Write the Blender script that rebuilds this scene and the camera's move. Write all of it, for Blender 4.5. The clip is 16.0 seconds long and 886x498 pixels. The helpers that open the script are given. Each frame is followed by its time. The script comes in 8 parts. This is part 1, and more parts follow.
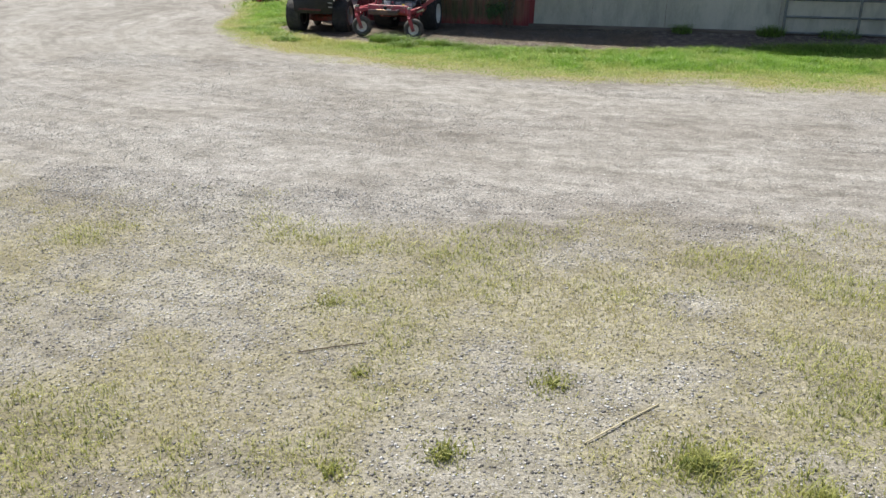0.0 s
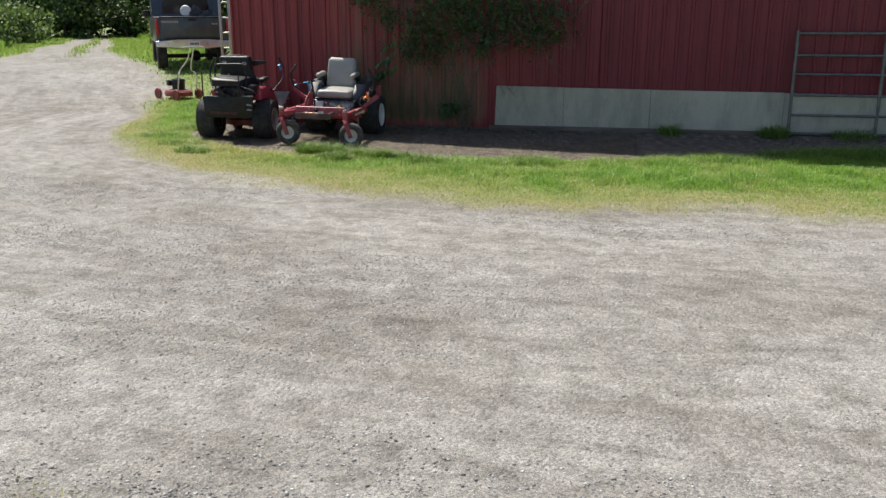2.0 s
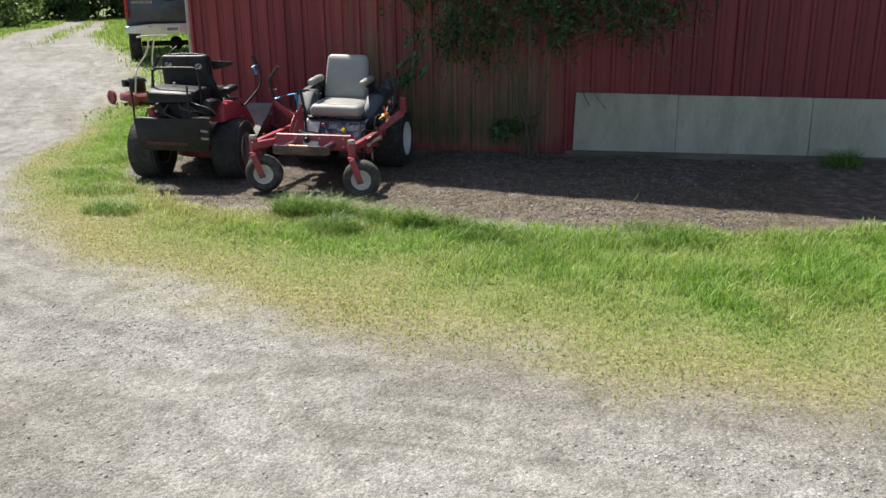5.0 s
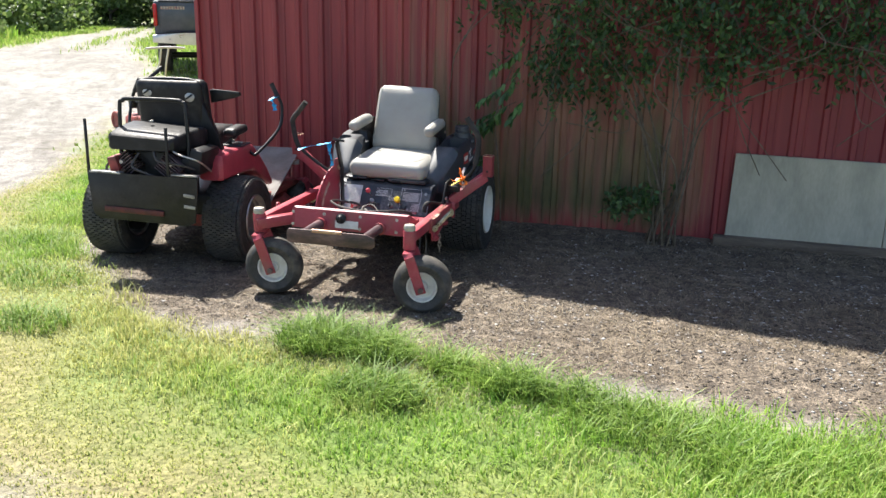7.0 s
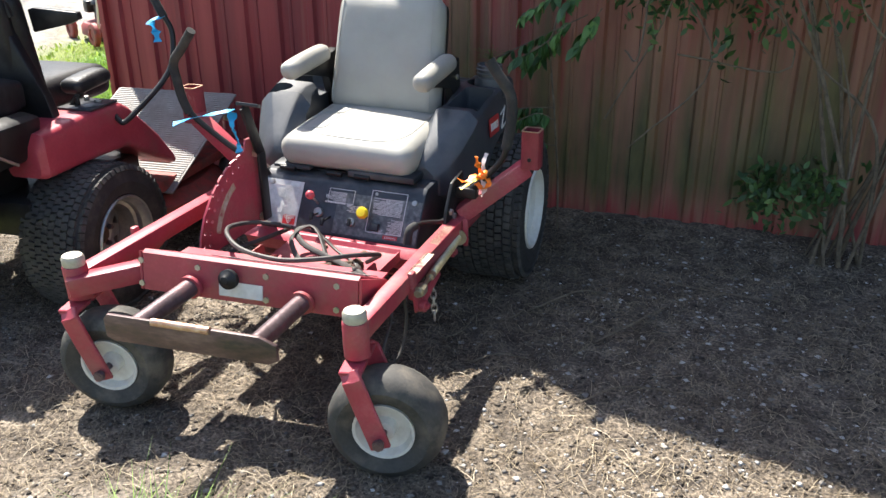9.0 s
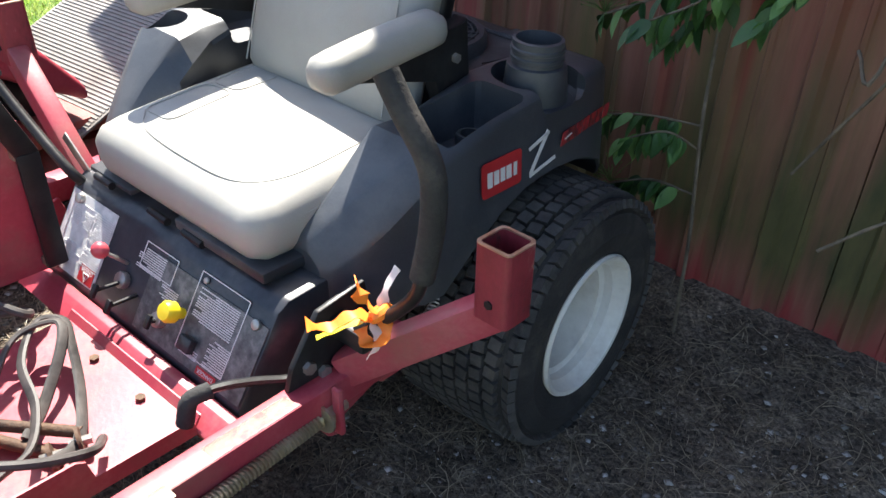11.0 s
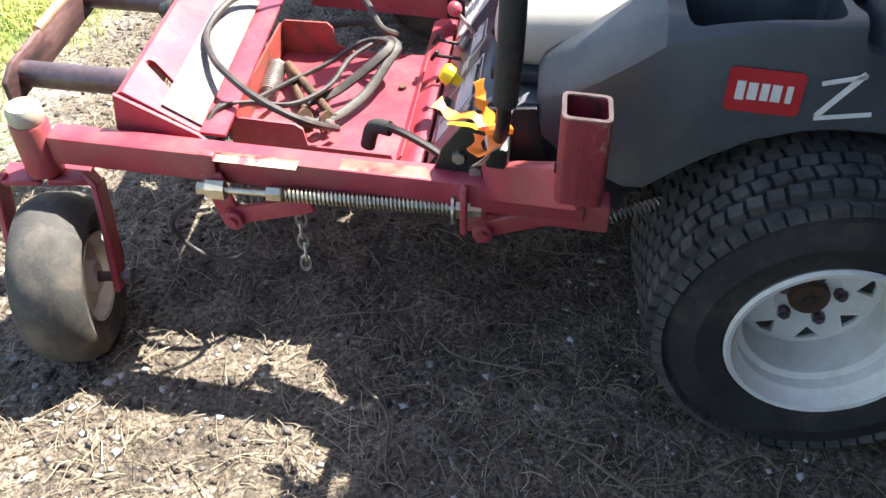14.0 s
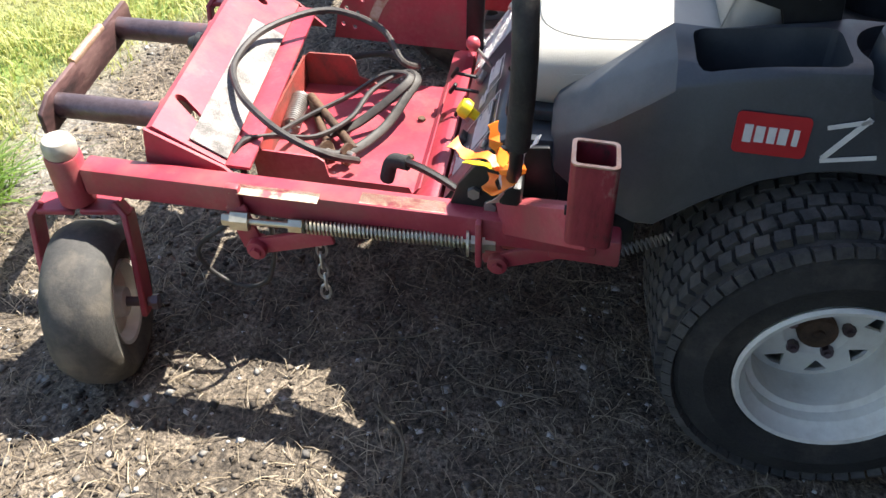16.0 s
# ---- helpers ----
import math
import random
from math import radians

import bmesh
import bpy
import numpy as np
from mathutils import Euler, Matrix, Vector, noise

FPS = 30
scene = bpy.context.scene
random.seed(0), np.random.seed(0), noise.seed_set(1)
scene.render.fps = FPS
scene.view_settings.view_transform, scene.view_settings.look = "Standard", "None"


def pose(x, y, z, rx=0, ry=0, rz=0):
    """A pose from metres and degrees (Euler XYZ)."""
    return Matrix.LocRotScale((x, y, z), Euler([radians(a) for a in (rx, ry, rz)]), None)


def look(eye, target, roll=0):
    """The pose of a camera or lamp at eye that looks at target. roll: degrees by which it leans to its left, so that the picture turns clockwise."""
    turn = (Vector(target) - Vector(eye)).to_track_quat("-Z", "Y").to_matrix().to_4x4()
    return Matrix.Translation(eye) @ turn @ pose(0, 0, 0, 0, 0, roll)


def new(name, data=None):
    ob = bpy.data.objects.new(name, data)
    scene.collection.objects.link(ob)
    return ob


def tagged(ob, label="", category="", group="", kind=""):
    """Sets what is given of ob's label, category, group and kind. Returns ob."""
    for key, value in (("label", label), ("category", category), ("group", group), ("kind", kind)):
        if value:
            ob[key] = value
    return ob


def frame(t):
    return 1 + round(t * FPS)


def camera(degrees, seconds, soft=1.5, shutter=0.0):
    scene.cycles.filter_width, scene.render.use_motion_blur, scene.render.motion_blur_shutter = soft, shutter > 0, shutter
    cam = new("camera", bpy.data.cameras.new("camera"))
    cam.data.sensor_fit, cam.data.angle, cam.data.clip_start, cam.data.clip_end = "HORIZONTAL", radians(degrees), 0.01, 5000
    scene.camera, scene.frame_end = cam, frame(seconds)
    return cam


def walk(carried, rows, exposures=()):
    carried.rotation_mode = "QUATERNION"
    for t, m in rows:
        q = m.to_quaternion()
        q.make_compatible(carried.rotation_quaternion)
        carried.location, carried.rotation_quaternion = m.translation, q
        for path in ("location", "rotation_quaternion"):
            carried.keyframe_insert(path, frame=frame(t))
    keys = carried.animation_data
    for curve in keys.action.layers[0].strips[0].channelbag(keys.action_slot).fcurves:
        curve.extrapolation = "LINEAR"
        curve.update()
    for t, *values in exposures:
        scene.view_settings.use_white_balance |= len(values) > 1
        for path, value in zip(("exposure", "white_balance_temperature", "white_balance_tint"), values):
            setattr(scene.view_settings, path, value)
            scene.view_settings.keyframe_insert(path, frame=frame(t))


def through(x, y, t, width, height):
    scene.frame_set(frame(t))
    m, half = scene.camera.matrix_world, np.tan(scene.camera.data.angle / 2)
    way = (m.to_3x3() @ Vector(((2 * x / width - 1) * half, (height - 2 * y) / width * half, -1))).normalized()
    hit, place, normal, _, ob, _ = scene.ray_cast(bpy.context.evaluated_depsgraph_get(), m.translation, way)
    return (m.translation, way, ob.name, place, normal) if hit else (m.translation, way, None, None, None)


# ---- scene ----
cam = camera(55.8, 16.0)
PATH = [
    (0, (5.149, -15.396, 1.77), (4.634, -13.601, 1.054), 0.3),
    (0.5, (4.97, -14.72, 1.747), (4.551, -12.85, 1.175), 0.5),
    (1, (4.762, -13.979, 1.721), (4.334, -12.104, 1.169), 0.3),
    (1.5, (4.597, -13.289, 1.704), (4.183, -11.408, 1.164), -0.0),
    (2, (4.431, -12.584, 1.711), (4.007, -10.702, 1.184), 0.0),
    (2.5, (4.186, -11.925, 1.704), (3.763, -10.044, 1.174), -0.1),
    (3, (3.981, -11.256, 1.704), (3.556, -9.376, 1.17), -0.2),
    (3.2, (3.896, -10.96, 1.659), (3.468, -9.079, 1.131), 0.0),
    (5.5, (2.779, -7.789, 1.724), (2.312, -5.934, 1.139), -0.7),
    (6, (2.489, -7.175, 1.721), (1.968, -5.309, 1.227), 1.5),
    (6.5, (2.284, -6.415, 1.699), (1.734, -4.568, 1.165), 1.4),
    (7, (2.036, -5.755, 1.653), (1.475, -3.913, 1.114), 1.2),
    (7.5, (1.879, -5.123, 1.587), (1.332, -3.28, 1.035), 1.1),
    (8, (1.682, -4.453, 1.553), (1.119, -2.634, 0.943), 0.2),
    (8.2, (1.606, -4.188, 1.578), (1.063, -2.383, 0.911), -0.6),
    (10.3, (1.42, -1.823, 1.42), (0.388, -0.408, 0.454), 2.8),
    (10.5, (1.401, -1.647, 1.408), (0.345, -0.273, 0.409), 3.3),
    (11, (1.348, -1.268, 1.414), (0.216, -0.023, 0.334), 2.7),
    (11.5, (1.482, -0.931, 1.413), (0.084, -0.006, 0.322), 2.4),
    (12, (1.493, -0.674, 1.416), (-0.042, 0.099, 0.393), 3.0),
    (12.5, (1.52, -0.482, 1.423), (-0.083, 0.056, 0.354), 4.1),
    (13, (1.617, -0.375, 1.372), (0.023, -0.205, 0.176), 5.1),
    (13.5, (1.681, -0.418, 1.347), (0.155, -0.54, 0.059), 3.2),
    (14, (1.682, -0.472, 1.343), (0.198, -0.701, 0.022), 2.4),
    (14.5, (1.684, -0.47, 1.355), (0.207, -0.718, 0.029), 2.4),
    (15, (1.687, -0.465, 1.358), (0.213, -0.715, 0.031), 2.4),
    (15.5, (1.691, -0.466, 1.389), (0.209, -0.73, 0.072), 2.3),
    (16, (1.688, -0.46, 1.405), (0.199, -0.745, 0.1), 1.6),
]
EXPOSURES = [(0, 0.60), (1.5, 0.49), (3, 0.40), (5.5, 0.82), (6, 1.18), (7, 1.36), (8.2, 1.57), (10.3, 1.62), (11.5, 2.07), (12, 2.32), (12.5, 2.93), (13.2, 2.80), (14, 2.15), (15, 1.97), (15.5, 1.93), (16, 1.70)]
walk(cam, [(t, look(eye, target, roll)) for t, eye, target, roll in PATH], EXPOSURES)

# ---- light ----
SHADOW = (0.50, -0.40)          # run of a shadow on the ground for one metre of height
world = bpy.data.worlds.new("sky")
scene.world = world
world.use_nodes = True
wn = world.node_tree
sky = wn.nodes.new("ShaderNodeTexSky")
sky.sky_type = "NISHITA"
sky.sun_disc = False
sky.sun_elevation = math.atan2(1.0, math.hypot(*SHADOW))
sky.sun_rotation = math.atan2(-SHADOW[0], -SHADOW[1])
sky.dust_density = 1.5
wn.links.new(sky.outputs[0], wn.nodes["Background"].inputs[0])
wn.nodes["Background"].inputs[1].default_value = 0.095
sun = new("sun", bpy.data.lights.new("sun", "SUN"))
sun.data.energy, sun.data.angle, sun.data.color = 5.0, radians(0.53), (1.0, 0.95, 0.86)
sun.matrix_world = look((-5.0, 4.0, 10.0), (0, 0, 0))

# ---- materials ----
def surface(name, stops, scale=8.0, rough=0.6, metal=0.0, bump=0.15, fine=60.0, stretch=(1, 1, 1), rough_var=0.12,
            detail=6.0, dirt=None, dirt_amount=0.35, dirt_scale=3.0, island=0.0, coat=0.0, random_by="none"):
    """A node material: colour from two scales of noise, relief from the finer one, dirt in patches."""
    m = bpy.data.materials.new(name)
    m.use_nodes = True
    n, link = m.node_tree.nodes, m.node_tree.links
    bsdf = n["Principled BSDF"]
    co = n.new("ShaderNodeTexCoord")
    mp = n.new("ShaderNodeMapping")
    mp.inputs["Scale"].default_value = stretch
    link.new(co.outputs["Object"], mp.inputs[0])

    def noise_tex(s, d=detail, r=0.6):
        t = n.new("ShaderNodeTexNoise")
        t.inputs["Scale"].default_value, t.inputs["Detail"].default_value, t.inputs["Roughness"].default_value = s, d, r
        link.new(mp.outputs[0], t.inputs["Vector"])
        return t

    big, small = noise_tex(scale), noise_tex(fine, 4.0)
    mix = n.new("ShaderNodeMath")
    mix.operation = "MULTIPLY_ADD"
    link.new(small.outputs[0], mix.inputs[0])
    mix.inputs[1].default_value = 0.35
    sub = n.new("ShaderNodeMath")
    sub.operation = "SUBTRACT"
    link.new(big.outputs[0], sub.inputs[0])
    sub.inputs[1].default_value = 0.175
    link.new(sub.outputs[0], mix.inputs[2])
    fac = mix.outputs[0]
    if random_by != "none":
        if random_by == "island":
            rnd = n.new("ShaderNodeNewGeometry").outputs["Random Per Island"]
        else:
            rnd = n.new("ShaderNodeObjectInfo").outputs["Random"]
        blend = n.new("ShaderNodeMix")
        blend.inputs[0].default_value = island
        link.new(fac, blend.inputs[2])
        link.new(rnd, blend.inputs[3])
        fac = blend.outputs[0]
    ramp = n.new("ShaderNodeValToRGB")
    els = ramp.color_ramp.elements
    while len(els) < len(stops):
        els.new(0.5)
    for e, (p, c) in zip(els, stops):
        e.position, e.color = p, (*c, 1)
    link.new(fac, ramp.inputs[0])
    out = ramp.outputs[0]
    if dirt:
        patch = noise_tex(dirt_scale, 5.0, 0.65)
        r2 = n.new("ShaderNodeValToRGB")
        r2.color_ramp.elements[0].position, r2.color_ramp.elements[1].position = 0.48, 0.68
        link.new(patch.outputs[0], r2.inputs[0])
        mul = n.new("ShaderNodeMath")
        mul.operation = "MULTIPLY"
        mul.inputs[1].default_value = dirt_amount
        link.new(r2.outputs[0], mul.inputs[0])
        mx = n.new("ShaderNodeMix")
        mx.data_type = "RGBA"
        link.new(mul.outputs[0], mx.inputs[0])
        link.new(out, mx.inputs[6])
        mx.inputs[7].default_value = (*dirt, 1)
        out = mx.outputs[2]
    link.new(out, bsdf.inputs["Base Color"])
    rr = n.new("ShaderNodeMapRange")
    link.new(big.outputs[0], rr.inputs[0])
    rr.inputs[3].default_value, rr.inputs[4].default_value = max(0.02, rough - rough_var), min(1.0, rough + rough_var)
    link.new(rr.outputs[0], bsdf.inputs["Roughness"])
    bsdf.inputs["Metallic"].default_value = metal
    bsdf.inputs["Coat Weight"].default_value = coat
    if bump:
        b = n.new("ShaderNodeBump")
        b.inputs["Strength"].default_value, b.inputs["Distance"].default_value = bump, 0.01
        link.new(small.outputs[0], b.inputs["Height"])
        link.new(b.outputs[0], bsdf.inputs["Normal"])
    return m


RED = surface("red_paint", [(0.25, (0.27, 0.026, 0.045)), (0.55, (0.37, 0.045, 0.068)), (0.8, (0.46, 0.11, 0.125))], 5, 0.44, bump=0.05, fine=90,
              dirt=(0.22, 0.13, 0.10), dirt_amount=0.45, dirt_scale=7)
RUSTY_RED = surface("worn_red_paint", [(0.3, (0.10, 0.05, 0.035)), (0.48, (0.26, 0.05, 0.04)), (0.7, (0.38, 0.06, 0.05))], 14, 0.6, bump=0.2, fine=120,
                    dirt=(0.12, 0.08, 0.06), dirt_amount=0.7, dirt_scale=9)
SOCKET_RED = surface("chipped_red_paint", [(0.30, (0.055, 0.030, 0.026)), (0.40, (0.20, 0.024, 0.034)), (0.62, (0.27, 0.032, 0.046)), (0.74, (0.36, 0.22, 0.18))], 16, 0.5, bump=0.15, fine=120, stretch=(1, 1, 0.5))
BARE = surface("bare_steel_tube", [(0.3, (0.10, 0.07, 0.07)), (0.55, (0.16, 0.12, 0.13)), (0.8, (0.26, 0.12, 0.11))], 12, 0.4, 0.6, fine=80)
ZINC = surface("zinc_plated_steel", [(0.3, (0.42, 0.38, 0.27)), (0.7, (0.62, 0.58, 0.45))], 20, 0.35, 0.85, bump=0.05)
CAP_METAL = surface("pale_cap_metal", [(0.3, (0.36, 0.33, 0.27)), (0.7, (0.50, 0.46, 0.39))], 30, 0.5, 0.2, bump=0.08)
STEEL = surface("dull_steel", [(0.3, (0.30, 0.29, 0.27)), (0.7, (0.5, 0.48, 0.45))], 20, 0.4, 0.8, bump=0.05)
CUT = surface("cut_steel_edge", [(0.3, (0.42, 0.22, 0.14)), (0.7, (0.62, 0.45, 0.34))], 40, 0.4, 0.6, bump=0.1)
PLASTIC = surface("black_plastic", [(0.3, (0.018, 0.020, 0.024)), (0.7, (0.050, 0.054, 0.060))], 6, 0.42, bump=0.06, fine=260,
                  dirt=(0.20, 0.20, 0.195), dirt_amount=0.30, dirt_scale=5)
PANEL = surface("panel_decal_black", [(0.3, (0.018, 0.020, 0.026)), (0.7, (0.050, 0.054, 0.064))], 9, 0.36, bump=0.03,
                dirt=(0.16, 0.14, 0.12), dirt_amount=0.3, dirt_scale=11)
BLACK = surface("black_steel", [(0.3, (0.006, 0.006, 0.007)), (0.7, (0.020, 0.020, 0.021))], 9, 0.40, bump=0.06,
                dirt=(0.07, 0.066, 0.062), dirt_amount=0.22, dirt_scale=8)
RUBBER = surface("tyre_rubber", [(0.3, (0.011, 0.011, 0.012)), (0.7, (0.032, 0.031, 0.030))], 14, 0.82, bump=0.25, fine=160,
                 dirt=(0.13, 0.11, 0.09), dirt_amount=0.35, dirt_scale=9)
# dusty, and greyer than the tyre: light on the block tops is painted in
LIT_TREAD = surface("dusty_tread_blocks", [(0.3, (0.022, 0.022, 0.023)), (0.7, (0.060, 0.058, 0.056))], 26, 0.8, bump=0.3, fine=200,
                dirt=(0.15, 0.135, 0.115), dirt_amount=0.4, dirt_scale=12)
SMOOTH_RUBBER = surface("worn_tyre_rubber", [(0.3, (0.034, 0.033, 0.031)), (0.7, (0.072, 0.068, 0.063))], 12, 0.75, bump=0.12, fine=120,
                        dirt=(0.20, 0.17, 0.13), dirt_amount=0.5, dirt_scale=10)
HOSE = surface("rubber_hose", [(0.3, (0.02, 0.018, 0.017)), (0.7, (0.07, 0.06, 0.055))], 25, 0.6, bump=0.1)
VINYL = surface("light_grey_vinyl", [(0.3, (0.285, 0.276, 0.25)), (0.7, (0.375, 0.362, 0.328))], 4, 0.5, bump=0.12, fine=420, rough_var=0.06,
                dirt=(0.34, 0.31, 0.26), dirt_amount=0.35, dirt_scale=6)
WHITE = surface("white_rim_paint", [(0.3, (0.62, 0.60, 0.55)), (0.7, (0.78, 0.76, 0.70))], 6, 0.45, bump=0.05,
                dirt=(0.28, 0.23, 0.17), dirt_amount=0.35, dirt_scale=12)
YELLOW = surface("yellow_plastic", [(0.3, (0.75, 0.55, 0.01)), (0.7, (0.85, 0.66, 0.02))], 20, 0.4, bump=0.03)
KNOB = surface("faded_red_plastic", [(0.3, (0.45, 0.05, 0.07)), (0.7, (0.55, 0.10, 0.12))], 20, 0.4, bump=0.03)
ORANGE = surface("orange_ribbon", [(0.3, (0.85, 0.16, 0.01)), (0.7, (0.95, 0.28, 0.03))], 20, 0.5, bump=0.05)
PINKISH = surface("faded_ribbon", [(0.3, (0.65, 0.45, 0.40)), (0.7, (0.75, 0.58, 0.52))], 20, 0.6, bump=0.05)
BLUE = surface("blue_ribbon", [(0.3, (0.006, 0.28, 0.60)), (0.7, (0.03, 0.42, 0.74))], 20, 0.45, bump=0.05)
DECAL_RED = surface("red_decal", [(0.3, (0.42, 0.02, 0.025)), (0.7, (0.50, 0.03, 0.035))], 12, 0.35, bump=0.02)
DECAL_WHITE = surface("white_decal", [(0.3, (0.62, 0.60, 0.58)), (0.7, (0.75, 0.73, 0.71))], 30, 0.45, bump=0.02)
DECAL_PALE = surface("worn_pale_decal", [(0.38, (0.32, 0.07, 0.08)), (0.48, (0.42, 0.33, 0.22)), (0.7, (0.56, 0.53, 0.46))], 26, 0.5, bump=0.05)
GRIT = surface("grip_tape", [(0.35, (0.13, 0.12, 0.115)), (0.5, (0.27, 0.255, 0.24)), (0.7, (0.40, 0.385, 0.365))], 16, 0.9, bump=0.5, fine=300)
GREY_METAL = surface("galvanised_gate", [(0.3, (0.10, 0.11, 0.10)), (0.7, (0.22, 0.23, 0.22))], 8, 0.5, 0.5, bump=0.05)
CONCRETE = surface("weathered_board", [(0.3, (0.36, 0.34, 0.265)), (0.5, (0.46, 0.435, 0.345)), (0.75, (0.55, 0.52, 0.42))], 1.6, 0.85, bump=0.2, fine=50,
                   stretch=(1, 1, 0.35), dirt=(0.20, 0.20, 0.16), dirt_amount=0.6, dirt_scale=2.5)
TIMBER = surface("old_timber", [(0.3, (0.08, 0.06, 0.045)), (0.7, (0.2, 0.16, 0.12))], 5, 0.85, bump=0.3, stretch=(0.3, 2, 2))
# black with dust; its grey end paints in highlights from the sky
DUSTY_LIT_BLACK = surface("sun_bleached_black", [(0.3, (0.006, 0.006, 0.007)), (0.55, (0.013, 0.013, 0.015)), (0.8, (0.045, 0.044, 0.044))], 6, 0.48, bump=0.35, fine=26,
                      dirt=(0.08, 0.077, 0.072), dirt_amount=0.25, dirt_scale=9)
BLACK_VINYL = surface("cracked_black_vinyl", [(0.3, (0.008, 0.008, 0.009)), (0.7, (0.024, 0.024, 0.026))], 7, 0.45, bump=0.2, fine=120,
                      dirt=(0.10, 0.095, 0.09), dirt_amount=0.3, dirt_scale=8)
for dull in (PLASTIC, BLACK, BLACK_VINYL, DUSTY_LIT_BLACK):
    dull.node_tree.nodes["Principled BSDF"].inputs["Specular IOR Level"].default_value = 0.3
FLOOR_RUBBER = surface("dusty_ribbed_floor", [(0.3, (0.20, 0.185, 0.172)), (0.7, (0.31, 0.29, 0.27))], 9, 0.6, bump=0.15, dirt=(0.16, 0.13, 0.11), dirt_amount=0.4, dirt_scale=5)
WORN_EDGE = surface("scuffed_paint_edge", [(0.35, (0.05, 0.05, 0.052)), (0.5, (0.28, 0.27, 0.26)), (0.7, (0.55, 0.54, 0.52))], 22, 0.4, 0.5, bump=0.15, stretch=(0.4, 1, 2))
RUSTY_STEEL = surface("rusty_pipe", [(0.3, (0.045, 0.028, 0.02)), (0.6, (0.13, 0.075, 0.045)), (0.8, (0.22, 0.15, 0.10))], 16, 0.75, 0.3, bump=0.3, fine=110)
TANK_PLASTIC = surface("faded_tank_plastic", [(0.3, (0.017, 0.021, 0.028)), (0.7, (0.042, 0.049, 0.061))], 4, 0.50, bump=0.05, fine=240,
                       dirt=(0.13, 0.135, 0.14), dirt_amount=0.30, dirt_scale=6)
TANK_PLASTIC.node_tree.nodes["Principled BSDF"].inputs["Specular IOR Level"].default_value = 0.85
WORN_BAR = surface("rubbed_bumper_paint", [(0.32, (0.034, 0.022, 0.023)), (0.5, (0.090, 0.046, 0.045)), (0.72, (0.19, 0.11, 0.10))], 11, 0.5, 0.0, bump=0.15, stretch=(0.5, 1, 1.5))

# ---- geometry helpers ----
def smooth_by_angle(me, degrees_=38):
    """Smooth shading with the edges sharper than the angle kept crisp."""
    b = bmesh.new()
    b.from_mesh(me)
    for f in b.faces:
        f.smooth = True
    lim = radians(degrees_)
    for e in b.edges:
        e.smooth = not (len(e.link_faces) == 2 and e.calc_face_angle(0) > lim)
    b.to_mesh(me)
    b.free()


def part(name, bm, material, parent, label="", crisp=38):
    """One mesh object from a bmesh, under a thing or a part."""
    bmesh.ops.recalc_face_normals(bm, faces=bm.faces)
    me = bpy.data.meshes.new(name)
    bm.to_mesh(me)
    bm.free()
    smooth_by_angle(me, crisp)
    me.materials.append(material)
    ob = new(name, me)
    ob.parent = parent
    if label:
        tagged(ob, label)
    return ob


def thing(name, at, yaw, label, category, group="", kind=""):
    ob = new(name)
    ob.empty_display_size = 0.1
    ob.matrix_world = pose(*at, 0, 0, yaw)
    return tagged(ob, label, category, group, kind)


def box(bm, c, s, rot=None, bev=0.0, seg=2):
    """A bevelled box: centre, full sizes, rotation matrix or (rx, ry, rz) degrees."""
    r = rot if isinstance(rot, Matrix) else pose(0, 0, 0, *(rot or (0, 0, 0)))
    m = Matrix.Translation(c) @ r @ Matrix.Diagonal((*s, 1))
    made = bmesh.ops.create_cube(bm, size=1.0, matrix=m)["verts"]
    if bev:
        edges = list({e for v in made for e in v.link_edges})
        bmesh.ops.bevel(bm, geom=edges, offset=bev, segments=seg, affect="EDGES", profile=0.5)


def frame_of(d):
    """A matrix whose z axis points along d."""
    return Vector(d).to_track_quat("Z", "Y").to_matrix().to_4x4()


def cyl(bm, a, b, r, r2=None, seg=16, bev=0.0):
    a, b = Vector(a), Vector(b)
    m = Matrix.Translation((a + b) / 2) @ frame_of(b - a)
    made = bmesh.ops.create_cone(bm, cap_ends=True, segments=seg, radius1=r, radius2=r if r2 is None else r2, depth=(b - a).length, matrix=m)["verts"]
    if bev:
        edges = [e for e in {e for v in made for e in v.link_edges} if any(len(f.verts) > 4 for f in e.link_faces)]
        bmesh.ops.bevel(bm, geom=edges, offset=bev, segments=2, affect="EDGES", profile=0.5)


def curve_points(pts, n=6):
    """A smooth line through the points."""
    p = [Vector(q) for q in pts]
    p = [p[0] * 2 - p[1]] + p + [p[-1] * 2 - p[-2]]
    out = []
    for i in range(1, len(p) - 2):
        a, b, c, d = p[i - 1:i + 3]
        for k in range(n):
            t = k / n
            out.append(0.5 * ((2 * b) + (c - a) * t + (2 * a - 5 * b + 4 * c - d) * t * t + (3 * b - a - 3 * c + d) * t ** 3))
    out.append(p[-2])
    return out


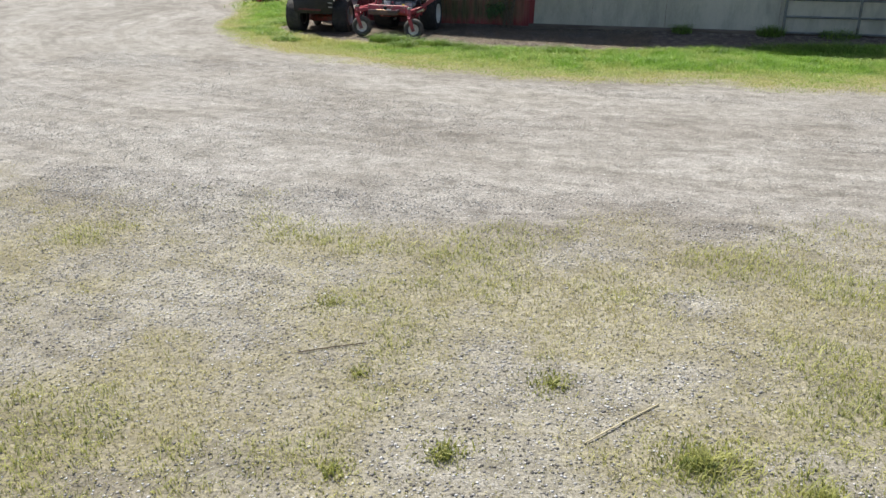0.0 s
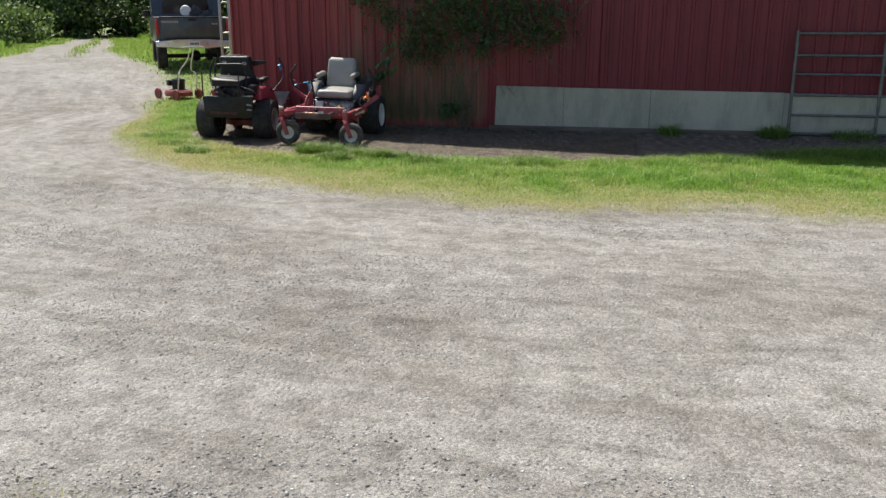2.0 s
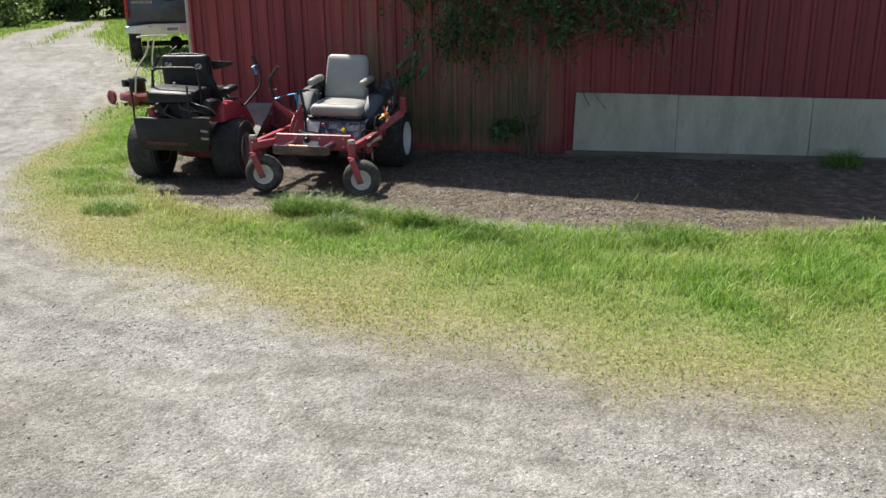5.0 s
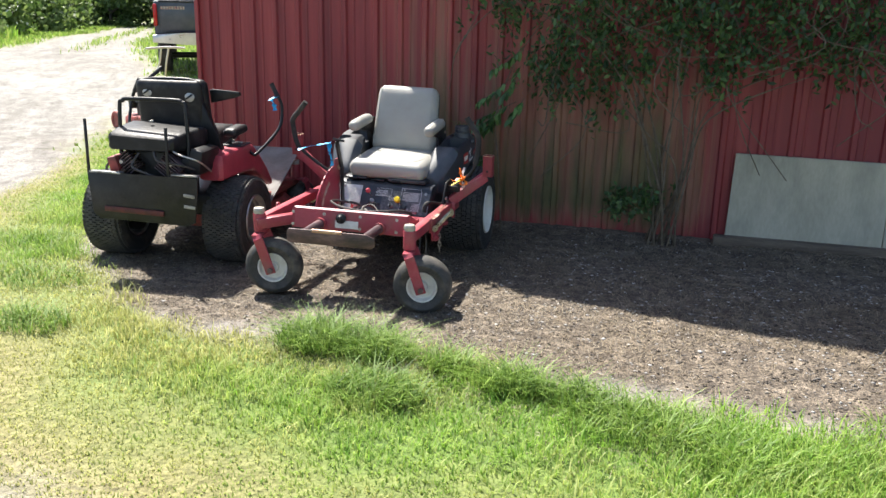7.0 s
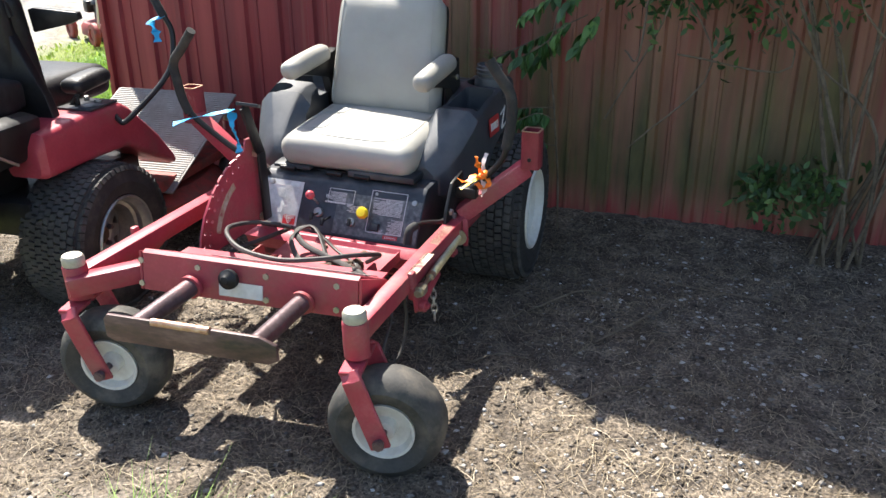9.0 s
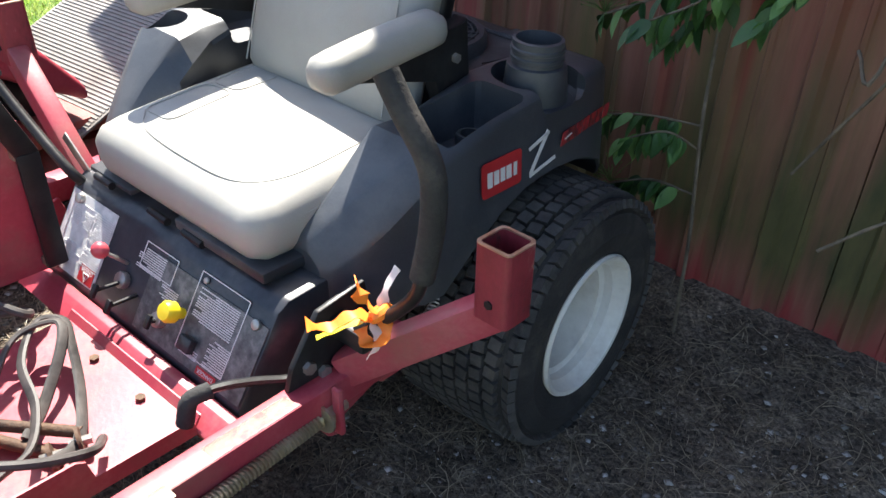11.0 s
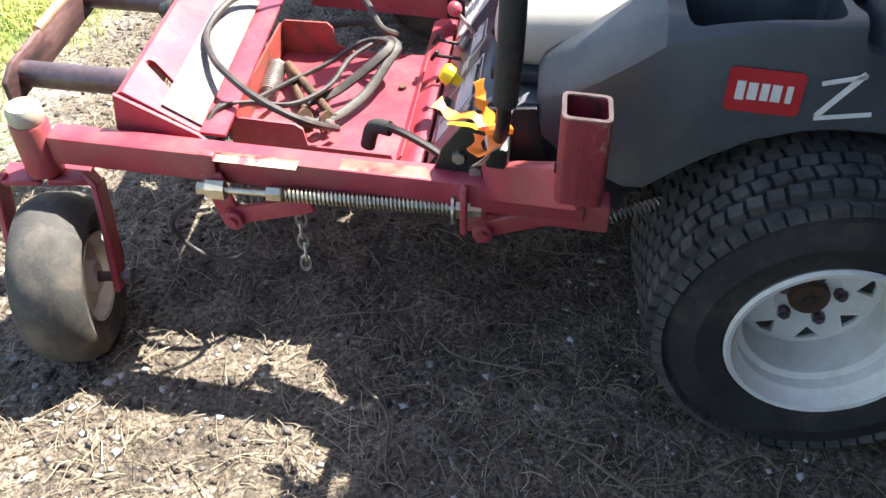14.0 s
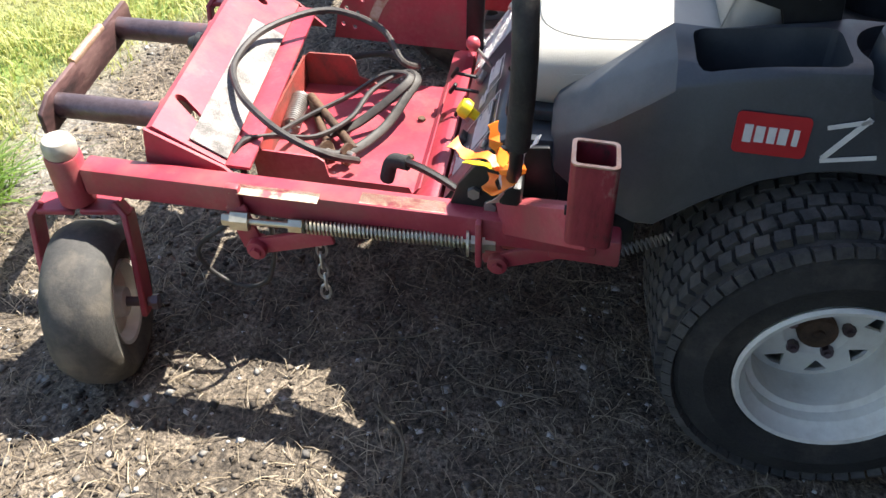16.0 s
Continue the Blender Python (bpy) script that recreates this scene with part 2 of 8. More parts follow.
def tube(bm, pts, r, seg=8, smooth=0, radii=None, flat=1.0):
    """A round bar along the points; flat squashes its section."""
    line = curve_points(pts, smooth) if smooth else [Vector(q) for q in pts]
    rings = []
    up = None
    for i, p in enumerate(line):
        d = (line[min(i + 1, len(line) - 1)] - line[max(i - 1, 0)]).normalized()
        if up is None:
            up = d.orthogonal().normalized()
        up = (up - d * up.dot(d)).normalized()
        side = d.cross(up)
        rr = radii[min(len(radii) - 1, int(i * len(radii) / len(line)))] if radii else r
        rings.append([bm.verts.new(p + up * (rr * math.cos(a)) + side * (rr * flat * math.sin(a)))
                      for a in (2 * math.pi * k / seg for k in range(seg))])
    for a, b in zip(rings, rings[1:]):
        for k in range(seg):
            bm.faces.new((a[k], a[(k + 1) % seg], b[(k + 1) % seg], b[k]))
    bm.faces.new(rings[0][::-1])
    bm.faces.new(rings[-1])


def lathe(bm, profile, m, seg=32, close=False):
    """Turns (radius, height) pairs about the z axis of m."""
    rings = []
    for r, h in profile:
        rings.append([bm.verts.new(m @ Vector((r * math.cos(a), r * math.sin(a), h))) for a in (2 * math.pi * k / seg for k in range(seg))])
    pairs = list(zip(rings, rings[1:]))
    if close:
        pairs.append((rings[-1], rings[0]))
    for a, b in pairs:
        for k in range(seg):
            bm.faces.new((a[k], a[(k + 1) % seg], b[(k + 1) % seg], b[k]))
    if not close:
        for ring, flip in ((rings[0], True), (rings[-1], False)):
            bm.faces.new(ring[::-1] if flip else ring)


def prism(bm, poly, a, b, axis="x", bev=0.0):
    """A plate: a flat outline (the two other axes in order) from a to b along axis."""
    def at(u, v, w):
        return {"x": (w, u, v), "y": (u, w, v), "z": (u, v, w)}[axis]
    lo = [bm.verts.new(at(u, v, a)) for u, v in poly]
    hi = [bm.verts.new(at(u, v, b)) for u, v in poly]
    n = len(poly)
    fs = [bm.faces.new(lo[::-1]), bm.faces.new(hi)]
    for i in range(n):
        fs.append(bm.faces.new((lo[i], lo[(i + 1) % n], hi[(i + 1) % n], hi[i])))
    if bev:
        bmesh.ops.bevel(bm, geom=list({e for f in fs for e in f.edges}), offset=bev, segments=2, affect="EDGES", profile=0.5, clamp_overlap=True)


def round_rect(u0, u1, v0, v1, r, n=4):
    r = min(r, (u1 - u0) / 2.01, (v1 - v0) / 2.01)
    out = []
    for cu, cv, a0 in ((u1 - r, v1 - r, 0), (u0 + r, v1 - r, 90), (u0 + r, v0 + r, 180), (u1 - r, v0 + r, 270)):
        for k in range(n + 1):
            a = radians(a0 + 90 * k / n)
            out.append((cu + r * math.cos(a), cv + r * math.sin(a)))
    return out


def loft(bm, sections):
    rings = [[bm.verts.new(p) for p in s] for s in sections]
    n = len(rings[0])
    for a, b in zip(rings, rings[1:]):
        for k in range(n):
            bm.faces.new((a[k], a[(k + 1) % n], b[(k + 1) % n], b[k]))
    bm.faces.new(rings[0][::-1])
    bm.faces.new(rings[-1])


def carve(bm, cutters):
    """bm with the cutters' volumes taken away."""
    obs = []
    for b in (bm, cutters):
        bmesh.ops.recalc_face_normals(b, faces=b.faces)
        me = bpy.data.meshes.new("work")
        b.to_mesh(me)
        b.free()
        obs.append(new("work", me))
    mod = obs[0].modifiers.new("cut", "BOOLEAN")
    mod.operation, mod.object, mod.solver = "DIFFERENCE", obs[1], "EXACT"
    mod.use_self = True
    done = obs[0].evaluated_get(bpy.context.evaluated_depsgraph_get()).to_mesh()
    out = bmesh.new()
    out.from_mesh(done)
    for ob in obs:
        me = ob.data
        bpy.data.objects.remove(ob)
        bpy.data.meshes.remove(me)
    return out


def pad(bm, m, sx, sy, sz, r, puff=0.0, taper=0.0):
    """A cushion: a rounded block lofted along its own y, puffed on top; taper narrows the far end."""
    n = 12
    secs = []
    for i in range(n + 1):
        t = i / n
        y = -sy / 2 + sy * (0.5 - 0.5 * math.cos(math.pi * t))
        edge = min(y + sy / 2, sy / 2 - y)
        k = 1.0 if edge >= r else math.sqrt(max(0.0, 1 - (1 - edge / r) ** 2))
        k = max(k, 0.05)
        w = sx / 2 * (1 - taper * t) - r * (1 - k)
        h = sz / 2 - r * (1 - k) * 0.9
        ring = round_rect(-w, w, -h, h, r * max(k, 0.3), 4)
        pts = []
        for a, b in zip(ring, ring[1:] + ring[:1]):
            far = abs(a[0] - b[0]) > abs(a[1] - b[1]) and abs(a[1] - b[1]) < 1e-6
            pts += [(a[0] + (b[0] - a[0]) * q / 8, a[1]) for q in range(8)] if far else [a]
        secs.append([m @ Vector((u, y, v + (puff * (1 - (u / (sx / 2)) ** 2) * (1 - (2 * y / sy) ** 2) if v > 0 else 0))) for u, v in pts])
    loft(bm, secs)


def bolt(bm, p, d, r=0.011, h=0.009, shaft=0.0):
    p, d = Vector(p), Vector(d).normalized()
    cyl(bm, p, p + d * h, r, seg=6)
    if shaft:
        cyl(bm, p + d * h, p + d * (h + shaft), r * 0.55, seg=8)


def mesh_from_arrays(name, verts, faces, material, label, category, kind="stuff"):
    """One object from numpy arrays of triangles (or quads)."""
    me = bpy.data.meshes.new(name)
    k = faces.shape[1]
    me.vertices.add(len(verts))
    me.vertices.foreach_set("co", verts.astype(np.float32).ravel())
    me.loops.add(faces.size)
    me.loops.foreach_set("vertex_index", faces.astype(np.int32).ravel())
    me.polygons.add(len(faces))
    me.polygons.foreach_set("loop_start", np.arange(0, faces.size, k, dtype=np.int32))
    me.update(calc_edges=True)
    me.materials.append(material)
    return tagged(new(name, me), label, category, kind=kind)


def lattice_noise(x, y, scale, seed=0):
    """Smooth noise from 0 to 1 on numpy arrays."""
    x, y = x * scale, y * scale
    xi, yi = np.floor(x).astype(np.int64), np.floor(y).astype(np.int64)
    fx, fy = x - xi, y - yi
    fx, fy = fx * fx * (3 - 2 * fx), fy * fy * (3 - 2 * fy)

    def h(a, b):
        v = np.sin(a * 127.1 + b * 311.7 + seed * 74.7) * 43758.5453
        return v - np.floor(v)
    return (h(xi, yi) * (1 - fx) + h(xi + 1, yi) * fx) * (1 - fy) + (h(xi, yi + 1) * (1 - fx) + h(xi + 1, yi + 1) * fx) * fy


def cloud(x, y, scale, seed=0):
    return (lattice_noise(x, y, scale, seed) * 0.55 + lattice_noise(x, y, scale * 2.3, seed + 3) * 0.3 + lattice_noise(x, y, scale * 5.1, seed + 7) * 0.15)


def smoothstep(a, b, v):
    t = np.clip((v - a) / (b - a), 0, 1)
    return t * t * (3 - 2 * t)

# ---- ground ----
FRONT_X = np.array([-40, -5.2, -4.2, -3.7, -2.3, -0.65, 0.8, 2.8, 4.5, 6.2, 7.5, 14, 60])
FRONT_Y = np.array([30, 3.2, 0.8, -0.6, -2.5, -3.7, -4.35, -4.75, -4.8, -4.6, -4.4, -4.0, -4.0])
BACK_X = np.array([-40, -2.6, -2.3, -1.85, -0.8, 0.3, 1.05, 1.5, 2.9, 4.2, 6.0, 7.0, 9, 60])
BACK_Y = np.array([60, 1.2, -0.7, -1.2, -1.95, -2.02, -1.97, -2.06, -2.12, -1.9, -1.25, -0.6, 0.3, 0.6])
NEAR_X = np.array([-60, -3, 0.3, 2.7, 4.5, 6.5, 10, 60])
NEAR_Y = np.array([-9.8, -10.4, -10.75, -10.95, -10.55, -10.0, -9.6, -9.2])


def rise(x, y):
    """The lane climbs a little away from the yard."""
    d = (y - x) * 0.7071
    return 0.40 * smoothstep(1.0, 17.0, d)


def ground_z(x, y):
    return (rise(x, y) + (cloud(x, y, 0.45, 5) - 0.5) * 0.03 * smoothstep(1.2, 3.0, np.hypot(x - 0.2, y + 0.6))
            + (lattice_noise(x, y, 6.0, 2) - 0.5) * 0.012 * smoothstep(-0.3, 0.6, np.hypot(x, y + 0.6) - 1.2)
            + 0.05 * smoothstep(0.35, 0.75, y) * (x > -2.2)
            + 0.03 * np.exp(-((x + 0.42) / 0.30) ** 2 - ((y + 0.05) / 0.5) ** 2))


def island_mask(x, y):
    """1 on the grass island in front of the barn, 0 on bare earth and gravel."""
    wob = (cloud(x, y, 1.3, 11) - 0.5) * 0.9
    front = np.interp(x, FRONT_X, FRONT_Y)
    back = np.interp(x, BACK_X, BACK_Y) + (cloud(x, y, 2.1, 21) - 0.5) * 0.5
    return smoothstep(-0.35, 0.55, y - front + wob) * smoothstep(-0.12, 0.22, back - y) * smoothstep(4.6, 3.4, y + wob)


def verge_mask(x, y):
    """Grass beside the lane, left and right of it and on its crown."""
    wob = (cloud(x, y, 0.5, 31) - 0.5) * 1.2
    right = np.interp(y, [2.0, 5.7, 9.0, 14, 21.4, 30, 45, 60], [-4.7, -6.5, -8.9, -12.7, -18.3, -24.0, -34.0, -44])
    left = np.interp(y, [-30, 0, 10, 16, 21.4, 25, 30, 45, 60], [-17, -16.5, -16.0, -19.0, -22.3, -24.6, -27.2, -37.0, -47])
    g = smoothstep(-0.3, 0.8, x - right + wob) * (y > 2.0) * (x < -1.5)
    g = np.maximum(g, smoothstep(-0.3, 0.8, left - x + wob))
    mid = (right + left) / 2 + 0.4
    crown = smoothstep(0.7, 0.1, np.abs(x - mid) + np.abs(wob) * 0.2) * smoothstep(13, 20, y) * 0.30
    return np.maximum(g, crown)


def near_mask(x, y):
    """Thin dry grass where the walk begins."""
    edge = np.interp(x, NEAR_X, NEAR_Y)
    patch = smoothstep(0.34, 0.50, 0.65 * cloud(x, y, 1.3, 41) + 0.35 * cloud(x, y, 4.0, 43))
    return smoothstep(-0.4, 0.9, edge - y + (cloud(x, y, 0.9, 51) - 0.5) * 1.8) * (0.45 + 0.55 * patch)


def earth_mask(x, y):
    """Dark bare earth by the barn."""
    back = np.interp(x, BACK_X, BACK_Y)
    return smoothstep(-0.25, 0.15, y - back + (cloud(x, y, 1.7, 61) - 0.5) * 0.5) * (x > -3.2) * (y < 3)


def spaced(fine0, fine1, step, reach, grow=1.035):
    mid = list(np.arange(fine0, fine1 + 1e-6, step))
    hi, s = [fine1], step
    while hi[-1] < reach:
        s *= grow
        hi.append(hi[-1] + s)
    lo, s = [fine0], step
    while lo[-1] > -reach:
        s *= grow
        lo.append(lo[-1] - s)
    return np.array(lo[:0:-1] + mid + hi[1:])


def ground_material():
    m = bpy.data.materials.new("yard_ground")
    m.use_nodes = True
    n, link = m.node_tree.nodes, m.node_tree.links
    bsdf = n["Principled BSDF"]
    co = n.new("ShaderNodeTexCoord")

    def tex(s, d=6.0, r=0.6):
        t = n.new("ShaderNodeTexNoise")
        t.inputs["Scale"].default_value, t.inputs["Detail"].default_value, t.inputs["Roughness"].default_value = s, d, r
        link.new(co.outputs["Object"], t.inputs["Vector"])
        return t.outputs[0]

    def ramp(src, stops):
        r = n.new("ShaderNodeValToRGB")
        els = r.color_ramp.elements
        while len(els) < len(stops):
            els.new(0.5)
        for e, (p, c) in zip(els, stops):
            e.position, e.color = p, (*c, 1)
        link.new(src, r.inputs[0])
        return r.outputs[0]

    def mixc(f, a, b, mode="MIX"):
        x = n.new("ShaderNodeMix")
        x.data_type, x.blend_type = "RGBA", mode
        if isinstance(f, float):
            x.inputs[0].default_value = f
        else:
            link.new(f, x.inputs[0])
        link.new(a, x.inputs[6])
        link.new(b, x.inputs[7])
        return x.outputs[2]

    def cells(scale):
        v = n.new("ShaderNodeTexVoronoi")
        v.inputs["Scale"].default_value = scale
        link.new(co.outputs["Object"], v.inputs["Vector"])
        return v

    vor, chip = cells(42), cells(95)
    stone = ramp(vor.outputs["Color"], [(0.1, (0.10, 0.097, 0.092)), (0.45, (0.28, 0.273, 0.262)), (0.7, (0.40, 0.392, 0.38)), (1.0, (0.70, 0.695, 0.68))])
    grit = ramp(chip.outputs["Color"], [(0.15, (0.15, 0.145, 0.138)), (0.5, (0.32, 0.312, 0.298)), (0.9, (0.56, 0.555, 0.54))])
    # wheels have drawn the gravel out along the bend of the drive
    lane = n.new("ShaderNodeCombineXYZ")
    for k, name in enumerate(("along", "across")):
        a = n.new("ShaderNodeAttribute")
        a.attribute_name = name
        link.new(a.outputs["Fac"], lane.inputs[k])

    def lanes(sx, sy, s, d=8.0, twist=1.6):
        mp = n.new("ShaderNodeMapping")
        mp.inputs["Scale"].default_value = (sx, sy, 1)
        link.new(lane.outputs[0], mp.inputs[0])
        t = n.new("ShaderNodeTexNoise")
        t.inputs["Scale"].default_value, t.inputs["Detail"].default_value, t.inputs["Distortion"].default_value = s, d, twist
        t.inputs["Roughness"].default_value = 0.62
        link.new(mp.outputs[0], t.inputs["Vector"])
        return t.outputs[0]

    broad = ramp(tex(0.45, 8.0), [(0.34, (0.84, 0.81, 0.78)), (0.46, (1.0, 0.99, 0.975)), (0.54, (1.04, 1.035, 1.02)), (0.66, (1.14, 1.14, 1.14))])
    worn = ramp(lanes(0.16, 1.0, 1.0), [(0.34, (0.82, 0.80, 0.77)), (0.43, (0.95, 0.935, 0.92)), (0.50, (1.06, 1.055, 1.045)), (0.57, (1.03, 1.02, 1.0)), (0.66, (0.88, 0.86, 0.83))])
    rut = ramp(lanes(0.40, 2.0, 2.4, 6.0, 1.6), [(0.36, (0.84, 0.83, 0.82)), (0.46, (0.99, 0.985, 0.975)), (0.60, (1.08, 1.08, 1.075))])
    clods = ramp(tex(5.0, 6.0, 0.65), [(0.36, (0.74, 0.73, 0.71)), (0.5, (1.0, 1.0, 1.0)), (0.64, (1.18, 1.18, 1.18))])
    speck = ramp(tex(130.0, 3.0, 0.8), [(0.36, (0.07, 0.068, 0.065)), (0.5, (0.34, 0.335, 0.32)), (0.64, (0.76, 0.755, 0.74))])
    gravel = mixc(0.5, mixc(0.5, stone, grit), speck)
    for layer in (broad, worn, rut, clods):
        gravel = mixc(1.0, gravel, layer, "MULTIPLY")
    soil = ramp(tex(9.0, 8.0, 0.7), [(0.34, (0.050, 0.040, 0.031)), (0.5, (0.110, 0.089, 0.068)), (0.66, (0.230, 0.190, 0.146))])
    crumb = ramp(tex(85.0, 4.0, 0.75), [(0.37, (0.32, 0.31, 0.30)), (0.5, (1.0, 1.0, 1.0)), (0.64, (2.1, 2.06, 2.0))])
    soil = mixc(1.0, soil, crumb, "MULTIPLY")
    thatch = ramp(tex(22.0, 8.0, 0.75), [(0.34, (0.085, 0.073, 0.032)), (0.5, (0.225, 0.198, 0.085)), (0.68, (0.38, 0.34, 0.165))])
    turf = ramp(tex(7.0, 8.0, 0.7), [(0.3, (0.06, 0.11, 0.02)), (0.55, (0.13, 0.20, 0.04)), (0.75, (0.24, 0.28, 0.08))])
    att = {}
    for k in ("grass", "earth", "lush"):
        a = n.new("ShaderNodeAttribute")
        a.attribute_name = k
        att[k] = a.outputs["Fac"]
    gravel = mixc(1.0, gravel, ramp(tex(0.9, 4.0), [(0.4, (0.61, 0.598, 0.575)), (0.6, (0.67, 0.66, 0.645))]), "MULTIPLY")
    out = mixc(att["earth"], gravel, soil)
    out = mixc(att["grass"], out, mixc(att["lush"], thatch, turf))
    link.new(out, bsdf.inputs["Base Color"])
    bsdf.inputs["Roughness"].default_value = 0.95
    b = n.new("ShaderNodeBump")
    b.inputs["Strength"].default_value, b.inputs["Distance"].default_value = 0.85, 0.012
    add = n.new("ShaderNodeMath")
    add.operation = "MULTIPLY_ADD"
    link.new(tex(70.0, 5.0, 0.7), add.inputs[0])
    add.inputs[1].default_value = 0.7
    lump = n.new("ShaderNodeMath")
    lump.operation = "MULTIPLY"
    lump.inputs[1].default_value = -0.8
    link.new(vor.outputs["Distance"], lump.inputs[0])
    link.new(lump.outputs[0], add.inputs[2])
    link.new(add.outputs[0], b.inputs["Height"])
    link.new(b.outputs[0], bsdf.inputs["Normal"])
    return m


def build_ground():
    xs, ys = spaced(-6.0, 9.0, 0.08, 600), spaced(-15.5, 2.5, 0.08, 600)
    gx, gy = np.meshgrid(xs, ys)
    gz = ground_z(gx, gy)
    nx, ny = len(xs), len(ys)
    v = np.stack([gx, gy, gz], -1).reshape(-1, 3)
    i = (np.arange(ny - 1)[:, None] * nx + np.arange(nx - 1)[None, :]).ravel()
    f = np.stack([i, i + 1, i + nx + 1, i + nx], -1)
    ob = mesh_from_arrays("ground", v, f, ground_material(), "pale gravel yard with bare earth and thin grass", "ground", "structure")
    x, y = v[:, 0], v[:, 1]
    grass = np.clip(np.maximum(np.maximum(island_mask(x, y), verge_mask(x, y)), near_mask(x, y) * 0.45), 0, 1)
    lush = np.maximum(smoothstep(0.0, 1.5, y - np.interp(x, FRONT_X, FRONT_Y) + (cloud(x, y, 0.9, 71) - 0.5) * 1.4) * island_mask(x, y), 0.7 * (verge_mask(x, y) > 0.3))
    # the drive bends round the grass island, then runs off up the lane
    dx, dy = x - 3.0, y - 1.0
    bend = np.arctan2(-dx, -dy)
    along = np.where(dx > 0, -dx, np.where(dy > 0, 6.0 * np.pi / 2 + dy, 6.0 * bend))
    across = np.where(dx > 0, -dy, np.where(dy > 0, (-dx - 0.66 * dy) * 0.8, np.hypot(0.8 * dx, dy)))
    for name, val in (("grass", grass), ("earth", earth_mask(x, y)), ("lush", lush), ("along", along), ("across", across)):
        a = ob.data.attributes.new(name, "FLOAT", "POINT")
        a.data.foreach_set("value", val.astype(np.float32))
    ob.data.polygons.foreach_set("use_smooth", np.ones(len(f), dtype=bool))
    return ob


build_ground()

# ---- barn ----
WALL_Y0, WALL_SLOPE = 0.72, 0.025
CORNER_X, EAST_X = -2.12, 11.4


def wall_y(x):
    return WALL_Y0 + WALL_SLOPE * x


SHADOW_ROOF_LINE = ((-2.3, 2.30), (-0.95, 3.0), (-0.90, 3.90), (5.35, 6.9), (11.6, 3.75))      # unseen outline, stepped so that its shadow falls right


def roof_z(x):
    """The unseen roofline over the wall: low, then a tall gable, shaped for its shadow."""
    return float(np.interp(x, [q[0] for q in SHADOW_ROOF_LINE], [q[1] for q in SHADOW_ROOF_LINE]))


def wall_paint():
    m = bpy.data.materials.new("weathered_red_sheet")
    m.use_nodes = True
    n, link = m.node_tree.nodes, m.node_tree.links
    bsdf = n["Principled BSDF"]
    co = n.new("ShaderNodeTexCoord")

    def tex(scale, sx, sz, d=6.0, r=0.6):
        mp = n.new("ShaderNodeMapping")
        mp.inputs["Scale"].default_value = (sx, 1, sz)
        link.new(co.outputs["Object"], mp.inputs[0])
        t = n.new("ShaderNodeTexNoise")
        t.inputs["Scale"].default_value, t.inputs["Detail"].default_value, t.inputs["Roughness"].default_value = scale, d, r
        link.new(mp.outputs[0], t.inputs["Vector"])
        return t.outputs[0]

    def ramp(src, stops):
        r = n.new("ShaderNodeValToRGB")
        els = r.color_ramp.elements
        while len(els) < len(stops):
            els.new(0.5)
        for e, (p, c) in zip(els, stops):
            e.position, e.color = p, (*c, 1)
        link.new(src, r.inputs[0])
        return r.outputs[0]

    def mixc(f, a, b):
        x = n.new("ShaderNodeMix")
        x.data_type = "RGBA"
        link.new(f, x.inputs[0])
        link.new(a, x.inputs[6])
        link.new(b, x.inputs[7])
        return x.outputs[2]

    red = ramp(tex(2.0, 5, 0.25), [(0.3, (0.16, 0.022, 0.026)), (0.5, (0.26, 0.034, 0.036)), (0.72, (0.35, 0.060, 0.056))])
    pale = ramp(tex(3.0, 4, 0.5), [(0.3, (0.20, 0.060, 0.043)), (0.7, (0.31, 0.145, 0.095))])
    moss_shade = ramp(tex(6.0, 2, 0.6), [(0.3, (0.048, 0.050, 0.020)), (0.7, (0.140, 0.118, 0.044))])
    shade_red = ramp(tex(2.0, 3, 0.3), [(0.3, (0.13, 0.013, 0.022)), (0.7, (0.20, 0.022, 0.034))])
    # stains hang in streaks, strongest behind the climber, whose shade is painted in too
    sep = n.new("ShaderNodeSeparateXYZ")
    link.new(co.outputs["Object"], sep.inputs[0])
    stain_shade = n.new("ShaderNodeFloatCurve")
    mr = n.new("ShaderNodeMapRange")
    link.new(sep.outputs[0], mr.inputs[0])
    mr.inputs[1].default_value, mr.inputs[2].default_value = -2.5, 5.5
    cv = stain_shade.mapping.curves[0]
    for p, q in ((0.18, 0.18), (0.26, 0.50), (0.34, 0.56), (0.40, 0.60), (0.53, 0.60), (0.6, 0.24)):
        cv.points.new(p, q)
    cv.points[0].location, cv.points[-1].location = (0, 0.0), (1, 0.12)
    stain_shade.mapping.update()
    link.new(mr.outputs[0], stain_shade.inputs[1])

    low = n.new("ShaderNodeMapRange")
    link.new(sep.outputs[2], low.inputs[0])
    low.inputs[1].default_value, low.inputs[2].default_value = 0.1, 1.5
    low.inputs[3].default_value, low.inputs[4].default_value = 1.20, 0.62
    foot = n.new("ShaderNodeMapRange")
    link.new(sep.outputs[2], foot.inputs[0])
    foot.inputs[1].default_value, foot.inputs[2].default_value = 0.04, 0.26
    foot.inputs[3].default_value, foot.inputs[4].default_value = 0.50, 1.0
    stain_reach = n.new("ShaderNodeMath")
    stain_reach.operation = "MULTIPLY"
    link.new(stain_shade.outputs[0], stain_reach.inputs[0])
    both = n.new("ShaderNodeMath")
    both.operation = "MULTIPLY"
    link.new(low.outputs[0], both.inputs[0])
    link.new(foot.outputs[0], both.inputs[1])
    link.new(both.outputs[0], stain_reach.inputs[1])

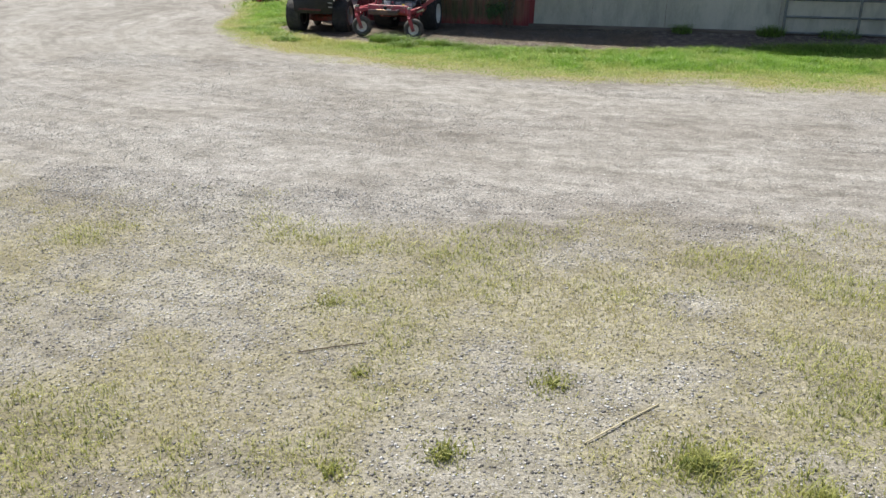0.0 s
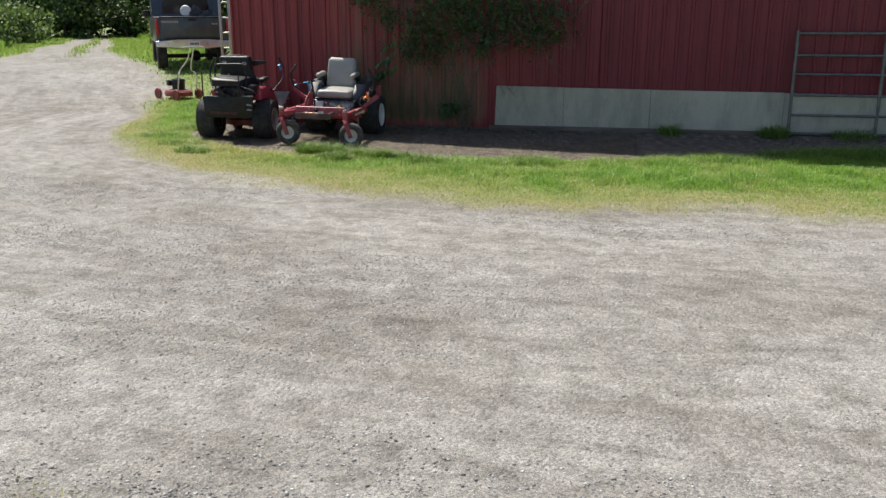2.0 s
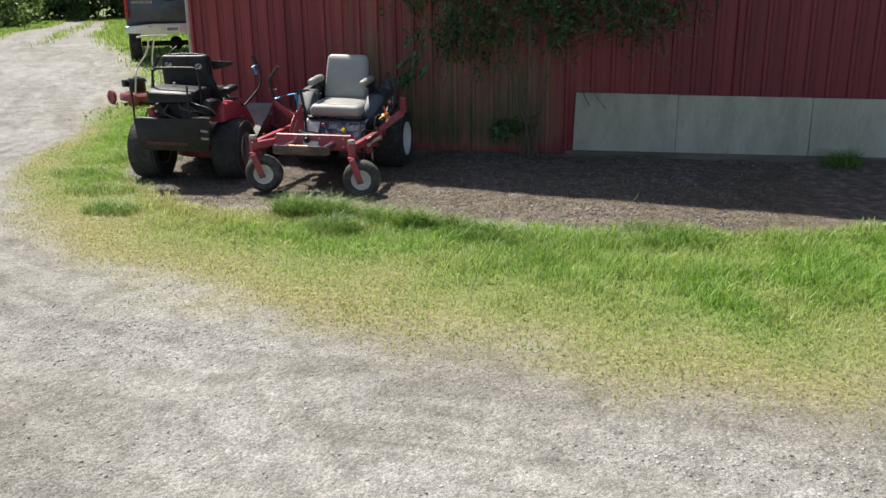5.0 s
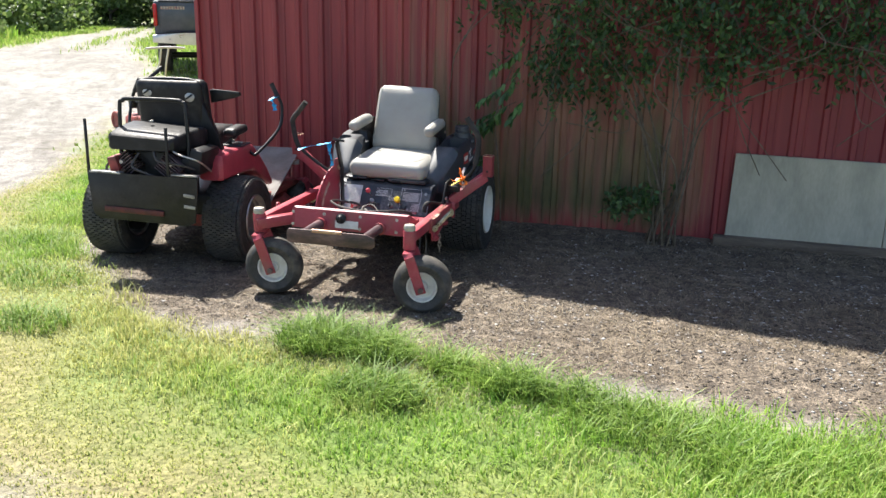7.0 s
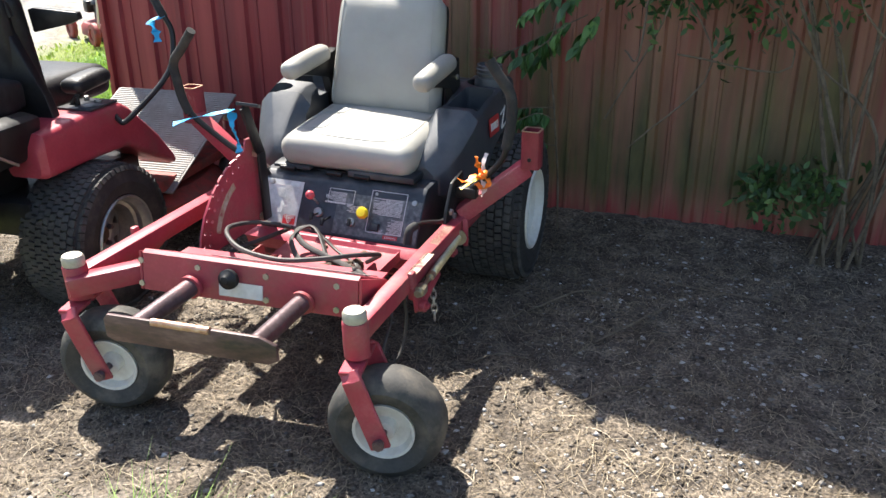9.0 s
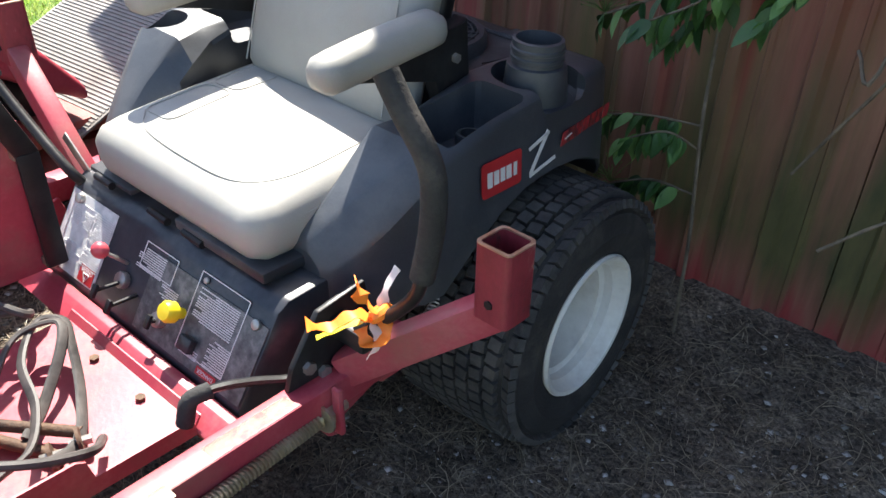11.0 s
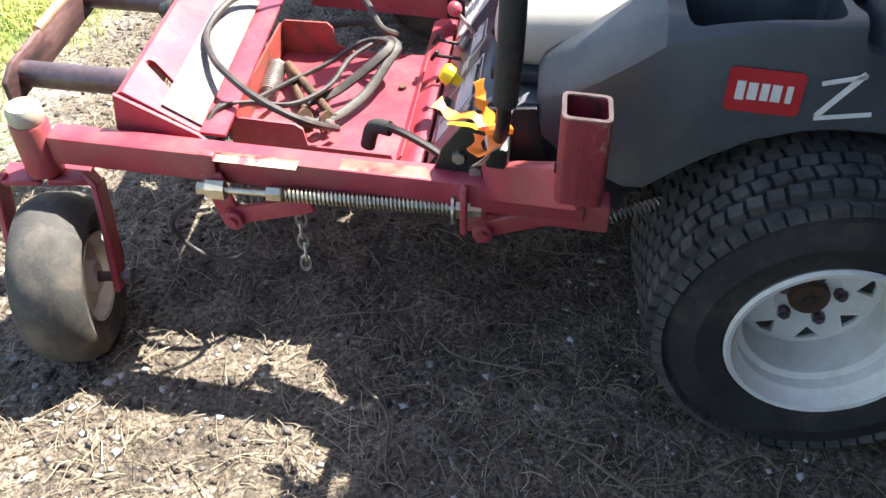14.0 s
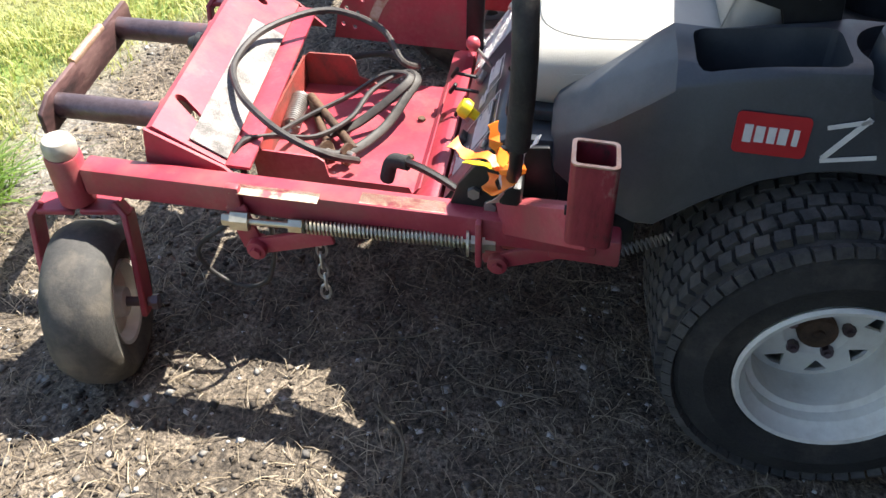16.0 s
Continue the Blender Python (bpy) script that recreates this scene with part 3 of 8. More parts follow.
    def gate_by(src, lo, hi):
        add = n.new("ShaderNodeMath")
        add.operation = "ADD"
        link.new(src, add.inputs[0])
        link.new(stain_reach.outputs[0], add.inputs[1])
        g = n.new("ShaderNodeMapRange")
        link.new(add.outputs[0], g.inputs[0])
        g.inputs[1].default_value, g.inputs[2].default_value = lo, hi
        return g.outputs[0]

    # deeper red towards the right, painted in to hold down the skylight there
    right_shade = n.new("ShaderNodeMapRange")
    link.new(sep.outputs[0], right_shade.inputs[0])
    right_shade.inputs[1].default_value, right_shade.inputs[2].default_value = 1.8, 3.4
    right_shade.inputs[4].default_value = 0.85
    red = mixc(right_shade.outputs[0], red, shade_red)
    out = mixc(gate_by(tex(1.6, 9, 0.20), 0.80, 1.03), red, pale)
    out = mixc(gate_by(tex(1.2, 6, 0.35), 0.96, 1.20), out, moss_shade)
    link.new(out, bsdf.inputs["Base Color"])
    bsdf.inputs["Roughness"].default_value = 0.55
    b = n.new("ShaderNodeBump")
    b.inputs["Strength"].default_value, b.inputs["Distance"].default_value = 0.15, 0.01
    link.new(tex(40, 1, 1), b.inputs["Height"])
    link.new(b.outputs[0], bsdf.inputs["Normal"])
    return m


SHEET = wall_paint()


def ribbed_sheet(x0, x1, z0, thick=0.012, pitch=0.205):
    """A vertical run of ribbed steel sheet, with real ribs and thickness, facing the yard."""
    bm = bmesh.new()
    prof = []
    x = x0
    shape = ((0.0, 0.0), (0.30, 0.0), (0.36, 0.020), (0.52, 0.020), (0.58, 0.0), (0.78, 0.0), (0.80, 0.005), (0.86, 0.005), (0.88, 0.0))
    while x < x1:
        for u, d in shape:
            px = x + u * pitch
            if px < x1:
                prof.append((px, wall_y(px) - d))
        x += pitch
    prof.append((x1, wall_y(x1)))
    zs = [z0, z0 + 0.5, z0 + 1.1, None]
    outer = [[bm.verts.new((px, py, z or roof_z(px))) for px, py in prof] for z in zs]
    inner = [[bm.verts.new((px, py + thick, z or roof_z(px))) for px, py in prof] for z in zs]
    for rows, flip in ((outer, False), (inner, True)):
        for a, b in zip(rows, rows[1:]):
            for i in range(len(prof) - 1):
                q = (a[i], a[i + 1], b[i + 1], b[i])
                bm.faces.new(q[::-1] if flip else q)
    for i in range(len(prof) - 1):
        bm.faces.new((outer[0][i + 1], outer[0][i], inner[0][i], inner[0][i + 1]))
        bm.faces.new((outer[-1][i], outer[-1][i + 1], inner[-1][i + 1], inner[-1][i]))
    return bm


def build_barn():
    barn = thing("barn", (0, 0, 0), 0, "long barn clad in faded red ribbed steel, stained green and pale in streaks", "barn", kind="structure")
    seams = (CORNER_X, -0.62, 0.88, 2.38, 3.9, 5.4, 6.9, 8.4, 9.9, EAST_X)
    for a, b in zip(seams, seams[1:]):
        part("sheet", ribbed_sheet(a, b - 0.004, 0.045), SHEET, barn, crisp=20)
    for x, dx in ((CORNER_X, 0.03), (EAST_X, -0.03)):
        bm = bmesh.new()
        z = roof_z(x)
        box(bm, (x + dx, wall_y(x) + 4.47, z / 2 + 0.02), (0.06, 8.9, z - 0.06))
        part("side_wall", bm, SHEET, barn)
    z = roof_z(CORNER_X)
    bm = bmesh.new()
    box(bm, (CORNER_X - 0.012, wall_y(CORNER_X) - 0.002, z / 2 + 0.02), (0.035, 0.06, z - 0.06), bev=0.004)
    part("corner_trim", bm, SHEET, barn)
    bm = bmesh.new()
    prism(bm, [(CORNER_X, 0.0), (CORNER_X, roof_z(CORNER_X))] + list(SHADOW_ROOF_LINE[1:-1]) + [(EAST_X, roof_z(EAST_X)), (EAST_X, 0.0)], 9.6, 9.7, "y")
    part("back_wall", bm, SHEET, barn)
    for x0, x1 in ((q[0], r[0]) for q, r in zip(SHADOW_ROOF_LINE, SHADOW_ROOF_LINE[1:])):
        bm = bmesh.new()
        prism(bm, [(x0, roof_z(x0) + 0.005), (x1, roof_z(x1) + 0.005), (x1, roof_z(x1) + 0.06), (x0, roof_z(x0) + 0.06)], 0.66, 9.9, "y")
        part("roof", bm, GREY_METAL, barn)
    # pale skirting boards at the foot of the wall
    for a, b, za, zb, top in ((2.30, 3.36, 0.06, 0.06, 0.715), (3.363, 4.68, 0.055, 0.05, 0.70), (4.684, 6.62, 0.05, 0.045, 0.685), (6.624, 8.9, 0.04, 0.04, 0.665), (8.904, 11.3, 0.04, 0.04, 0.65)):
        bm = bmesh.new()
        ya, yb = wall_y(a) - 0.05, wall_y(b) - 0.05
        lean = -0.02 if a < 2.4 else 0
        lo = [(a + lean, ya - 0.02, za), (b, yb - 0.02, zb), (b, yb, top - 0.012), (a, ya, top)]
        vs = [bm.verts.new(p) for p in lo] + [bm.verts.new((p[0], p[1] + 0.028, p[2])) for p in lo]
        for q in ((0, 1, 2, 3), (7, 6, 5, 4), (0, 4, 5, 1), (1, 5, 6, 2), (2, 6, 7, 3), (3, 7, 4, 0)):
            bm.faces.new([vs[k] for k in q])
        bmesh.ops.bevel(bm, geom=list(bm.edges), offset=0.004, segments=1, affect="EDGES")
        part("skirting_board", bm, CONCRETE, barn, "pale weathered grey board at the foot of the wall")
    for a, b in ((2.2, 5.0), (5.02, 9.4)):
        bm = bmesh.new()
        box(bm, ((a + b) / 2, wall_y((a + b) / 2) - 0.10, 0.05), (b - a, 0.09, 0.10), (0, 0, 1.4), 0.012)
        part("sill_timber", bm, TIMBER, barn, "dark rotten timber along the ground")


def build_gate():
    g = thing("tube_gate", (6.70, wall_y(6.7) - 0.16, 0.03), 1.4, "grey tubular steel farm gate propped against the barn", "gate")
    for z in (1.50, 1.19, 0.92, 0.62, 0.33, 0.06):
        bm = bmesh.new()
        tube(bm, [(0, 0.02 * z, z), (3.6, 0.02 * z, z)], 0.019, 10)
        part("rail", bm, GREY_METAL, g)
    for x in (0.0, 1.2, 2.4, 3.6):
        bm = bmesh.new()
        tube(bm, [(x, -0.002, 0.03), (x, 0.03, 1.54)], 0.024, 10)
        part("upright", bm, GREY_METAL, g)
    bm = bmesh.new()
    box(bm, (1.8, 0.05, 0.02), (3.6, 0.06, 0.05))
    part("foot_plate", bm, GREY_METAL, g)


build_barn()
build_gate()

# ---- the zero-turn mower: x to its left, y to its rear, z up; the rear axle lies over the origin ----
def drive_wheel(parent, side, R=0.298, width=0.325, xc=0.415, z=0.292, rim=None, y=0.0, toe=0.0):
    """A wide turf tyre with tread blocks on a deep-dished painted rim."""
    rim = rim or WHITE
    m = Matrix.Translation((side * xc, y, z)) @ frame_of((side, toe, 0))
    hw = width / 2
    wheel_bm = bmesh.new()
    prof = [(0.158, -hw + 0.02), (0.175, -hw + 0.004), (0.22, -hw - 0.006), (0.262, -hw + 0.004), (0.284, -hw + 0.03),
            (R - 0.010, -hw * 0.55), (R - 0.006, 0), (R - 0.010, hw * 0.55), (0.284, hw - 0.03), (0.262, hw - 0.004), (0.22, hw + 0.006), (0.175, hw - 0.004), (0.158, hw - 0.02)]
    lathe(wheel_bm, prof, m, 56, close=True)
    tyre = part("tyre", wheel_bm, RUBBER, parent, "black turf tyre with block tread, dusty", crisp=24)
    tread = bmesh.new()
    n, rows = 58, 10
    for i in range(n):
        for row in range(rows):
            h = (row - (rows - 1) / 2) * (width - 0.012) / (rows - 1) * 0.93
            a = 2 * math.pi * (i + 0.5 * (row % 2)) / n
            out = abs(h) / hw
            drop = 0.0 if out < 0.5 else (0.003 if out < 0.75 else 0.016)
            tilt = 0 if out < 0.75 else math.copysign(24, h)
            k = m @ Matrix.Rotation(a, 4, "Z") @ Matrix.Translation((R - 0.004 - drop, 0, h)) @ pose(0, 0, 0, 0, tilt, 0) @ pose(0, 0, 0, 7 if row % 2 else -7, 0, 0) @ Matrix.Diagonal((0.018, 0.0250, 0.0262 if out < 0.75 else 0.030, 1))
            bmesh.ops.create_cube(tread, size=1.0, matrix=k)
    tagged(part("tread", tread, LIT_TREAD, tyre, crisp=30), kind="stuff")
    bm = bmesh.new()
    lathe(bm, [(0.166, hw - 0.012), (0.170, hw - 0.004), (0.166, hw + 0.003), (0.158, hw + 0.001), (0.152, hw - 0.02), (0.142, hw - 0.030), (0.140, hw - 0.050), (0.128, hw - 0.056), (0.126, hw - 0.10), (0.134, 0.0),
               (0.136, -0.03), (0.134, -0.05), (0.146, -0.06), (0.150, -hw + 0.02), (0.160, -hw + 0.012), (0.162, 0.0)], m, 48, close=True)
    rim_ob = part("rim", bm, rim, parent, "white steel rim with a deep dish, rust-stained")
    # the disc with its ring of triangular holes
    rim_m, m = m, m @ Matrix.Translation((0, 0, hw - 0.105))
    disc = bmesh.new()
    lathe(disc, [(0.0005, -0.027), (0.045, -0.027), (0.060, -0.017), (0.118, -0.025), (0.135, -0.033), (0.135, -0.041), (0.118, -0.033), (0.060, -0.025), (0.045, -0.035), (0.0005, -0.035)], m, 48)
    cuts = bmesh.new()
    for k in range(8):
        a = 2 * math.pi * (k + 0.3) / 8
        tri = []
        for rr, da in ((0.080, 0.0), (0.113, -0.19), (0.116, 0.0), (0.113, 0.19)):
            tri.append((rr * math.cos(a + da), rr * math.sin(a + da)))
        lo = [cuts.verts.new(m @ Vector((u, v, -0.09))) for u, v in tri]
        hi = [cuts.verts.new(m @ Vector((u, v, 0.04))) for u, v in tri]
        cuts.faces.new(lo[::-1])
        cuts.faces.new(hi)
        for q in range(4):
            cuts.faces.new((lo[q], lo[(q + 1) % 4], hi[(q + 1) % 4], hi[q]))
    part("wheel_disc", carve(disc, cuts), rim, parent, "white pressed disc with triangular holes")
    bm = bmesh.new()
    lathe(bm, [(0.0005, -0.003), (0.010, -0.003), (0.012, -0.007), (0.033, -0.007), (0.036, -0.012), (0.036, -0.032)], m, 24)
    part("hub", bm, RUSTY_STEEL, parent, "greasy rust-brown hub cap")
    for k in range(5):
        a = 2 * math.pi * (k + 0.2) / 5
        p = m @ Vector((0.054 * math.cos(a), 0.054 * math.sin(a), -0.021))
        bm = bmesh.new()
        bolt(bm, p, (side, 0, 0), 0.012, 0.014, 0.006)
        part("wheel_nut", bm, BARE, parent)
    m = rim_m
    bm = bmesh.new()
    lathe(bm, [(0.0005, -0.075), (0.128, -0.075), (0.128, -0.125), (0.0005, -0.125)], m, 32)
    part("brake_drum", bm, BLACK, parent)
    bm = bmesh.new()
    p = m @ Matrix.Rotation(2.6, 4, "Z") @ Vector((0.133, 0, 0.0))
    q = m @ Matrix.Rotation(2.6, 4, "Z") @ Vector((0.114, 0, 0.025))
    tube(bm, [p, q], 0.005, 8)
    part("valve", bm, RUBBER, parent)


def caster(parent, x, y, swing):
    """A front caster: capped pivot, bent fork, smooth tyre on a small pressed rim. swing: the way the wheel trails."""
    base = Matrix.Translation((x, y, 0))
    turn = pose(0, 0, 0, 0, 0, swing)                      # local x: the rolling way
    bm = bmesh.new()
    lathe(bm, [(0.036, 0.375), (0.036, 0.475), (0.034, 0.48)], base, 20)
    part("pivot_housing", bm, RED, parent)
    bm = bmesh.new()
    lathe(bm, [(0.031, 0.480), (0.033, 0.484), (0.033, 0.503), (0.028, 0.512), (0.0005, 0.514)], base, 20)
    part("grease_cap", bm, CAP_METAL, parent, "pale metal grease cap")
    trail, zc, R, W = 0.075, 0.168, 0.168, 0.138
    c = base @ turn
    for s in (-1, 1):
        bm = bmesh.new()
        pts = [(0.0, s * 0.012, 0.362), (0.0, s * 0.077, 0.362), (0.01, s * 0.094, 0.345), (0.035, s * 0.097, 0.27), (trail, s * 0.097, zc - 0.02)]
        line = [c @ Vector(p) for p in pts]
        for a, b in zip(line, line[1:]):
            d = b - a
            k = Matrix.Translation((a + b) / 2)
            ez = d.normalized()
            ey = (turn @ Vector((0, 1, 0))) if abs(ez.z) > 0.3 else (turn @ Vector((1, 0, 0)))
            ex = ey.cross(ez).normalized()
            ey = ez.cross(ex)
            r = Matrix((ex, ey, ez)).transposed().to_4x4()
            sx, sy = (0.058, 0.013) if abs(ez.z) > 0.3 else (0.013, 0.062)
            box(bm, (a + b) / 2, (sx, sy, d.length + 0.012), r, 0.003, 1)
        part("fork_arm", bm, RED, parent)
    wm = c @ Matrix.Translation((trail, 0, zc)) @ frame_of((0, 1, 0))
    bm = bmesh.new()
    h = W / 2
    lathe(bm, [(0.082, -h + 0.022), (0.10, -h + 0.006), (0.13, -h - 0.002), (0.152, -h + 0.010), (R - 0.006, -h + 0.030), (R - 0.001, -h * 0.4), (R, 0), (R - 0.001, h * 0.4), (R - 0.006, h - 0.030),
               (0.152, h - 0.010), (0.13, h + 0.002), (0.10, h - 0.006), (0.082, h - 0.022)], wm, 44, close=True)
    part("caster_tyre", bm, SMOOTH_RUBBER, parent, "smooth grey-black caster tyre, worn")
    for s in (-1, 1):
        bm = bmesh.new()
        lathe(bm, [(0.088, s * (h - 0.018)), (0.088, s * (h - 0.008)), (0.080, s * (h - 0.010)), (0.070, s * (h - 0.034)), (0.034, s * (h - 0.040)), (0.030, s * (h - 0.012)), (0.012, s * (h - 0.010)),
                   (0.012, s * (h - 0.05)), (0.07, s * (h - 0.052))], wm, 28, close=True)
        part("caster_rim", bm, WHITE, parent, "small dull white rim")
    bm = bmesh.new()
    cyl(bm, c @ Vector((trail, -0.128, zc)), c @ Vector((trail, 0.128, zc)), 0.010, seg=10)
    for s in (-1, 1):
        bolt(bm, c @ Vector((trail, s * 0.113, zc)), turn @ Vector((0, s, 0)), 0.017, 0.013)
    part("axle_bolt", bm, BARE, parent)


def spring(bm, a, b, r, turns, wire):
    a, b = Vector(a), Vector(b)
    m = Matrix.Translation(a) @ frame_of(b - a)
    L = (b - a).length
    k = int(turns * 10)
    tube(bm, [m @ Vector((r * math.cos(2 * math.pi * i / 10), r * math.sin(2 * math.pi * i / 10), L * i / k)) for i in range(k + 1)], wire, 5)


def side_tank(side, cup):
    """The moulded tank and fender over a drive wheel, lofted along the machine."""
    # y, z of the underside, z of the top, outer face
    st = [(-0.502, 0.520, 0.590, 0.340), (-0.492, 0.490, 0.614, 0.360), (-0.455, 0.474, 0.645, 0.384), (-0.40, 0.462, 0.691, 0.415), (-0.345, 0.458, 0.736, 0.442), (-0.312, 0.470, 0.762, 0.455),
          (-0.24, 0.532, 0.768, 0.457), (-0.16, 0.585, 0.778, 0.458), (-0.085, 0.612, 0.786, 0.458), (-0.04, 0.620, 0.790, 0.458), (0.02, 0.622, 0.790, 0.457), (0.09, 0.615, 0.788, 0.454), (0.14, 0.598, 0.790, 0.447),
          (0.20, 0.570, 0.782, 0.432), (0.25, 0.525, 0.768, 0.408), (0.295, 0.48, 0.735, 0.375), (0.315, 0.48, 0.70, 0.345), (0.325, 0.50, 0.66, 0.31)]
    if cup:                     # this side stands taller, its cup holder set back
        st = [(y - 0.02, z0, z1 + 0.010 * float(smoothstep(-0.49, -0.40, np.array(y))), xo + 0.012) for y, z0, z1, xo in st]
    bm = bmesh.new()
    secs = []
    for y, z0, z1, xo in st:
        xi = float(np.interp(y, (-0.50, -0.32, -0.25, -0.10, -0.06), (0.212, 0.250, 0.288, 0.290, 0.268)))
        nose = float(smoothstep(-0.16, -0.46, np.array(y)))
        ci, cz = 0.018 + 0.050 * nose, 0.016 + (0.055 if cup else 0.095) * nose       # flats along the inner and outer top edges
        co, cq = 0.014 + (0.050 if cup else 0.040) * nose, 0.012 + (0.060 if cup else 0.040) * nose
        room = min(1.0, (xo - xi) * 0.45 / max(ci, co), (z1 - z0) * 0.8 / max(cz, cq))
        ci, cz, co, cq = ci * room, cz * room, co * room, cq * room
        outline = [(xi, z0), (xo, z0), (xo, z1 - cq), (xo - co, z1), (xi + ci, z1), (xi, z1 - cz)]
        ring = []
        for k, p in enumerate(outline):
            for q in (outline[k - 1], outline[(k + 1) % 6]):
                gap = math.hypot(q[0] - p[0], q[1] - p[1])
                f = min(0.006, gap * 0.3) / gap
                ring.append((p[0] + (q[0] - p[0]) * f, p[1] + (q[1] - p[1]) * f))
        lean = 0.018
        secs.append([Vector((side * (u - lean * smoothstep(0.55, 0.80, v) * (u > 0.25)), y, v)) for u, v in ring])
    loft(bm, secs)
    cuts = bmesh.new()
    if cup:
        cyl(cuts, (side * 0.392, -0.290, 0.67), (side * 0.392, -0.290, 0.95), 0.050, seg=28)
        box(cuts, (side * 0.32, -0.13, 0.81), (0.13, 0.16, 0.16), None, 0.02)
    else:
        box(cuts, (side * 0.366, -0.172, 0.76), (0.122, 0.225, 0.17), None, 0.022, 3)
    box(cuts, (side * 0.430, 0.040, 0.82), (0.13, 0.150, 0.15), None, 0.025, 3)
    lathe(cuts, [(0.078, 0.742), (0.086, 0.752), (0.094, 0.90)], Matrix.Translation((side * 0.365, 0.042, 0)), 32)
    return carve(bm, cuts)


def text_plate(words, size, m, depth=0.0016, stretch=1.0, shear=0.0):
    """Raised lettering as mesh, centred on m, reading along its x axis."""
    cu = bpy.data.curves.new("letters", "FONT")
    cu.body, cu.size, cu.extrude, cu.align_x, cu.align_y, cu.shear = words, size, depth, "CENTER", "CENTER", shear
    cu.resolution_u = 3
    ob = new("letters", cu)
    me = bpy.data.meshes.new_from_object(ob.evaluated_get(bpy.context.evaluated_depsgraph_get()))
    bm = bmesh.new()
    bm.from_mesh(me)
    bpy.data.objects.remove(ob)
    bpy.data.curves.remove(cu)
    bpy.data.meshes.remove(me)
    bmesh.ops.transform(bm, matrix=m @ Matrix.Diagonal((stretch, 1, 1, 1)), verts=bm.verts)
    return bm


def bars(bm, m, rows):
    """Rows of short raised bars in place of small print: (x, y, length, height)."""
    for x, y, w, h in rows:
        box(bm, m @ Vector((x, y, 0.0008)), (w, h, 0.0016), m.to_3x3().to_4x4())


def ribbon(parent, name, mat, pts, width, label=""):
    """A knotted strip of marking tape through the points."""
    bm = bmesh.new()
    line = curve_points(pts, 5)
    prev = None
    for i, p in enumerate(line):
        d = (line[min(i + 1, len(line) - 1)] - line[max(i - 1, 0)]).normalized()
        w = d.cross(Vector((0.3 * math.sin(i * 0.9), 0.4 * math.cos(i * 0.7), 1)).normalized()).normalized() * width * (0.75 + 0.25 * math.sin(i * 1.3)) / 2
        k = d.cross(w).normalized() * 0.0007
        cur = [bm.verts.new(p + w + k), bm.verts.new(p - w + k), bm.verts.new(p - w - k), bm.verts.new(p + w - k)]
        if prev:
            for q in range(4):
                bm.faces.new((prev[q], prev[(q + 1) % 4], cur[(q + 1) % 4], cur[q]))
        else:
            bm.faces.new(cur[::-1])
        prev = cur
    bm.faces.new(prev)
    return part(name, bm, mat, parent, label)


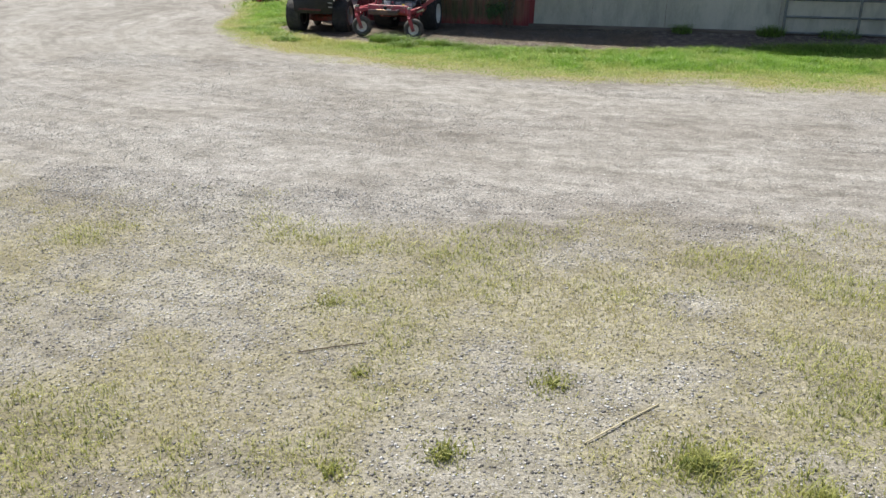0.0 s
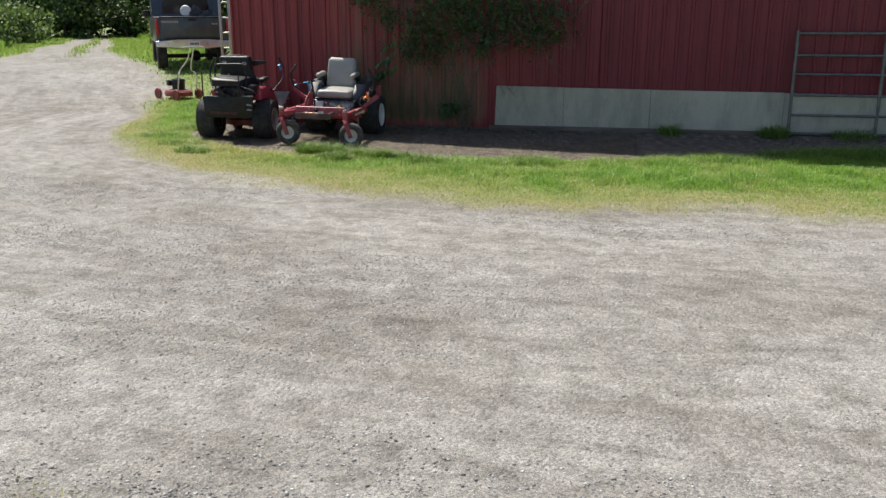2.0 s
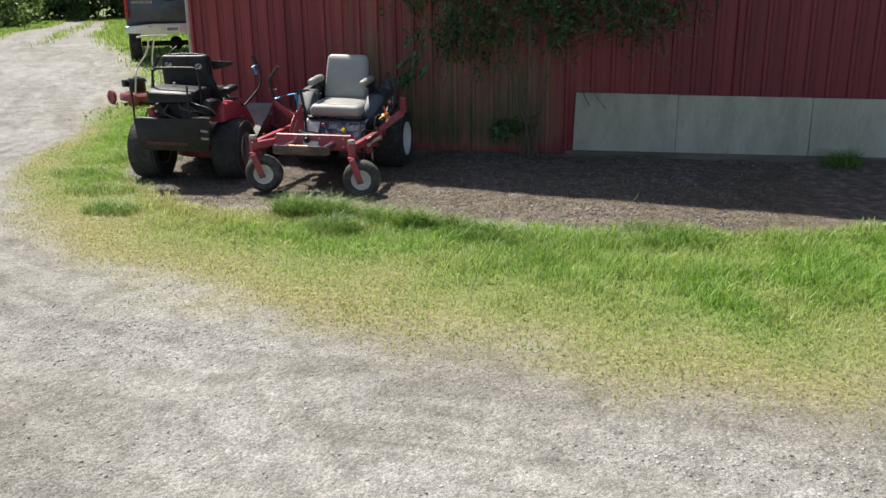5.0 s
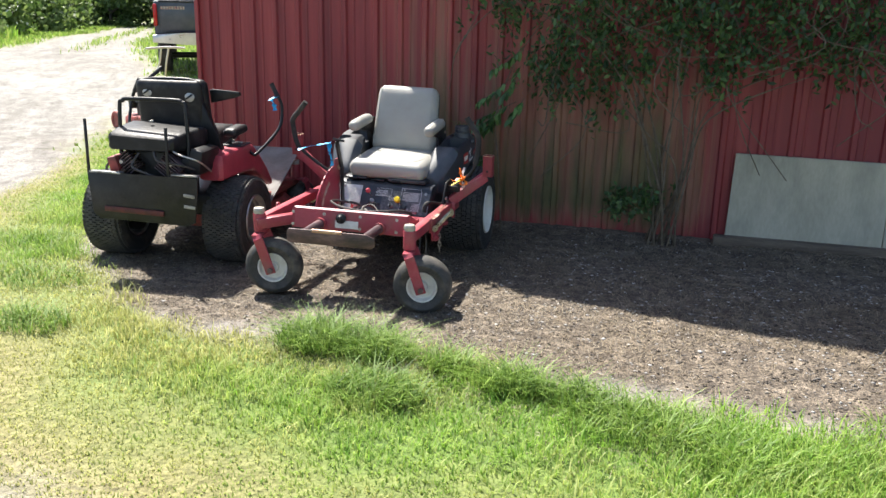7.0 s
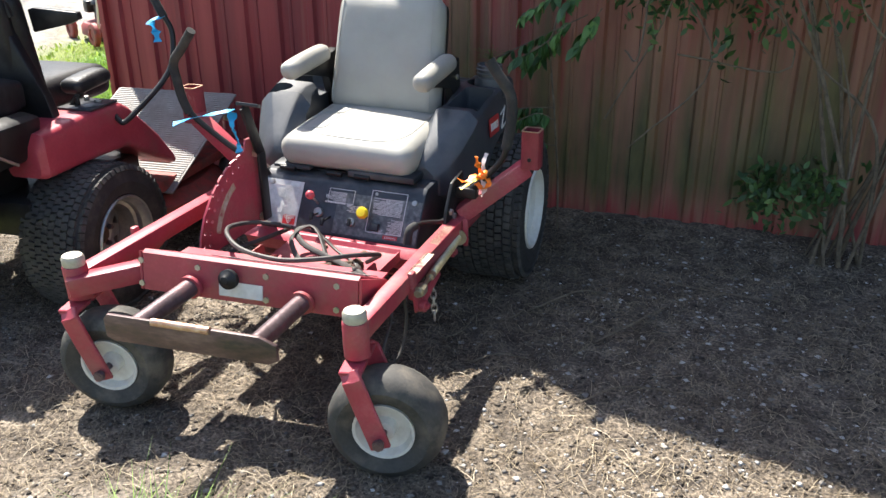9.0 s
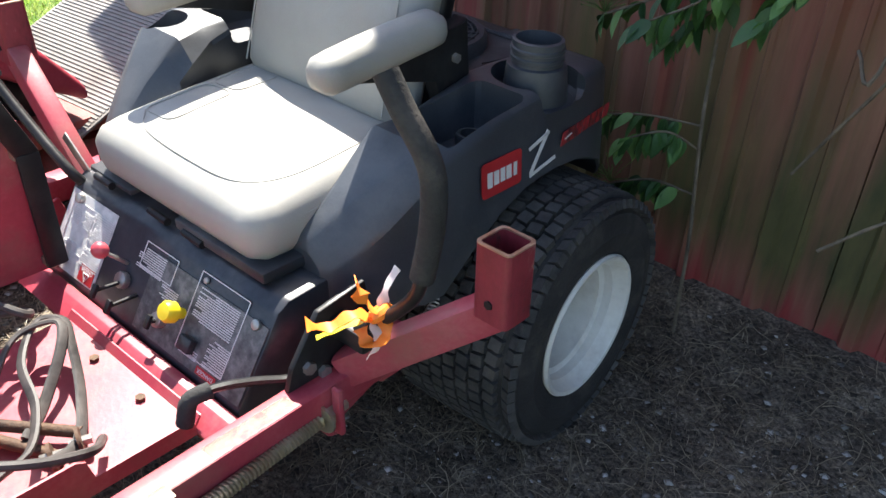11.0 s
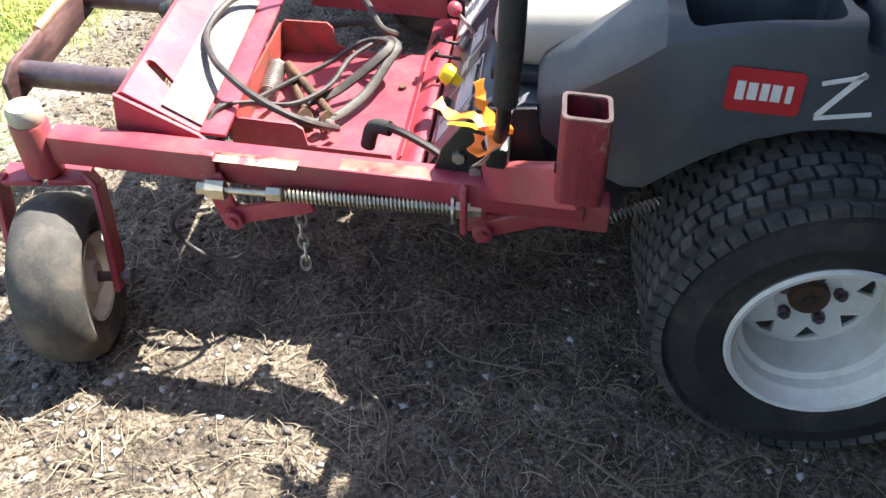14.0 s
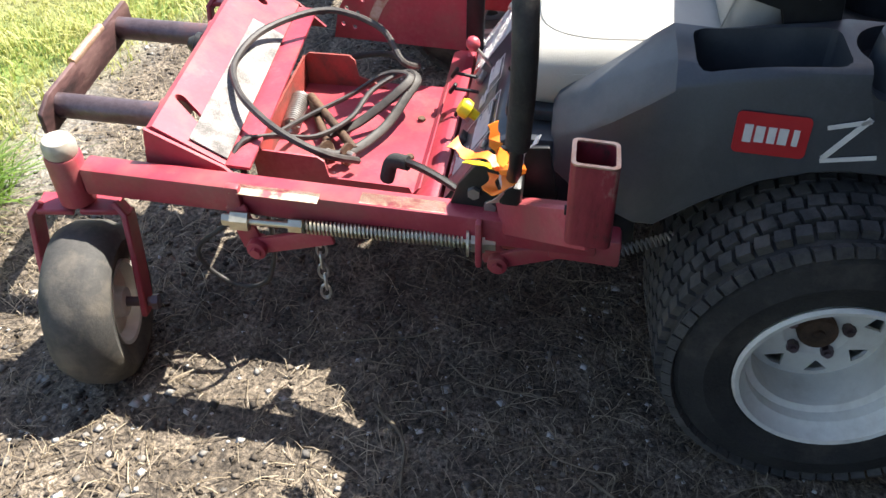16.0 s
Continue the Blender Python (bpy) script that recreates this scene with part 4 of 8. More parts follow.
def build_mower():
    t = thing("zero_turn_mower", (0.04, 0, 0), 0, "red zero-turn mower with grey vinyl seat and no cutting deck", "mower")
    for s in (1, -1):
        hub = new("rear_wheel")
        hub.parent = t
        drive_wheel(hub, s, toe=0.06, z=0.285, y=0.010)
    for x, y, sw in ((0.490, -1.428, 12.0), (-0.450, -1.405, 14.0)):
        arm = new("caster")
        arm.parent = t
        caster(arm, x, y, sw)

    # rails, cross members
    for s in (1, -1):
        bm = bmesh.new()
        box(bm, (s * 0.468, -0.900, 0.430), (0.052, 0.99, 0.058), (0, 0, s * 1.4 if s > 0 else 1.8), 0.006)
        part("side_rail", bm, RED, t)
        bm = bmesh.new()
        box(bm, (s * 0.445, -0.425, 0.405), (0.05, 0.13, 0.058), None, 0.006)
        part("rear_rail", bm, RED, t)
        # roll-bar socket and the arm that carries it
        bm = bmesh.new()
        a, b = (Vector((0.46, -0.565, 0.455)), Vector((0.665, -0.425, 0.615))) if s > 0 else (Vector((-0.325, -0.560, 0.475)), Vector((-0.615, -0.528, 0.690)))
        d = b - a
        ez, ey = d.normalized(), Vector((0, 0, 1))
        ex = ey.cross(ez).normalized()
        ey = ez.cross(ex)
        box(bm, (a + b) / 2, (0.045, 0.062, d.length), Matrix((ex, ey, ez)).transposed().to_4x4(), 0.006)
        part("roll_bar_arm", bm, RED, t)
        bm = bmesh.new()
        sx, sy, top = (0.684, -0.434, 0.755) if s > 0 else (-0.630, -0.520, 0.806)
        outer = round_rect(sx - 0.033, sx + 0.033, sy - 0.033, sy + 0.033, 0.010, 3)
        inner = round_rect(sx - 0.027, sx + 0.027, sy - 0.027, sy + 0.027, 0.006, 3)
        rings = []
        for poly, z in ((outer, top - 0.135), (outer, top - 0.003), (inner, top - 0.003), (inner, top - 0.128)):
            rings.append([bm.verts.new((u, v, z)) for u, v in poly])
        k = len(outer)
        for p, q in zip(rings, rings[1:]):
            for i in range(k):
                bm.faces.new((p[i], p[(i + 1) % k], q[(i + 1) % k], q[i]))
        bm.faces.new(rings[0][::-1])
        bm.faces.new(rings[-1])
        socket = part("roll_bar_socket", bm, SOCKET_RED, t, "open square steel socket, paint worn to metal")
        bm = bmesh.new()
        rings = [[bm.verts.new((u, v, z)) for u, v in poly] for poly, z in ((outer, top - 0.0025), (outer, top), (inner, top), (inner, top - 0.0025))]
        for p, q in zip(rings, rings[1:]):
            for i in range(k):
                bm.faces.new((p[i], p[(i + 1) % k], q[(i + 1) % k], q[i]))
        part("rim", bm, CUT, socket, "bare cut steel edge")
        bm = bmesh.new()
        bolt(bm, (sx, sy - 0.033, top - 0.10), (0, -1, 0), 0.008, 0.003)
        part("bolt_hole", bm, BLACK, socket)
        # link bars under the rail, each from a low bolt up to the rear
        for lx, ly, lz, ry, rz in ((0.430, -0.585, 0.320, -0.455, 0.372), (0.512, -1.045, 0.342, -0.905, 0.388)):
            bm = bmesh.new()
            la, lb = Vector((s * lx, ly, lz)), Vector((s * lx, ry, rz))
            ang = math.degrees(math.atan2(rz - lz, ry - ly))
            box(bm, (la + lb) / 2, (0.012, (lb - la).length + 0.03, 0.036), (ang, 0, 0), 0.005)
            part("link_bar", bm, RED, t)
            bm = bmesh.new()
            cyl(bm, la - Vector((s * 0.016, 0, 0)), la + Vector((s * 0.020, 0, 0)), 0.020, bev=0.003)
            bolt(bm, la + Vector((s * 0.020, 0, 0)), (s, 0, 0), 0.011, 0.008)
            part("link_boss", bm, RED, t)
            bm = bmesh.new()
            box(bm, (s * (lx - 0.004), ly - 0.022, (lz + 0.420) / 2), (0.010, 0.045, 0.42 - lz + 0.02), (14, 0, 0), 0.005)
            part("link_bracket", bm, RED, t)
        # damper spring on a threaded rod, with its nuts and washers
        f, r = Vector((s * 0.526, -1.092, 0.407)), Vector((s * 0.482, -0.596, 0.402))
        bm = bmesh.new()
        cyl(bm, f, r, 0.0065, seg=10)
        part("threaded_rod", bm, ZINC, t)
        bm = bmesh.new()
        spring(bm, f.lerp(r, 0.29), f.lerp(r, 0.905), 0.0112, 40, 0.0030)
        part("damper_spring", bm, ZINC, t, "zinc-plated coil spring")
        for u, rad, h in ((0.0, 0.012, 0.018), (0.05, 0.019, 0.034), (0.265, 0.0135, 0.026), (0.955, 0.019, 0.026), (1.0, 0.013, 0.020)):
            bm = bmesh.new()
            p = f.lerp(r, u)
            dd = (r - f).normalized()
            cyl(bm, p - dd * h / 2, p + dd * h / 2, rad, seg=6)
            part("nut", bm, ZINC, t, crisp=25)
        bm = bmesh.new()
        p = f.lerp(r, 0.912)
        cyl(bm, p, p + (r - f).normalized() * 0.005, 0.028, seg=20)
        part("washer", bm, ZINC, t)
        bm = bmesh.new()
        box(bm, (s * 0.502, -1.08, 0.425), (0.02, 0.03, 0.09), None, 0.006)
        part("rod_bracket", bm, RED, t)
        bm = bmesh.new()
        box(bm, (s * 0.502, -0.615, 0.415), (0.02, 0.012, 0.10), None, 0.004)
        part("rod_bracket", bm, RED, t)
    bm = bmesh.new()
    box(bm, (0.495, -1.00, 0.4585), (0.03, 0.17, 0.001), (0, 0, 1.4))
    part("warning_decal", bm, DECAL_PALE, t, "worn white and yellow warning decal")
    bm = bmesh.new()
    box(bm, (0.470, -0.76, 0.4585), (0.032, 0.16, 0.001), (0, 0, 1.4))
    part("warning_decal", bm, DECAL_PALE, t, "worn white warning decal")

    PLATE_LEFT = -0.265
    # front cross plate: upright face, ridge, slope with slots to the footwell
    bm = bmesh.new()
    prism(bm, [(-1.335, 0.402), (-1.315, 0.515), (-1.300, 0.522), (-1.165, 0.455), (-1.165, 0.443), (-1.298, 0.508), (-1.304, 0.506), (-1.322, 0.402)], PLATE_LEFT, 0.425, "x")
    cuts = bmesh.new()
    for x in (0.322, -0.205):
        cyl(cuts, (x - 0.015, -1.282, 0.60), (x - 0.015, -1.282, 0.40), 0.011, seg=12)
        cyl(cuts, (x + 0.015, -1.236, 0.60), (x + 0.015, -1.236, 0.40), 0.011, seg=12)
        box(cuts, (x, -1.259, 0.50), (0.022, 0.055, 0.2), (0, 0, -33))
    part("front_plate", carve(bm, cuts), RED, t, "sloping red front plate with oblong slots")
    for s in (1, -1):
        bm = bmesh.new()
        prism(bm, [(-1.335, 0.402), (-1.315, 0.52), (-1.165, 0.455), (-1.10, 0.40)], *((0.428, 0.436) if s > 0 else (PLATE_LEFT - 0.011, PLATE_LEFT - 0.003)), "x")
        part("end_gusset", bm, RED, t)
    bm = bmesh.new()
    box(bm, (0.080, -1.142, 0.4485), (0.68, 0.052, 0.006), (0, 0, 0))
    part("foot_plate", bm, RED, t)
    bm = bmesh.new()
    box(bm, (0.160, -1.199, 0.4762), (0.50, 0.080, 0.003), (-26.4, 0, 0))
    part("grip_strip", bm, GRIT, t, "worn grey grip tape, edges torn")
    bm = bmesh.new()
    aa, bb = Vector((-0.450, -1.445, 0.425)), Vector((PLATE_LEFT - 0.01, -1.29, 0.445))
    box(bm, (aa + bb) / 2, (0.055, 0.060, (bb - aa).length), frame_of(bb - aa), 0.006)
    part("caster_arm", bm, RED, t)
    # bumper: two stub tubes and a flat bar
    for x in (0.262, -0.095):
        bm = bmesh.new()
        cyl(bm, (x, -1.345, 0.437), (x, -1.600, 0.430), 0.027, seg=20)
        part("bumper_tube", bm, BARE, t, "steel stub tube, paint worn off")
        bm = bmesh.new()
        cyl(bm, (x, -1.340, 0.437), (x, -1.352, 0.4365), 0.036, seg=20)
        part("weld_collar", bm, RED, t)
    bm = bmesh.new()
    prism(bm, [(-0.160, 0.470), (-0.172, 0.455), (-0.172, 0.400), (-0.150, 0.390), (0.31, 0.390), (0.338, 0.405), (0.338, 0.450), (0.29, 0.470)], -1.612, -1.600, "y", 0.003)
    part("bumper_bar", bm, WORN_BAR, t, "flat bumper bar rubbed to bare rusty steel")
    bm = bmesh.new()
    tube(bm, [(-0.02, -1.610, 0.467), (0.15, -1.610, 0.467)], 0.011, 10)
    part("bumper_lip", bm, CUT, t, "rolled top lip of the bumper rubbed bright")
    for x in (-0.27, -0.08, 0.14, 0.36):
        for z in (0.42, 0.49):
            bm = bmesh.new()
            bolt(bm, (x, -1.340 + (z - 0.35) * 0.18, z), (0, -1, 0.15), 0.010, 0.008)
            part("plate_bolt", bm, STEEL, t)
    bm = bmesh.new()
    box(bm, (0.06, -1.3310, 0.440), (0.14, 0.003, 0.045), (-10, 0, 0))
    part("maker_plate", bm, DECAL_WHITE, t, "pale metal rating plate, unreadable")
    bm = bmesh.new()
    lathe(bm, [(0.030, 0), (0.030, 0.012), (0.022, 0.016), (0.012, 0.03), (0.0005, 0.032)], Matrix.Translation((0.03, -1.333, 0.475)) @ frame_of((0, -1, 0.2)), 18)
    part("front_latch", bm, BLACK, t)

    # footwell tray with upstands, open to the ground beside it
    bm = bmesh.new()
    prism(bm, [(-1.105, 0.352), (-0.772, 0.366), (-0.760, 0.380), (-0.757, 0.380), (-0.768, 0.362), (-0.772, 0.360), (-1.105, 0.346)], -0.100, 0.318, "x")
    part("tray_floor", bm, RED, t, "red floor tray, scratched")
    # this panel and the pan below are added to keep sun off the ground
    bm = bmesh.new()
    prism(bm, [(-0.775, 0.352), (-0.735, 0.372), (-0.715, 0.372), (-0.715, 0.300), (-0.745, 0.300), (-0.757, 0.345)], -0.30, 0.368, "x", 0.002)
    part("footwell_panel", bm, RED, t)
    bm = bmesh.new()
    box(bm, (0.025, -0.56, 0.272), (0.62, 0.36, 0.008), None, 0.002)
    part("belly_pan", bm, RUSTY_RED, t)
    bm = bmesh.new()
    prism(bm, [(-1.105, 0.345), (-1.105, 0.415), (-1.095, 0.424), (-0.970, 0.424), (-0.955, 0.415), (-0.948, 0.378), (-0.780, 0.380), (-0.772, 0.360), (-0.772, 0.345)], 0.316, 0.321, "x")
    part("tray_upstand", bm, RED, t)
    bm = bmesh.new()
    prism(bm, [(-1.105, 0.345), (-1.105, 0.422), (-1.095, 0.432), (-0.995, 0.436), (-0.982, 0.425), (-0.975, 0.385), (-0.90, 0.360), (-0.90, 0.345)], -0.078, -0.073, "x")
    part("tray_upstand", bm, RUSTY_RED, t)
    bm = bmesh.new()
    prism(bm, [(-0.075, 0.345), (-0.075, 0.424), (0.315, 0.418), (0.315, 0.345)], -1.110, -1.105, "y")
    part("tray_upstand", bm, RUSTY_RED, t, "rust-stained upstand of the floor tray")
    for x in (0.05, 0.20):
        bm = bmesh.new()
        bolt(bm, (x, -0.80, 0.366), (0, 0, 1), 0.009, 0.006)
        part("tray_bolt", bm, RUSTY_STEEL, t)
    # linkage rods on a clevis, spring, and worn belts lying in the tray
    for a, b in (((0.032, -1.069, 0.380), (0.239, -0.962, 0.372)), ((0.050, -1.060, 0.392), (0.222, -0.915, 0.382))):
        bm = bmesh.new()
        tube(bm, [a, b], 0.0105, 10)
        part("loose_rod", bm, RUSTY_STEEL, t, "rusty linkage rod lying in the tray")
    for y in (-0.975, -0.928):
        bm = bmesh.new()
        lathe(bm, [(0.024, -0.003), (0.024, 0.003)], Matrix.Translation((0.243, y, 0.385)) @ frame_of((0.35, 0.9, 0.1)), 16)
        part("clevis_plate", bm, RUSTY_STEEL, t)
        bm = bmesh.new()
        cyl(bm, (0.236, y - 0.016, 0.385), (0.250, y + 0.016, 0.387), 0.008, seg=8)
        part("clevis_pin", bm, STEEL, t)
    bm = bmesh.new()
    spring(bm, (0.045, -1.088, 0.380), (0.155, -1.080, 0.376), 0.019, 15, 0.0032)
    part("loose_spring", bm, STEEL, t, "dull coil spring lying in the tray")
    for pts, r, flat in (([(0.26, -0.90, 0.385), (0.33, -0.945, 0.44), (0.335, -1.02, 0.475), (0.30, -1.09, 0.495), (0.23, -1.155, 0.500), (0.12, -1.200, 0.500), (-0.03, -1.175, 0.505), (-0.15, -1.06, 0.505), (-0.14, -0.93, 0.48), (-0.05, -0.86, 0.45), (-0.13, -0.84, 0.40), (-0.24, -0.95, 0.36), (-0.20, -1.06, 0.35), (-0.12, -1.06, 0.37)], 0.0078, 1.0),
                         ([(0.40, -1.13, 0.435), (0.345, -1.115, 0.455), (0.290, -1.07, 0.440), (0.235, -1.00, 0.412), (0.14, -0.945, 0.405), (0.04, -0.915, 0.42), (-0.03, -0.85, 0.435), (0.00, -0.815, 0.440), (0.05, -0.83, 0.425), (0.14, -0.87, 0.39), (0.24, -0.93, 0.385), (0.27, -0.99, 0.40)], 0.0105, 0.55),
                         ([(0.40, -1.10, 0.41), (0.335, -1.12, 0.450), (0.27, -1.085, 0.425), (0.13, -1.04, 0.395), (0.04, -0.97, 0.40), (-0.02, -0.895, 0.430), (0.01, -0.83, 0.450), (0.06, -0.85, 0.435), (0.13, -0.93, 0.39), (0.18, -0.985, 0.385)], 0.0100, 0.55),
                         ([(0.41, -1.09, 0.40), (0.45, -1.125, 0.34), (0.46, -1.205, 0.27), (0.455, -1.205, 0.21), (0.45, -1.145, 0.165), (0.455, -1.075, 0.19), (0.46, -1.04, 0.28), (0.45, -1.04, 0.39)], 0.0052, 1.0)):
        bm = bmesh.new()
        tube(bm, pts, r, 8, smooth=6, flat=flat)
        part("hose" if flat == 1.0 else "drive_belt", bm, HOSE, t, "loose black rubber hose looped in the tray" if flat == 1.0 else "worn drive belt coiled in the tray")

    # control panel under the seat
    bm = bmesh.new()
    prism(bm, [(-0.710, 0.370), (-0.605, 0.530), (-0.580, 0.545), (-0.34, 0.560), (-0.33, 0.550), (-0.33, 0.34), (-0.70, 0.34)], -0.300, 0.352, "x", 0.008)
    part("console_box", bm, PANEL, t, "black console with a sloping control panel")
    face = Matrix.Translation((0.035, -0.6585, 0.4510)) @ pose(0, 0, 0, math.degrees(math.atan2(0.160, 0.105)), 0, 0)
    bm = bmesh.new()
    box(bm, face @ Vector((-0.240, 0.0, 0.0006)), (0.165, 0.165, 0.001), face.to_3x3().to_4x4())
    part("safety_decal", bm, surface("grey_decal", [(0.3, (0.46, 0.46, 0.45)), (0.7, (0.68, 0.67, 0.65))], 30, 0.4, bump=0.02), t, "worn grey safety decal")
    bm = bmesh.new()
    box(bm, face @ Vector((0.150, -0.010, 0.0006)), (0.325, 0.15, 0.001), face.to_3x3().to_4x4())
    part("panel_decal", bm, surface("panel_print", [(0.3, (0.035, 0.035, 0.037)), (0.5, (0.10, 0.10, 0.098)), (0.72, (0.22, 0.215, 0.205))], 40, 0.35, bump=0.02), t, "scratched dark instruction decal")
    rnd = random.Random(4)
    for x0, y0, w, k in ((-0.285, 0.05, 0.030, 4), (-0.245, 0.05, 0.030, 4), (-0.195, 0.062, 0.065, 13), (-0.275, -0.02, 0.045, 5), (-0.02, 0.062, 0.08, 5), (0.055, 0.02, 0.05, 3), (0.185, 0.060, 0.11, 7), (0.225, -0.012, 0.055, 6), (0.155, -0.052, 0.05, 2)):
        bm = bmesh.new()
        words = []
        for i in range(k * 2):
            u, end = -w / 2, w / 2 - rnd.choice((0.0, 0.0, 0.2, 0.4)) * w
            while u < end:
                q = min(rnd.uniform(0.003, 0.008), end - u)
                words.append((x0 - u - q / 2, y0 - i * 0.0044, q, 0.0020))
                u += q + 0.0015
        bars(bm, face @ Matrix.Translation((0, 0, 0.0014)), words)
        tagged(part("small_print", bm, DECAL_WHITE, t, "rows of fine pale print, unreadable"), kind="stuff")
    for x0, y0, w, h in ((0.185, 0.012, 0.135, 0.15), (-0.265, 0.012, 0.085, 0.10), (0.0, 0.05, 0.10, 0.05)):
        for q in ((x0, y0 + h / 2, w, 0.0018), (x0, y0 - h / 2, w, 0.0018), (x0 - w / 2, y0, 0.0018, h), (x0 + w / 2, y0, 0.0018, h)):
            bm = bmesh.new()
            box(bm, face @ Vector((q[0], q[1], 0.0018)), (q[2], q[3], 0.001), face.to_3x3().to_4x4())
            part("print_line", bm, DECAL_WHITE, t)
    for x0, y0, w, h in ((-0.19, -0.062, 0.05, 0.034), (0.215, -0.075, 0.055, 0.014)):
        bm = bmesh.new()
        box(bm, face @ Vector((x0, y0, 0.002)), (w, h, 0.001), face.to_3x3().to_4x4())
        danger = part("danger_decal", bm, DECAL_RED, t, "red warning decal")
        part("lettering", text_plate("DANGER", w * 0.20, face @ pose(x0, y0 + h * 0.26 * (h > 0.02), 0.0027, 0, 0, 180), 0.0004), DECAL_WHITE, danger)
        if h > 0.02:
            bm = bmesh.new()
            m = face @ pose(x0, y0 - 0.005, 0.0026, 0, 0, 180)
            for a, b in (((-0.011, -0.008), (0.011, -0.008)), ((0.011, -0.008), (0.0, 0.010)), ((0.0, 0.010), (-0.011, -0.008)), ((0.0, 0.004), (0.0, -0.004))):
                tube(bm, [m @ Vector((*a, 0)), m @ Vector((*b, 0))], 0.0011, 4)
            part("warning_triangle", bm, DECAL_WHITE, danger)
    for p, r, h in (((-0.285, 0.07), 0.011, 0.012), ((-0.30, -0.06), 0.010, 0.012), ((-0.075, -0.02), 0.017, 0.014), ((0.060, -0.040), 0.015, 0.016), ((0.135, 0.075), 0.006, 0.006), ((0.285, 0.060), 0.010, 0.008)):
        bm = bmesh.new()
        cyl(bm, face @ Vector((*p, 0)), face @ Vector((*p, h)), r, seg=14, bev=0.002)
        part("switch_collar", bm, STEEL, t)
    bm = bmesh.new()
    box(bm, face @ Vector((0.150, -0.045, 0.008)), (0.035, 0.028, 0.016), face.to_3x3().to_4x4(), 0.003)
    part("rocker_switch", bm, PLASTIC, t)
    for p, tip in (((-0.075, -0.02), (-0.070, -0.047, 0.06)), ((-0.03, -0.03), (-0.03, -0.06, 0.05)), ((0.060, -0.040), (0.062, -0.045, 0.03))):
        bm = bmesh.new()
        tube(bm, [face @ Vector((*p, 0)), face @ Vector(tip)], 0.004, 8)
        box(bm, face @ Vector(tip), (0.012, 0.028, 0.008), face.to_3x3().to_4x4(), 0.002)
        part("toggle", bm, BLACK, t)
    bm = bmesh.new()
    tube(bm, [face @ Vector((-0.085, 0.012, 0)), face @ Vector((-0.09, 0.025, 0.05))], 0.004, 8)
    part("choke_stem", bm, STEEL, t)
    bm = bmesh.new()
    bmesh.ops.create_uvsphere(bm, u_segments=16, v_segments=10, radius=0.0165, matrix=Matrix.Translation(face @ Vector((-0.091, 0.028, 0.062))))
    part("choke_knob", bm, KNOB, t, "faded red ball knob")
    bm = bmesh.new()
    lathe(bm, [(0.010, 0.0), (0.012, 0.018), (0.020, 0.022), (0.021, 0.036), (0.016, 0.044), (0.0005, 0.045)], face @ Matrix.Translation((0.106, -0.004, 0)), 18)
    part("blade_switch", bm, YELLOW, t, "yellow pull knob")
    # battery and hinged lid behind the panel
    bm = bmesh.new()
    box(bm, (0.17, -0.50, 0.566), (0.26, 0.18, 0.024), None, 0.006)
    part("battery", bm, PLASTIC, t)
    bm = bmesh.new()
    box(bm, (-0.19, -0.53, 0.568), (0.15, 0.11, 0.014), (6, 0, 0), 0.005)
    part("console_lid", bm, PLASTIC, t)
    bm = bmesh.new()
    box(bm, (-0.09, -0.535, 0.580), (0.03, 0.035, 0.006), (0, 0, 20), 0.002)
    part("lid_clip", bm, YELLOW, t, "yellow plastic tag")
    bm = bmesh.new()
    bars(bm, Matrix.Translation((0.21, -0.545, 0.5785)), [(0, 0.02 - i * 0.008, 0.08, 0.003) for i in range(5)])
    tagged(part("battery_print", bm, DECAL_WHITE, t), kind="stuff")
    for x in (-0.20, -0.01, 0.10):
        bm = bmesh.new()
        cyl(bm, (x - 0.03, -0.590, 0.560), (x + 0.03, -0.592, 0.560), 0.008, seg=10)
        part("lid_hinge", bm, BLACK, t)
    bm = bmesh.new()
    sa, sb = Vector((-0.360, -0.579, 0.600)), Vector((-0.275, -0.577, 0.520))
    box(bm, (sa + sb) / 2, (0.004, 0.026, (sb - sa).length), frame_of(sb - sa), 0.001)
    part("slotted_strap", bm, STEEL, t, "galvanised strap with holes")

    # seat
    bm = bmesh.new()
    pad(bm, pose(0.020, -0.358, 0.634, 5, 0, 0) @ pose(0, 0, 0, 0, 0, 180), 0.530, 0.46, 0.116, 0.050, 0.016, 0.0)
    cushion = part("seat_cushion", bm, VINYL, t, "light grey vinyl seat cushion with stitched panels", crisp=60)
    bm = bmesh.new()
    back_m = pose(0.004, -0.112, 0.897, 72, 0, 0)
    pad(bm, back_m, 0.475, 0.455, 0.105, 0.05, 0.02, 0.10)
    backrest = part("backrest", bm, VINYL, t, "grey vinyl backrest with rounded top corners", crisp=60)
    for u in (-0.205, 0.205):
        bm = bmesh.new()
        tube(bm, [back_m @ Vector((u, -0.20, 0.0525)), back_m @ Vector((u * 0.95, 0.0, 0.058)), back_m @ Vector((u * 0.90, 0.19, 0.0515))], 0.0018, 6, smooth=4)
        part("seam", bm, VINYL, backrest)
    cm = pose(0.020, -0.358, 0.628, 5, 0, 0)
    for s in (1, -1):
        bm = bmesh.new()
        tube(bm, [cm @ Vector((s * 0.256, 0.19, 0.026)), cm @ Vector((s * 0.2615, 0.0, 0.028)), cm @ Vector((s * 0.256, -0.17, 0.022)), cm @ Vector((s * 0.226, -0.218, 0.014))], 0.0034, 6, smooth=5)
        part("piping", bm, VINYL, cushion)
